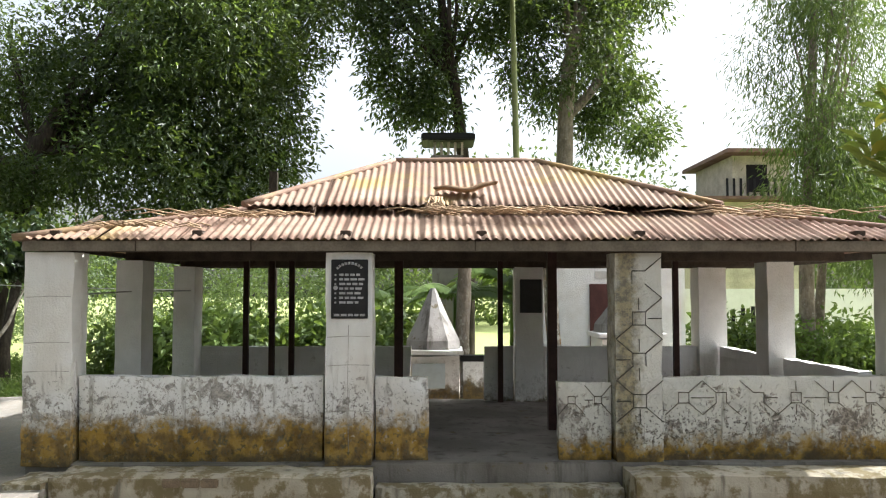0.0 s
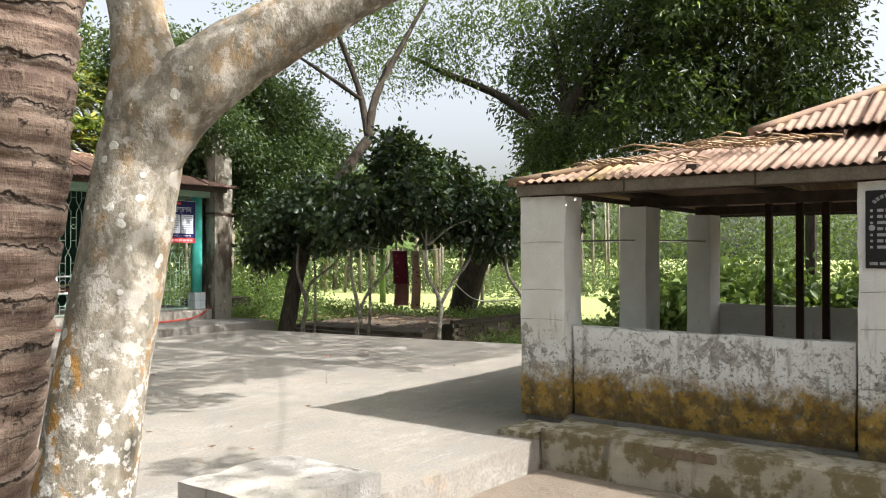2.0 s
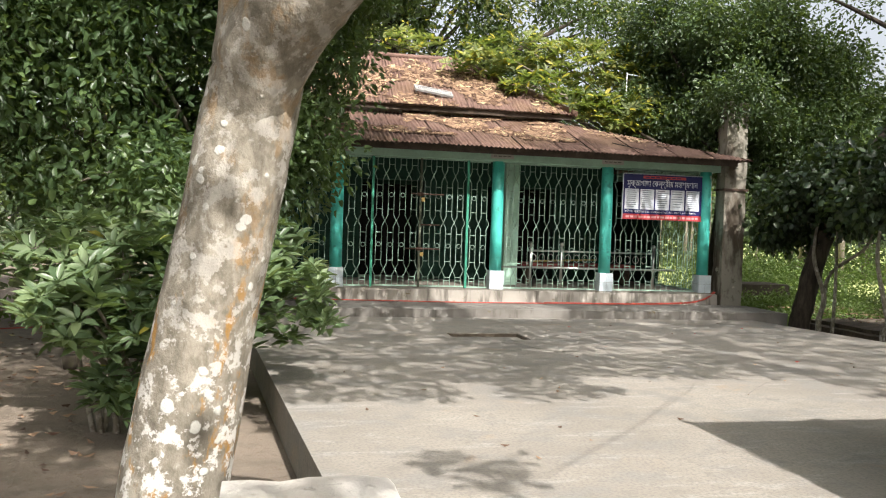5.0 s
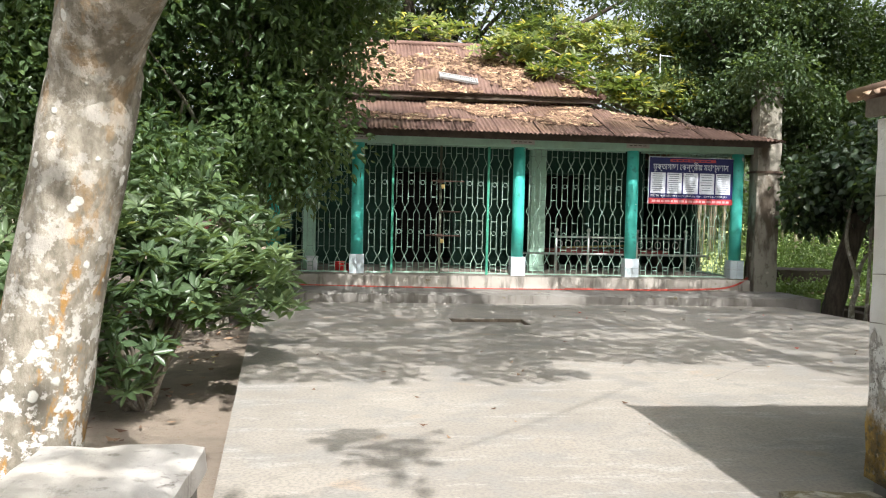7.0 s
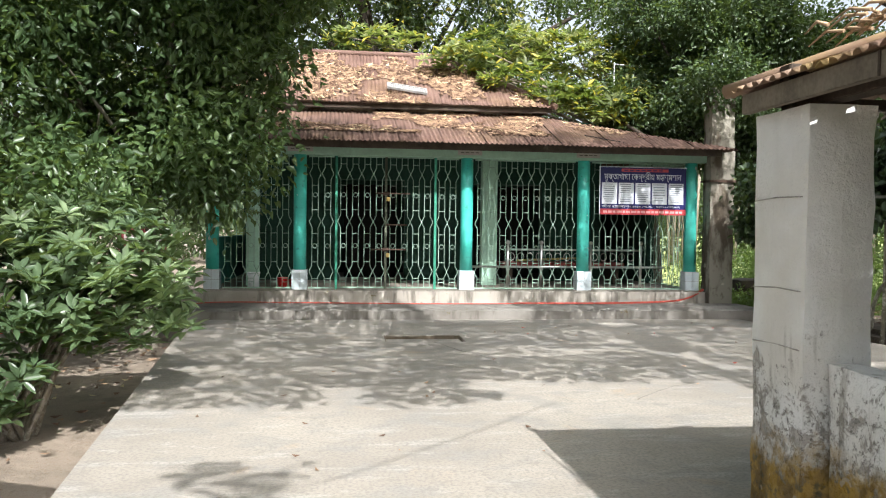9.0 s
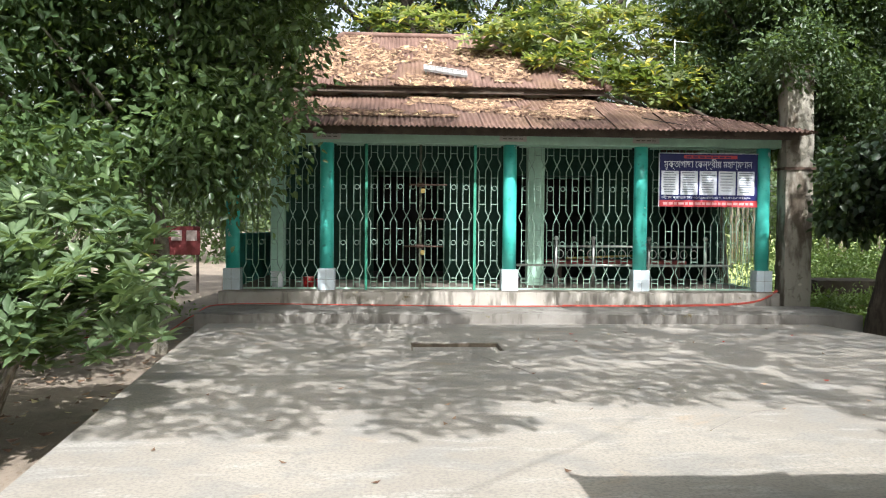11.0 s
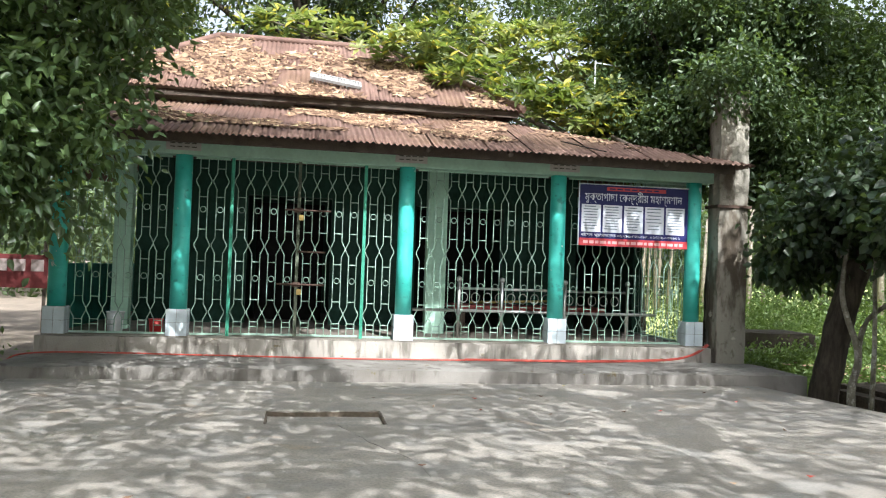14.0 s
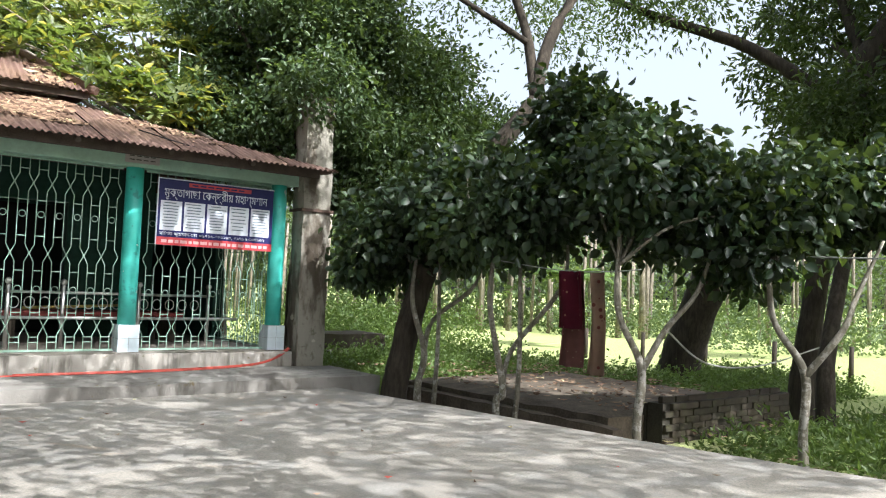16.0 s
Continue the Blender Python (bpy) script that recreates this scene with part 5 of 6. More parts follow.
# the grey lichen tree by the bench, one limb cut short
B1 = [(-0.6, 4.1, 6.8, 2.2, 1.6, 1.0), (2.2, 3.2, 7.0, 2.2, 2.6, 0.9), (4.8, 2.9, 7.2, 2.2, 2.9, 0.9), (7.4, 2.8, 7.3, 2.2, 3.0, 0.9), (-4.2, 5.0, 6.8, 1.8, 1.8, 1.0), (-0.5, -0.75, 6.8, 0.5, 0.8, 0.4)]
t1 = tree("lichen_tree", "grey tree trunk with white lichen and one cut limb", [(-1.30, 3.36, -0.5), (-1.22, 3.34, 0.2), (-1.09, 3.34, 1.0), (-0.97, 3.33, 1.7), (-0.90, 3.31, 2.12), (-0.95, 3.32, 2.55), (-1.02, 3.40, 3.2), (-1.1, 3.5, 4.6), (-0.9, 3.6, 6.0)],
          [0.255, 0.225, 0.205, 0.195, 0.19, 0.13, 0.125, 0.12, 0.09],
          [([(-0.965, 3.33, 1.75), (-0.89, 3.24, 2.05), (-0.75, 3.06, 2.29), (-0.58, 2.90, 2.44), (-0.40, 2.70, 2.61), (-0.27, 2.56, 2.73), (-0.18, 2.46, 2.79)], [0.165, 0.19, 0.185, 0.165, 0.15, 0.14, 0.13])] + boughs((-0.95, 3.6, 5.2), B1, 0.04, 1, 1), BARK_L, seg=26, bump=0.07)
knob = bmesh.new()
tube(knob, [(-0.20, 2.48, 2.78), (-0.14, 2.42, 2.80), (-0.11, 2.39, 2.81)], [0.14, 0.125, 0.05], 16, 0.45, 7)
part("cut_stub", knob, BARK_L, t1, "knotted stub")
crown(t1, B1[4:], 420, 20, 0.20, 0.17, 0.08, LEAF_M, 11, gaps=0.27)


def dappling_crown(parent, fields, material, seed):
    """A high leaf canopy in sprays with gaps. fields: shaded ground (x0, x1, y0, y1), height of the leaves, how closed it is.
    Each spray hangs where the sun's ray to its shaded spot passes that height."""
    rng = np.random.default_rng(seed)
    slant = SUN_DIR / SUN_DIR.z
    pts = []
    for x0, x1, y0, y1, top, closed in fields:
        for k in range(int((x1 - x0) * (y1 - y0) * 330)):
            gx, gy = rng.uniform(x0, x1), rng.uniform(y0, y1)
            edge = min(gx - x0, x1 - gx, gy - y0, y1 - gy)
            n = noise.noise((gx * 1.1, gy * 0.95, seed)) + 0.8 * noise.noise((gx * 2.6, gy * 2.2, seed + 7)) + 0.42 * noise.noise((gx * 5.5, gy * 5, 3))
            if n + closed - 0.9 * max(0.0, 0.5 - edge) < 0:
                continue
            if gy > 12.2 and abs(gx - 2.75 + 0.25 * (gy - 13.7)) < (0.62 if gy > 14.2 else 0.85) + 0.15 * noise.noise((0, gy * 2, 5)):
                continue                          # the open slit that lets the sun onto the middle column
            p = Vector((gx, gy, 0)) + slant * (top + rng.uniform(-0.3, 0.3))
            pts.append(tuple(p))
    ob = new("crown", blade_mesh("crown", leaf_cloud(rng, np.array(pts), 1, 0.01, 0.14, 0.07, 0.2, 1.6), material))
    ob.parent = parent
    ob.matrix_parent_inverse = parent_matrix(parent).inverted()
    return ob


dappling_crown(t1, [(-0.9, 2.3, 6.35, 10.2, 5.7, 0.58), (1.6, 5.2, 7.2, 12.0, 5.8, 0.48), (-1.6, 2.6, 9.6, 17.0, 5.8, 0.66), (1.9, 8.6, 11.4, 17.0, 7.4, 0.60),
                    (4.6, 9.0, 6.2, 12.0, 7.4, 0.58), (-1.2, 1.2, 3.5, 4.9, 5.8, -0.25)], LEAF_M, 12)

# shade tree south of the path
BS = [(-2.6, -4.3, 6.5, 2.2, 1.4, 0.9), (0.3, -5.2, 6.8, 2.4, 2.2, 1.0), (1.0, -8.4, 7.0, 2.4, 2.2, 1.0), (-2.6, -7.6, 7.0, 2.4, 2.2, 1.0), (-5.2, -5.6, 6.8, 1.8, 1.8, 0.9)]
ts = tree("shade_tree", "broad tree shading the path", [(-1.6, -7.0, -0.4), (-1.6, -7.0, 1.5), (-1.4, -6.8, 3.4), (-1.3, -6.6, 5.2)], [0.32, 0.27, 0.24, 0.18],
          boughs((-1.35, -6.7, 4.6), BS, 0.06, 31, 2) + [([(-1.4, -6.8, 3.2), (-0.7, -5.0, 3.1), (0.0, -3.4, 2.75), (0.15, -2.6, 2.4)], [0.07, 0.045, 0.03, 0.01])], BARK_D)
crown(ts, BS, 1500, 20, 0.22, 0.17, 0.08, LEAF_M, 32, gaps=0.08)
BT = [(0.15, -2.72, 2.35, 0.4, 0.28, 0.38)]

# coconut palm close to the path
palm = thing("coconut_palm", (-2.315, 2.3, -0.3), "ringed brown coconut palm trunk", "palm")
zs = np.linspace(-0.4, 8.0, 900)
rad = [0.19 * (1 - 0.03 * z) + 0.007 * ((z * 9.5 + 0.35 * math.sin(z * 4)) % 1.0) - 0.006 * (((z * 9.5 + 0.35 * math.sin(z * 4)) % 1.0) < 0.12) + (0.05 * max(0, 0.4 - z)) for z in zs]
part("trunk", tube(bmesh.new(), [(-2.315 + 0.01 * math.sin(z), 1.43 + 0.85 * math.exp(-0.466 * (z + 0.02)), z) for z in zs], rad, 26, 0.06, 9), BARK_PALM, palm)


def frond(parent, at, az, length, seed, material, lift=0.5, leaflet=0.5, width=0.045, name="frond"):
    rng = np.random.default_rng(seed)
    a = Vector(at)
    d = Vector((math.cos(az), math.sin(az), 0))
    side_v = Vector((-math.sin(az), math.cos(az), 0))
    pts = [a + d * length * f + Vector((0, 0, length * (lift * f - 0.75 * f * f))) for f in [k / 14 for k in range(15)]]
    bm = bmesh.new()
    tube(bm, pts, [0.03 * (1 - 0.8 * k / 14) for k in range(15)], 5)
    fr = part(name, bm, material, parent)
    rows = []
    for k in range(2, 15):
        for h in range(3):
            f = (k + h / 3) / 15
            p = a + d * length * f + Vector((0, 0, length * (lift * f - 0.75 * f * f)))
            for s in (1, -1):
                l = leaflet * math.sin(math.pi * min(1, 0.25 + 0.75 * f)) * rng.uniform(0.8, 1.1)
                q = (side_v * s + d * 0.55 + Vector((0, 0, -0.45 - 0.3 * rng.random()))).normalized()
                w = q.cross(Vector((0, 0, 1))).normalized() * width / 2
                rows += [p, p + q * l * 0.4 + w, p + q * l, p + q * l * 0.4 - w]
    ob = new("foliage", blade_mesh("foliage", np.array([tuple(r) for r in rows]), material))
    ob.parent = fr
    ob.matrix_parent_inverse = parent_matrix(fr).inverted()
    return fr


for k in range(15):
    frond(palm, (-2.305, 1.45, 8.0), k * 2.4, 2.6 + 0.3 * (k % 3), k, LEAF_E, 0.75 - 0.12 * (k % 5), 0.6)


# glossy big-leaved shrub west of the paving
def rosettes(parent, blobs, n, leaf_len, material, seed, name="leaves", count=9):
    """Whorls of broad leaves at the twig ends, each leaf of two bent halves."""
    rng = np.random.default_rng(seed)
    vol = np.array([b[3] * b[4] * b[5] for b in blobs]) ** (2 / 3)
    share = np.maximum(3, (n * vol / vol.sum()).astype(int))
    pts = np.concatenate([clump_centres(rng, b, k, 0.6) for b, k in zip(blobs, share)])
    out = []
    for p in pts:
        tiltv = Vector(rng.normal(0, 0.35, 3)) + Vector((0.0, -0.25, 1))
        tiltv.normalize()
        u = tiltv.cross(Vector((1, 0, 0.2))).normalized()
        w = tiltv.cross(u)
        a0 = rng.uniform(0, 6)
        for k in range(count):
            a = a0 + k * 2.4
            e = 0.15 + 0.5 * k / count + rng.uniform(-0.1, 0.1)
            d = ((u * math.cos(a) + w * math.sin(a)) * math.cos(e) + tiltv * math.sin(e)).normalized()
            s = d.cross(tiltv).normalized()
            nn = s.cross(d)
            l = leaf_len * rng.uniform(0.75, 1.2)
            b = Vector(p) + d * 0.02
            wd = l * 0.19
            lift, bend = nn * wd * 0.4, -nn * l * 0.05
            out += [b, b + d * l * 0.28 + s * wd * 0.85 + lift, b + d * l * 0.62 + s * wd * 0.9 + lift + bend, b + d * l + bend * 3,
                    b + d * l * 0.62 - s * wd * 0.9 + lift + bend, b + d * l * 0.28 - s * wd * 0.85 + lift]
    ob = new(name, oval_mesh(name, np.array([tuple(q) for q in out]), material))
    ob.parent = parent
    ob.matrix_parent_inverse = parent_matrix(parent).inverted()
    return ob


rosettes(ts, BT, 34, 0.17, LEAF_Y, 33, "low_spray", 8)
S1 = [(-1.65, 6.75, 0.8, 0.85, 0.7, 0.6), (-0.95, 6.9, 0.75, 0.7, 0.6, 0.38), (-2.35, 7.0, 0.9, 0.6, 0.6, 0.6), (-1.7, 6.25, 0.18, 0.5, 0.4, 0.28), (-1.2, 7.6, 1.05, 0.8, 0.7, 0.6), (-2.1, 6.0, 0.75, 0.5, 0.4, 0.35)]
shrub = thing("shrub", (-1.62, 6.8, -0.33), "broad glossy-leaved green shrub beside the paving", "shrub")
for k, b in enumerate(S1):
    for j in range(5):
        rr = random.Random(k * 9 + j)
        e = (b[0] + rr.uniform(-0.6, 0.6) * b[3], b[1] + rr.uniform(-0.5, 0.5) * b[4], b[2] + rr.uniform(-0.3, 0.7) * b[5])
        root = (-1.62 + rr.uniform(-0.12, 0.12) + (-0.5 if k == 2 else 0), 6.8 + rr.uniform(-0.1, 0.1), -0.36)
        part("stem", limb(bmesh.new(), [root, ((root[0] + e[0]) / 2 + rr.uniform(-.1, .1), (root[1] + e[1]) / 2, e[2] * 0.45), e], [0.028, 0.018, 0.006], 6), BARK_G, shrub)
rosettes(shrub, S1, 600, 0.15, LEAF_S, 21)

# dark tree behind the shrub
B4 = [(-1.5, 10.8, 2.5, 1.5, 1.1, 0.95), (-0.75, 11.2, 2.45, 0.95, 0.8, 0.9), (-3.2, 10.6, 2.8, 1.9, 1.5, 1.3), (-1.4, 11.6, 3.9, 1.7, 1.5, 1.3), (-4.8, 9.6, 3.1, 1.7, 1.5, 1.2), (-3.0, 10.4, 4.9, 2.6, 2.0, 1.7), (-2.4, 9.0, 1.75, 1.1, 0.8, 0.55), (-1.0, 10.0, 5.7, 2.2, 1.6, 1.0), (-0.4, 11.5, 4.5, 1.1, 0.8, 0.6), (0.6, 12.3, 5.1, 0.9, 0.7, 0.45)]
t4 = tree("dark_tree", "dense dark green tree with a forked pale trunk", [(-1.72, 11.85, -0.4), (-1.70, 11.85, 0.3), (-1.66, 11.8, 1.0), (-1.75, 11.6, 1.9), (-1.9, 11.3, 3.2)], [0.115, 0.09, 0.085, 0.08, 0.06],
          [([(-1.76, 11.78, -0.4), (-1.78, 11.75, 0.5), (-1.68, 11.8, 1.05)], [0.06, 0.055, 0.05])] + boughs((-1.72, 11.7, 1.7), B4, 0.05, 4), BARK_P)
crown(t4, B4, 2300, 26, 0.18, 0.115, 0.056, LEAF_T, 41, droop=0.45, gaps=0.2, oval=True)
crown(t4, [(b[0], b[1] - 0.15, b[2], b[3] * 1.05, b[4] * 1.05, b[5] * 1.05) for b in B4], 750, 12, 0.15, 0.12, 0.062, LEAF_T, 42, shell=0.85, name="outer_leaves", oval=True)
B4b = [(-7.2, 9.0, 3.2, 2.2, 2.0, 2.6), (-6.0, 6.2, 3.6, 1.6, 1.4, 1.6), (-8.5, 13.0, 4.0, 2.6, 2.4, 2.8), (-4.6, 6.2, 3.1, 1.3, 1.2, 0.9), (-5.6, 12.5, 5.5, 2.4, 2.2, 2.2)]
t4b = tree("mango_tree", "leafy mango tree on bare earth", [(-6.8, 9.0, -0.4), (-6.7, 8.9, 0.8), (-6.4, 8.6, 2.2), (-6.3, 8.6, 3.6)], [0.2, 0.17, 0.15, 0.1], boughs((-6.4, 8.6, 2.4), B4b, 0.07, 6), BARK_D)
dappling_crown(t4b, [(-9.0, -2.0, 13.5, 23.0, 7.6, 0.40)], LEAF_M, 14)
crown(t4b, B4b, 1300, 24, 0.2, 0.16, 0.06, LEAF_M, 43, droop=0.4)

# trees behind the hall
B5 = [(-3.2, 20.5, 6.0, 2.6, 2.2, 2.4), (0.2, 22.0, 6.8, 2.8, 2.2, 2.4), (3.6, 22.8, 7.2, 3.0, 2.2, 2.8), (7.2, 22.5, 6.6, 2.8, 2.2, 2.8), (-6.5, 19.0, 5.0, 2.4, 2.2, 2.6), (1.8, 21.0, 9.4, 3.5, 2.2, 1.6)]
t5 = tree("rain_tree", "tall spreading tree behind the hall", [(2.4, 22.5, -0.4), (2.5, 22.4, 2.5), (2.2, 22.3, 5.0), (2.2, 22.2, 7.0)], [0.35, 0.28, 0.22, 0.12], boughs((2.3, 22.3, 4.2), B5, 0.14, 7, 3), BARK_D)
crown(t5, B5, 1900, 26, 0.2, 0.17, 0.075, LEAF_M, 51, gaps=0.38)
# yellow outer shell paints sunlight onto the rain tree's crown
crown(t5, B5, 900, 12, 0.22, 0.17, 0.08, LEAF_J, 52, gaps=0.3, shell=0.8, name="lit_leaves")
B5b = [(3.3, 15.9, 4.75, 0.8, 0.4, 0.28), (4.25, 15.6, 4.3, 0.65, 0.45, 0.35), (5.05, 15.3, 3.95, 0.65, 0.4, 0.35), (5.9, 15.2, 3.85, 0.7, 0.35, 0.45), (6.7, 15.4, 3.9, 0.7, 0.45, 0.5),
       (1.6, 17.3, 5.35, 1.2, 0.4, 0.3), (4.3, 17.0, 5.3, 1.3, 0.5, 0.4), (5.9, 16.6, 5.0, 1.1, 0.7, 0.55), (7.2, 16.4, 4.6, 0.9, 0.8, 0.8)]
t5b = tree("jackfruit_tree", "jackfruit tree with yellow-green leaves over the hall roof", [(8.3, 18.2, -0.4), (8.1, 18.1, 1.6), (7.6, 17.7, 3.2), (7.0, 17.3, 4.2)], [0.17, 0.14, 0.11, 0.07], boughs((7.7, 17.8, 3.2), B5b, 0.045, 8, 3), BARK_G)
# whole crown uses the leaf colour brightened as if lit
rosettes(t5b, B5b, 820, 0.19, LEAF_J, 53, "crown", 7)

# dark round tree round the corner pole
B6 = [(8.4, 14.9, 3.5, 1.5, 1.2, 0.85), (9.7, 14.6, 3.4, 1.3, 1.1, 0.9), (7.3, 15.6, 3.9, 1.3, 1.0, 0.8), (9.0, 15.6, 4.9, 2.2, 1.6, 1.4), (10.9, 15.0, 4.4, 1.4, 1.2, 1.2), (8.8, 13.7, 2.55, 0.8, 0.5, 0.45), (7.65, 13.6, 4.05, 0.75, 0.45, 0.42), (9.8, 13.6, 2.3, 0.9, 0.6, 0.6), (7.4, 15.9, 5.6, 1.1, 0.9, 0.9), (8.3, 14.4, 5.4, 1.3, 0.8, 0.8)]
t6 = tree("round_tree", "dense dark green tree behind the utility pole", [(8.15, 15.0, -0.4), (8.15, 14.95, 1.2), (8.25, 14.9, 2.6), (8.6, 15.1, 4.2)], [0.22, 0.2, 0.17, 0.1], boughs((8.25, 14.9, 2.5), B6, 0.06, 9, 3), BARK_D)
crown(t6, B6, 2700, 28, 0.15, 0.09, 0.05, LEAF_R, 61, droop=0.4, gaps=0.16, oval=True)
crown(t6, B6, 1300, 12, 0.15, 0.095, 0.055, LEAF_R, 62, shell=0.85, gaps=0.16, name="outer_leaves", oval=True)

# leaning dark trunk with high forked limbs at the terrace edge
B7 = [(9.8, 12.4, 7.2, 1.6, 1.3, 0.9), (11.6, 11.2, 7.4, 1.5, 1.3, 0.8), (9.2, 13.8, 6.3, 1.3, 1.2, 0.9), (12.2, 13.0, 6.3, 1.5, 1.2, 0.8), (10.6, 14.0, 8.0, 1.8, 1.5, 0.8)]
t7 = tree("leaning_tree", "dark leaning tree with bare forked upper limbs", [(7.98, 12.15, -0.45), (8.05, 12.1, 0.2), (8.35, 12.0, 1.5), (8.8, 11.8, 2.6), (9.74, 11.5, 3.9)], [0.19, 0.165, 0.15, 0.135, 0.11],
          [([(9.74, 11.5, 3.9), (10.1, 11.6, 4.9), (10.9, 11.5, 6.2), (11.6, 11.3, 7.4)], [0.10, 0.085, 0.06, 0.03]), ([(9.74, 11.5, 3.9), (9.9, 11.9, 5.0), (9.8, 12.4, 6.2), (9.6, 12.8, 7.4)], [0.085, 0.07, 0.05, 0.025]),
           ([(10.2, 11.6, 5.1), (11.2, 12.2, 5.9), (12.2, 12.9, 6.3)], [0.06, 0.045, 0.02]), ([(9.85, 11.8, 4.8), (9.3, 12.8, 5.6), (9.2, 13.8, 6.2)], [0.05, 0.035, 0.015])], BARK_D)
crown(t7, B7, 420, 22, 0.26, 0.10, 0.04, LEAF_E, 71, gaps=0.3)

# row of slender stems with dark heart-shaped leaves along the terrace edge
STEMS = [((8.12, 11.72), [(8.6, 11.6, 2.2, 0.75, 0.8, 0.6), (8.2, 12.6, 2.0, 0.7, 0.6, 0.5)]),
         ((8.14, 10.29), [(8.4, 10.5, 2.35, 0.85, 0.8, 0.7), (8.9, 10.0, 2.9, 0.5, 0.5, 0.55)]),
         ((8.37, 8.54), [(8.9, 9.0, 2.3, 0.9, 0.8, 0.62), (9.4, 8.0, 2.15, 0.9, 0.7, 0.55), (9.3, 9.6, 2.6, 0.7, 0.6, 0.55)]),
         ((9.26, 7.35), [(10.6, 7.6, 2.45, 0.8, 0.6, 0.5), (9.9, 7.9, 2.25, 0.5, 0.4, 0.4)])]
for i, ((x, y), bl) in enumerate(STEMS):
    rs = random.Random(i + 3)
    lean, fork = rs.uniform(-0.22, 0.22), rs.uniform(0.15, 0.75)
    tr = tree("slender_tree", "slender pale stem forking under dark heart-shaped leaves",
              [(x, y, -0.45), (x - 0.02, y + 0.02, 0.05), (x + 0.02, y + lean * 0.3, fork), (x - 0.08 + lean * 0.3, y + 0.2 + lean, 1.15), (x + 0.05, y + 0.3 + lean, 1.9)], [0.055, 0.045, 0.04, 0.03, 0.02],
              [([(x + 0.01, y + lean * 0.3, fork - 0.05), (x + 0.18, y - 0.10 - lean, fork + 0.4), (x + 0.45, y - 0.35 + lean, 1.35), (x + 0.6, y - 0.4, 1.9)], [0.034, 0.03, 0.024, 0.013])] + boughs((x, y + 0.3, 1.6), bl, 0.02, i), BARK_P, "stems along the terrace", seg=10)
    if i < 2:
        part("limb", limb(bmesh.new(), [(x + 0.12, y - 0.12, -0.4), (x + 0.10, y - 0.2, 0.5), (x + 0.2, y - 0.05, 1.7)], [0.032, 0.028, 0.018], 8), BARK_P, tr)
    bl = [(b0 + rs.uniform(-.1, .1), b1, b2 + rs.uniform(-0.12, 0.2), b3, b4, b5 * rs.uniform(0.8, 1.2)) for b0, b1, b2, b3, b4, b5 in bl]
    crown(tr, bl, 470, 17, 0.12, 0.115, 0.09, LEAF_D, 80 + i, droop=0.6, up=0.2, gaps=0.12, oval=True)
    crown(tr, bl, 40, 10, 0.12, 0.12, 0.09, LEAF_M, 90 + i, droop=0.5, shell=0.9, name="outer_leaves", oval=True)

# large leaning tree and its neighbour beyond the bed
B9 = [(14.6, 5.6, 7.4, 2.4, 2.4, 2.3), (15.2, 8.0, 6.6, 1.9, 1.7, 2.3), (16.5, 10.4, 5.6, 1.8, 1.8, 2.0), (15.5, 5.3, 6.0, 2.4, 2.3, 2.6), (13.8, 6.2, 4.2, 1.8, 1.9, 1.5), (16.5, 4.9, 8.8, 2.6, 2.3, 2.2), (17.0, 5.5, 9.8, 3.0, 3.0, 2.2), (15.5, 4.6, 4.2, 1.6, 1.4, 1.4)]
t9 = tree("mango_tree", "large leaning mango tree with a wide dark crown", [(14.35, 12.4, -0.45), (14.3, 12.15, 0.4), (14.25, 11.6, 1.6), (14.15, 10.5, 3.0), (14.05, 9.2, 4.5), (14.3, 8.4, 6.0)], [0.42, 0.34, 0.31, 0.29, 0.26, 0.17],
          [([(14.1, 9.4, 4.3), (13.6, 10.6, 5.3), (13.2, 11.8, 5.9), (12.8, 12.9, 6.5)], [0.12, 0.10, 0.08, 0.04]), ([(14.1, 9.0, 4.7), (15.0, 9.8, 6.2), (15.6, 10.5, 8.0)], [0.12, 0.09, 0.05])] + boughs((14.1, 9.0, 4.8), B9, 0.075, 14, 2), BARK_D)
dappling_crown(t9, [(8.6, 14.0, 3.2, 9.4, 9.2, 0.35)], LEAF_M, 13)
crown(t9, B9, 3300, 28, 0.19, 0.16, 0.062, LEAF_M, 101, droop=0.4, gaps=0.04)
# lighter leaf shell, shifted up and west: sunlight given by colour
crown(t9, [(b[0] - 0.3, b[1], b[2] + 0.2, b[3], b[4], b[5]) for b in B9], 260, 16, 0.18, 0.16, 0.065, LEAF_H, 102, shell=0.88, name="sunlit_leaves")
crown(t9, [(13.2, 11.6, 6.3, 1.2, 1.2, 0.5), (12.9, 12.9, 6.7, 1.3, 1.2, 0.6), (15.4, 10.4, 7.4, 1.4, 1.2, 1.0), (13.4, 10.2, 7.4, 1.5, 1.3, 0.8)], 330, 18, 0.26, 0.12, 0.05, LEAF_E, 103, droop=0.5, gaps=0.25, name="outer_sprays")
B10 = [(13.4, 9.0, 3.9, 0.9, 0.7, 0.6)]
t10 = tree("old_tree", "stout dark tree with twin stems by the brick bed", [(12.95, 9.35, -0.45), (13.0, 9.3, 0.4), (13.15, 9.2, 1.7), (13.5, 9.0, 3.2), (13.9, 8.9, 4.6)], [0.22, 0.17, 0.15, 0.13, 0.10],
           [([(12.2, 8.6, -0.4), (12.4, 8.7, 0.5), (12.9, 8.8, 1.5), (13.4, 8.8, 2.8)], [0.13, 0.11, 0.1, 0.08])] + boughs((13.4, 9.0, 3.0), B10, 0.05, 15), BARK_D)
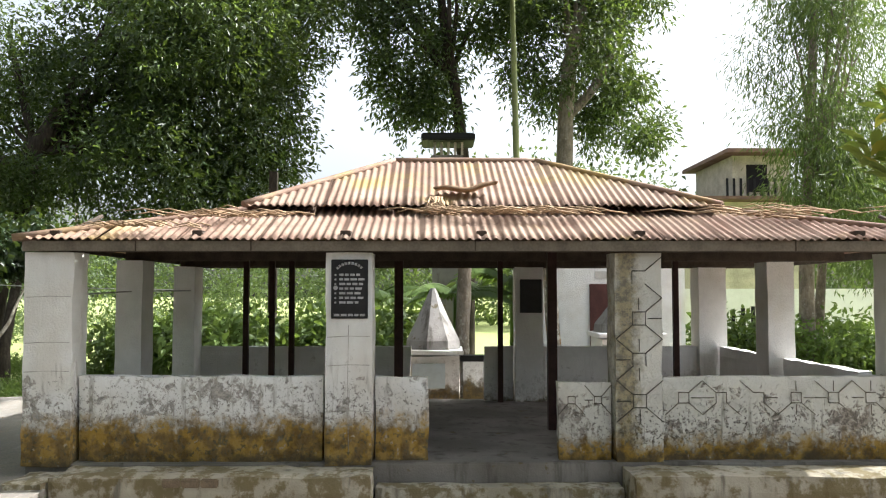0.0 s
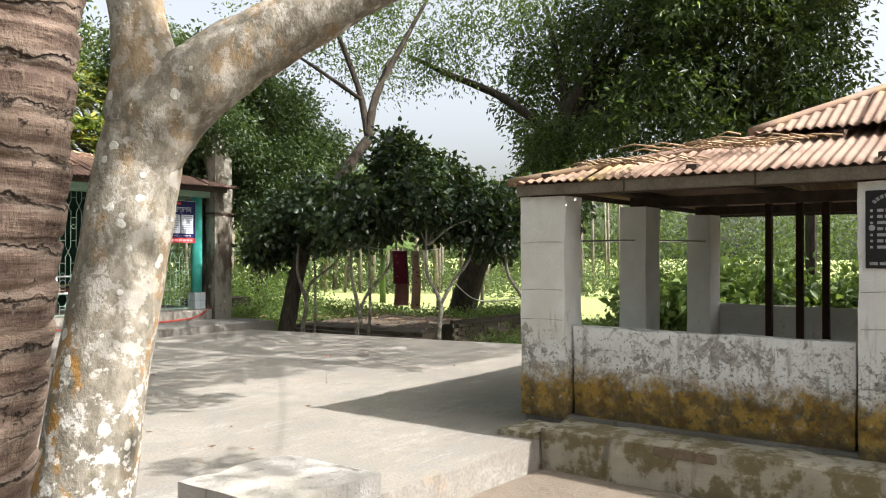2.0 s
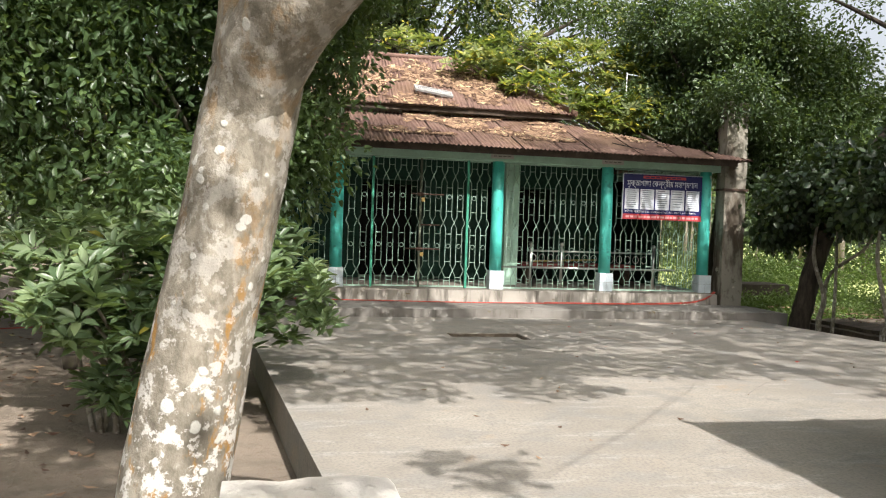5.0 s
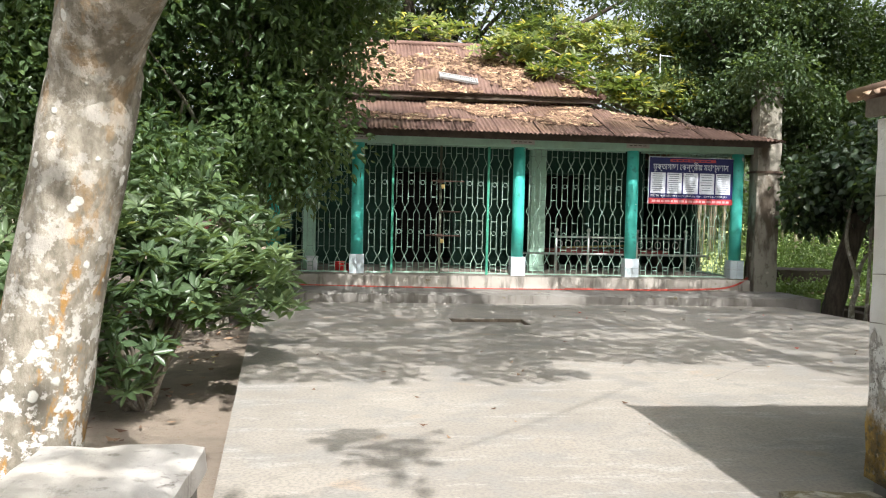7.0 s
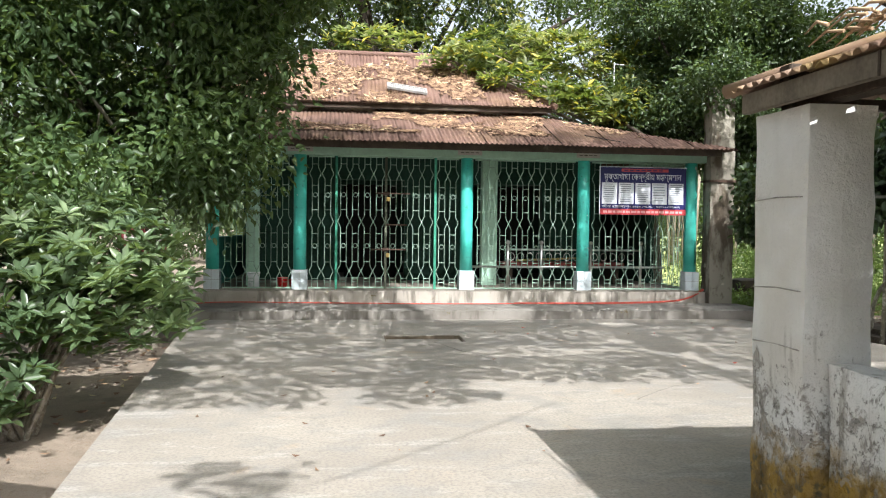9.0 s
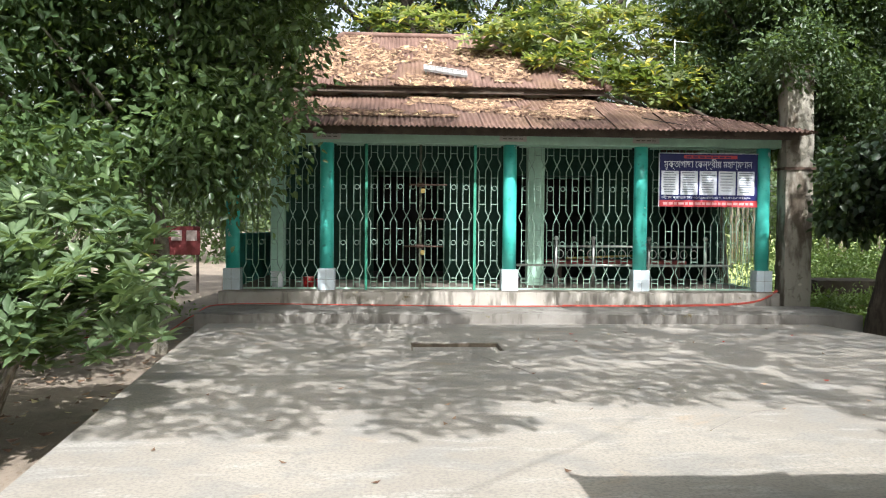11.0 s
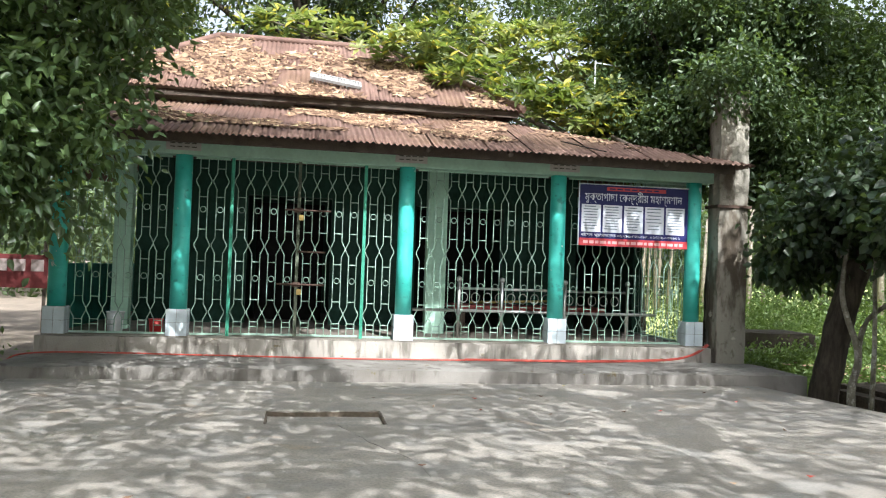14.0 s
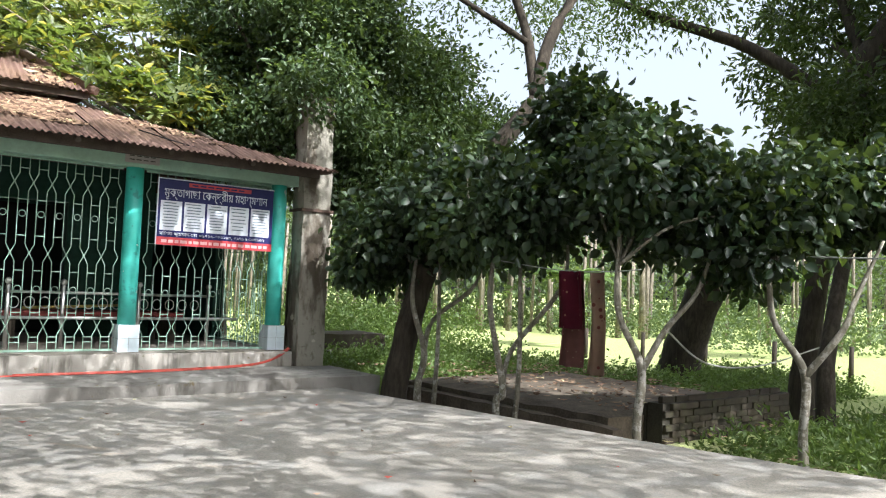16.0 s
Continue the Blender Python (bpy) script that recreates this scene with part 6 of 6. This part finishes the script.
crown(t10, B10, 220, 18, 0.2, 0.12, 0.05, LEAF_M, 104)
B10b = [(14.4, 20.4, 4.2, 1.9, 1.7, 1.6), (15.6, 18.6, 3.4, 1.6, 1.6, 1.2)]
t10b = tree("far_mango_tree", "mango tree at the field's edge", [(14.08, 20.2, -0.45), (14.2, 20.1, 1.4), (14.4, 20.2, 3.2)], [0.3, 0.25, 0.16], boughs((14.2, 20.1, 2.4), B10b, 0.07, 16), BARK_D)
crown(t10b, B10b, 420, 20, 0.22, 0.16, 0.07, LEAF_M, 105)

# tall trees behind the pavilion
B11 = [(18, 0.6, 8.0, 1.6, 1.5, 1.6), (18.5, -1.4, 10.5, 2.2, 1.9, 2.0), (18, 1.8, 11.0, 1.8, 1.8, 2.2), (17.5, -3.6, 8.2, 1.8, 1.7, 2.2), (18.5, -5.0, 10.8, 1.6, 1.6, 2.0), (18, -2.8, 12.5, 2.6, 2.4, 1.6), (17.5, 0.2, 6.2, 0.9, 0.9, 0.6), (17.8, -5.2, 6.4, 1.3, 1.2, 1.2)]
t11 = tree("tall_tree", "tall slender tree behind the pavilion", [(17.6, -0.9, -0.4), (17.6, -0.9, 3.0), (17.5, -0.7, 6.0), (17.8, -0.2, 9.5), (18.0, 0.2, 13.0)], [0.2, 0.18, 0.16, 0.12, 0.06], boughs((17.7, -0.4, 7.5), B11[:3], 0.08, 17, 3), BARK_D)
crown(t11, B11[:3] + [B11[6]], 950, 30, 0.2, 0.18, 0.066, LEAF_M, 111, gaps=0.2, droop=0.4)
t12 = tree("tall_tree", "tall pale-barked tree behind the pavilion", [(17.0, -3.3, -0.4), (17.0, -3.4, 4.0), (17.2, -3.6, 7.5), (17.6, -4.2, 10.0), (18.0, -4.8, 13.5)], [0.26, 0.23, 0.2, 0.16, 0.08], [([(17.1, -3.5, 6.2), (17.4, -4.6, 7.6), (17.9, -5.4, 10.0)], [0.13, 0.11, 0.06])] + boughs((17.3, -3.8, 8.0), B11[3:6], 0.08, 18, 3), BARK_G)
crown(t12, B11[3:6] + [B11[7]], 1150, 30, 0.2, 0.18, 0.062, LEAF_M, 112, gaps=0.2, droop=0.5)
# outer leaves in a brighter green, so the sunlit side is coloured in
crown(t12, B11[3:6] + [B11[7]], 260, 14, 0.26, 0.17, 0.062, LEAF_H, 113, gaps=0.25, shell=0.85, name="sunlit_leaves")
B13 = [(11.5, -7.6, 6.0, 1.4, 1.3, 2.4), (12.5, -9.0, 5.0, 1.8, 1.6, 2.8), (10.8, -7.4, 3.6, 1.0, 0.9, 1.1), (12.0, -8.0, 9.0, 1.8, 1.5, 2.2), (11.0, -8.6, 3.0, 1.2, 1.2, 1.2)]
t13 = tree("weeping_tree", "tall tree with slender drooping leaves", [(11.6, -7.3, -0.4), (11.6, -7.3, 2.0), (11.7, -7.5, 5.0), (11.8, -7.8, 9.5)], [0.16, 0.14, 0.1, 0.05], boughs((11.7, -7.5, 4.0), B13, 0.05, 19, 3) + [([(11.9, -7.6, -0.4), (11.9, -7.8, 2.5), (12.3, -8.6, 5.0)], [0.1, 0.09, 0.05])], BARK_G)
crown(t13, B13, 2100, 20, 0.24, 0.15, 0.024, LEAF_E, 131, droop=1.3, gaps=0.1)

# bamboo mast
tagged(part("bamboo_mast", tube(bmesh.new(), [(15.4, -2.1 - 0.0 + 0.02 * z, z) for z in np.linspace(-0.3, 14, 60)], [0.10 - 0.003 * k / 3 + 0.006 * (k % 4 == 0) for k in range(60)], 10), BAMBOOG), "tall green bamboo mast behind the pavilion", "bamboo mast")


# hedge and undergrowth
def undergrowth(name, blobs, clumps, per, spread, l, w, material, seed, label, category="undergrowth", **kw):
    ob = crown(None, blobs, clumps, per, spread, l, w, material, seed, name=name, **kw)
    return tagged(ob, label, category, kind="stuff")


undergrowth("hedge", [(10.5 + 0.6 * math.sin(k), 0.8 + k * 0.85, 0.35, 0.9, 0.8, 0.85 + 0.2 * math.sin(k * 2.1)) for k in range(6)], 1100, 16, 0.14, 0.17, 0.09, LEAF_H, 141, "bright green leafy undergrowth behind the pavilion", shell=0.3)
undergrowth("hedge", [(11.5, -5.4 - k * 0.8, 0.4, 1.0, 0.8, 0.7) for k in range(8)], 900, 16, 0.14, 0.13, 0.07, LEAF_H, 142, "green hedge beyond the pavilion", shell=0.3)
undergrowth("weeds", [(9.7 + 1.5 * (k % 3), 13.2 + 0.9 * (k // 3), -0.28, 1.0, 0.8, 0.35) for k in range(15)], 2600, 22, 0.1, 0.075, 0.04, LEAF_H, 143, "low bright green weeds on the ground", shell=0.1, up=1.0)
undergrowth("weeds", [(12.6 + 1.2 * (k % 4), 10.6 + 0.9 * (k // 4), -0.3, 0.9, 0.7, 0.3) for k in range(12)], 1700, 22, 0.1, 0.075, 0.04, LEAF_H, 144, "low green weeds on the ground", shell=0.1, up=1.0)
undergrowth("weeds", [(9.6 + 1.0 * (k % 5), 3.8 + 1.0 * (k // 5), -0.27, 0.8, 0.7, 0.16) for k in range(25)], 2600, 18, 0.1, 0.09, 0.03, LEAF_H, 145, "rough grass and weeds on the ground", shell=0.1, up=0.6)
undergrowth("bushes", [(11.6 + 1.5 * (k % 3), 19.0 + 1.9 * (k // 3), 0.1, 1.2, 1.1, 0.75) for k in range(9)], 700, 24, 0.2, 0.10, 0.05, LEAF_H, 146, "pale green bushes at the edge of the field", shell=0.4)
undergrowth("bushes", [(26.0 + 3.5 * (k % 4), 32 - 1.8 * k, 0.1, 2.2, 2.2, 0.8) for k in range(14)], 900, 24, 0.3, 0.15, 0.08, LEAF_F, 147, "far bushes along the field", shell=0.4)
undergrowth("weeds", [(-3.0 - 1.8 * (k % 4), 14.0 + 2.0 * (k // 4), -0.3, 0.7, 0.7, 0.3) for k in range(8)], 220, 12, 0.14, 0.16, 0.07, LEAF_H, 148, "scattered green weeds on bare earth", shell=0.1, up=1.0)

# far woods all round
rngw = random.Random(77)
far = []
for k in range(64):
    a = -0.55 + 3.9 * k / 63
    r = 46 + rngw.uniform(-7, 12)
    if 0.15 < a < 0.75:
        r += 14
    far.append((r * math.cos(a), r * math.sin(a), rngw.uniform(2.5, 4.0), rngw.uniform(4, 6), rngw.uniform(4, 6), rngw.uniform(3.0, 5.5)))
undergrowth("far_woods", far, 6500, 36, 0.75, 0.32, 0.17, LEAF_F, 151, "hazy line of far woods beyond the field", "woods", shell=0.45)
undergrowth("south_woods", [(-40 + 12 * k, -38 - 4 * math.sin(k), 4.5, 7, 5, 5) for k in range(8)], 900, 16, 0.9, 0.7, 0.35, LEAF_F, 152, "woods behind the path", "woods", shell=0.45)
undergrowth("west_woods", [(-20 - 2 * math.sin(k * 2.0), -10 + 5 * k, 3.5, 3.5, 3.2, 4.0) for k in range(9)], 1500, 18, 0.5, 0.35, 0.18, LEAF_F, 153, "woods west of the yard", "woods", shell=0.45)
bm = bmesh.new()
for k in range(90):
    a, r = rngw.uniform(0.45, 1.35), rngw.uniform(34, 48)
    x, y = r * math.cos(a), r * math.sin(a)
    tube(bm, [(x, y, -0.4), (x + rngw.uniform(-.3, .3), y, rngw.uniform(4, 6))], [rngw.uniform(0.07, 0.16), 0.05], 5)
tagged(part("far_trunks", bm, BARK_G), "pale plantation trunks beyond the field", "woods", kind="stuff")

# banana plants behind the pavilion
for i, (x, y, h) in enumerate([(13.0, -0.5, 1.6), (13.6, 1.4, 1.5), (14.0, -1.8, 1.9), (20, 20, 1.8), (24, 15, 2.0)]):
    ban = thing("banana_plant", (x, y, -0.35), "banana plant with long arching leaves", "banana plant", "banana plants")
    part("stem", tube(bmesh.new(), [(x, y, -0.4), (x, y, h)], [0.12, 0.08], 10), LEAF_H, ban)
    for k in range(8):
        frond(ban, (x, y, h - 0.1), k * 2.4 + i, 1.5, k + i * 10, LEAF_H, 0.85 - 0.1 * (k % 4), 0.42, 0.1, "leaf")


# ---- things beyond the terrace ----
def brick_bed():
    """The brick-walled planting bed east of the terrace."""
    bed_w = thing("brick_bed", (9.4, 9.05, -0.35), "low mossy brick wall round a soil bed", "brick wall")
    part("soil", worn_box(8.75, 12.1, 9.25, 13.0, -0.4, 0.0, 0.25, 0.03, 0.03, 71), SOIL, bed_w, "dark soil with dry leaves")
    core = part("wall_core", boxes((9.42, 12.1, 9.04, 9.24, -0.4, 0.12), (9.42, 9.6, 9.26, 9.3, -0.4, 0.1)), MORTAR, bed_w)
    me = mesh_of("brick", boxes((-0.122, 0.122, -0.03, 0.03, -0.0355, 0.0355), bevel=0.004), BRICKM)
    rng = random.Random(3)
    for r in range(6):
        for k in range(11):
            x = 9.55 + k * 0.25 + (0.125 if r % 2 else 0)
            if x > 12.0 or rng.random() < 0.05:
                continue
            shared("brick", me, bed_w, pose(x, 9.03 + rng.uniform(-0.008, 0.008), -0.29 + r * 0.075, rng.uniform(-2, 2), rng.uniform(-1.2, 1.2), rng.uniform(-1.5, 1.5)))
    for k in range(10):
        shared("brick", me, bed_w, pose(9.6 + k * 0.25, 9.12, 0.15, rng.uniform(-3, 3), rng.uniform(-3, 3), rng.uniform(-4, 4)))
    part("edge_wall", worn_box(8.55, 8.74, 9.0, 13.0, -0.45, -0.06, 0.2, 0.015, 0.03, 72), SOIL, bed_w)
    return bed_w


brick_bed()
tank = thing("brick_tank", (10.5, 17.6, -0.35), "low dark brick water tank with a tap", "tank")
part("body", worn_box(9.9, 11.5, 17.3, 18.3, -0.4, 0.32, 0.2, 0.015, 0.03, 73), BRICKM, tank)
part("tap", tube(bmesh.new(), [(10.1, 17.3, -0.0), (10.1, 17.18, 0.0), (10.1, 17.16, -0.06)], [0.015, 0.015, 0.012], 8), STEEL, tank)


def hanging_cloth(name, x, y, w, top, drop, material, label, lower=None):
    """A cloth hung over the line, with soft folds."""
    c = thing(name, (x, y, top), label, "cloth")
    def sheet(z0, z1, off):
        bm = bmesh.new()
        rows = []
        for i in range(13):
            f = i / 12
            row = []
            for j in range(11):
                z = z1 + (z0 - z1) * j / 10
                row.append(bm.verts.new((x + 0.045 * math.sin(f * 9 + z * 1.5) * (1 - 0.3 * j / 10) + off, y - w * f + 0.015 * math.sin(z * 5), z)))
            rows.append(row)
        for p, q in zip(rows, rows[1:]):
            for j in range(10):
                bm.faces.new((p[j], q[j], q[j + 1], p[j + 1])).smooth = True
        bmesh.ops.solidify(bm, geom=bm.faces[:], thickness=0.006)
        return bm
    if lower:
        part("front_fold", sheet(top - drop * 0.6, top, -0.02), material, c)
        part("back_fold", sheet(top - drop, top, 0.03), lower, c)
    else:
        part("front_fold", sheet(top - drop, top, 0.0), material, c)
    return c


hanging_cloth("hanging_cloth", 8.3, 9.60, 0.38, 1.52, 1.0, CLOTHR, "dark red dotted cloth hanging on a line", CLOTHB)
hanging_cloth("hanging_cloth", 8.32, 9.19, 0.25, 1.51, 1.04, CLOTHP, "beige patterned cloth hanging on a line")


def rope(name, pts, r, material, label, category="rope"):
    p, q = smooth_path(pts, [r] * len(pts), 8)
    return tagged(part(name, tube(bmesh.new(), p, q, 5), material), label, category)


rope("clothes_line", [(8.1, 10.3, 1.62), (8.3, 9.6, 1.53), (8.32, 9.0, 1.52), (8.4, 8.6, 1.55)], 0.006, ROPE, "thin clothes line between stems", "clothes line")
rope("blue_rope", [(8.6, 8.4, 0.95), (9.4, 8.5, 0.62), (10.6, 8.6, 0.55), (12.4, 8.8, 0.72)], 0.010, ROPE, "slack grey rope tied between trunks")
rope("white_line", [(9.3, 7.4, 1.72), (8.8, 5.5, 1.66), (7.2, 3.4, 1.62), (4.8, 3.3, 1.60), (3.2, 3.3, 1.56)], 0.008, ROPE, "pale washing line tied to the pavilion", "clothes line")
rope("overhead_wire", [(14.0, 10.5, 8.6), (8.0, 5.6, 6.3), (2.0, 0.0, 4.9), (-6.0, -6.5, 5.0)], 0.006, ROPE, "thin overhead electric wire above the trees", "wire")
for k in range(9):
    y = 17.5 - 1.5 * k
    x = 17.8 + 0.35 * k
    tagged(part("fence_post", tube(bmesh.new(), [(x, y, -0.45), (x + 0.02, y, 0.42)], [0.06, 0.05], 7, 0.15, 6), BARK_D), "short dark wooden fence post in the field", "fence post", "field fence")

# shrines behind the pavilion
def shrine(x, y, half, base_h, apex, label, panel=True):
    s = thing("shrine", (x, y, 0.0), label, "shrine", "shrines")
    part("base", worn_box(x - half, x + half, y - half, y + half, -0.4, base_h, 0.2, 0.008, 0.015, 81), WASH_CLEAN, s)
    if panel:
        part("white_panel", boxes((x - half - 0.012, x - half + 0.01, y - half * 0.45, y + half * 0.75, 0.12, base_h - 0.12)), TILE, s, "blue-white painted panel")
    part("cornice", worn_box(x - half - 0.06, x + half + 0.06, y - half - 0.06, y + half + 0.06, base_h, base_h + 0.09, 0.2, 0.006, 0.015, 82), WASH_CLEAN, s)
    bm = bmesh.new()
    tube(bm, [(x, y, base_h + 0.09), (x, y, base_h + 0.22), (x, y, (base_h + apex) / 2 + 0.1), (x, y, apex)], [half * 1.05, half * 1.02, half * 0.55, 0.04], 8)
    for f in bm.faces:
        f.smooth = False
    part("spire", bm, SPIRE, s, "black-stained pyramid spire")
    return s


shrine(8.75, 0.0, 0.42, 0.62, 1.66, "small whitewashed shrine with a stained pyramid spire")
shrine(9.3, -3.2, 0.5, 0.85, 1.7, "grey stained shrine spire beyond the wall", False)
back = thing("white_building", (11.0, -3.4, -0.3), "white plastered building with a dark red door", "building")
part("wall", boxes((10.6, 10.8, -4.6, -1.9, -0.4, 2.6)), WASH_CLEAN, back)
part("wall", boxes((10.81, 14, -4.6, -4.4, -0.4, 2.6)), WASH_CLEAN, back)
part("wall", boxes((10.81, 14, -2.1, -1.9, -0.4, 2.6)), WASH_CLEAN, back)
part("roof", boxes((10.4, 14.2, -4.8, -1.7, 2.605, 2.75)), OLDC, back)
part("door", boxes((10.57, 10.598, -3.5, -2.85, -0.2, 1.75), bevel=0.005), DOORRED, back, "dark red door")
part("notice", boxes((10.585, 10.597, -3.25, -2.95, 1.85, 1.98)), PLATE, back)
tr = tree("grey_tree", "mottled grey tree trunk by the white building", [(9.6, -2.1, -0.4), (9.6, -2.05, 0.8), (9.65, -2.0, 1.7), (9.6, -1.95, 3.5)], [0.14, 0.12, 0.12, 0.09], [], BARK_L)
tr = tree("grey_tree", "dark mottled trunk behind the shrine", [(9.9, -0.45, -0.4), (9.9, -0.5, 0.8), (9.95, -0.55, 2.0), (10.0, -0.5, 3.4)], [0.15, 0.13, 0.12, 0.1], [], BARK_G)
low = thing("low_wall", (9.8, -0.9, -0.3), "low grey wall with a dark coping", "wall")
part("wall", boxes((9.3, 9.5, -1.4, -0.5, -0.4, 0.45)), WASH_CLEAN, low)
part("coping", boxes((9.25, 9.55, -1.45, -0.45, 0.452, 0.55), bevel=0.01), BLACK, low)
gate = thing("iron_gate", (12.0, -6.2, -0.3), "black iron picket gate among leaves", "gate")
for k in range(4):
    part("picket", boxes((11.98, 12.02, -6.62 + k * 0.2, -6.55 + k * 0.2, -0.3, 1.35 - 0.03 * k)), BLACK, gate)
for z in (0.05, 0.62):
    part("rail", boxes((12.022, 12.05, -6.7, -5.9, z, z + 0.06)), BLACK, gate)
far_wall = thing("far_wall", (20, -12, -0.3), "pale blue-white boundary wall", "wall")
part("wall", boxes((17, 17.2, -16, -6.5, -0.4, 1.7)), WASH_CLEAN, far_wall)

# house and tower beyond
house = thing("house", (32, -12, -0.3), "two-storey cream house with a tin veranda roof", "house")
part("wall", boxes((30, 36, -15.5, -9.9, -0.4, 5.45)), CLERE, house)
part("wall", boxes((31, 36, -15.5, -13.0, 5.63, 7.6)), CLERE, house)
part("roof", prism([(29.2, -16), (36.6, -16), (36.6, -9.3), (29.2, -9.3)], 5.47, 5.62), TIN_H, house)
part("roof", prism([(30.2, -16), (36.6, -16), (36.6, -12.5), (30.2, -12.5)], 7.62, 7.8), TIN_H, house)
# window openings are near-black boxes, the dark inside painted on
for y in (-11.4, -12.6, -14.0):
    part("window", boxes((29.96, 29.99, y - 0.4, y + 0.4, 3.4, 4.6)), INTERIORSHADE, house)
for k in range(9):
    part("baluster", boxes((30.95, 30.99, -15.2 + k * 0.3, -15.1 + k * 0.3, 5.62, 6.6)), BLACK, house)
part("window", boxes((30.96, 30.99, -14.5, -13.6, 6.0, 7.2)), INTERIORSHADE, house)
tower = thing("chimney_tower", (16, -0.3, -0.3), "dark roofed chimney top with narrow openings", "chimney")
part("shaft", boxes((15.7, 16.3, -0.72, 0.05, -0.4, 5.0)), OLDC, tower)
for k in range(5):
    part("pier", boxes((15.72, 15.8, -0.72 + k * 0.17, -0.66 + k * 0.17, 5.0, 5.32)), CLERE, tower)
part("cap", boxes((15.4, 16.6, -1.0, 0.32, 5.322, 5.5), bevel=0.03), BLACK, tower)
post_w = thing("chimney_post", (11.5, 3.0, -0.3), "stub of a dark post above the roof", "post")
part("post", boxes((11.5, 11.65, 3.05, 3.2, -0.3, 3.95)), BARK_D, post_w)

# west yard
banner = thing("red_banner", (-6.2, 21.5, 0.0), "red and white banner on the far fence", "banner")
part("sheet", boxes((-4.7, -3.5, 21.5, 21.52, 0.6, 1.3)), BANNERRED, banner)
bm = bmesh.new()
for k in range(3):
    box(bm, -4.55 + k * 0.36, -4.3 + k * 0.36, 21.493, 21.499, 0.95, 1.2)
tagged(part("lettering", bm, BANNERINK, banner), kind="stuff")
for x in (-4.65, -3.6):
    part("stake", boxes((x, x + 0.06, 21.53, 21.59, -0.4, 1.6)), WOOD, banner)
shed = thing("white_shed", (-12, 16, -0.3), "low white shed with a tin roof", "shed")
part("wall", boxes((-14, -9.5, 15.5, 18, -0.4, 1.3)), WASH_CLEAN, shed)
part("roof", prism([(-14.4, 15.1), (-9.1, 15.1), (-9.1, 18.4), (-14.4, 18.4)], 1.302, 1.42), TIN_H, shed)
pot = thing("flower_pot", (-3.0, 9.6, -0.33), "small clay pot on bare earth", "pot")
part("pot", tube(bmesh.new(), [(-3.0, 9.6, -0.34), (-3.0, 9.6, -0.16)], [0.07, 0.1], 14), BRICKM, pot)
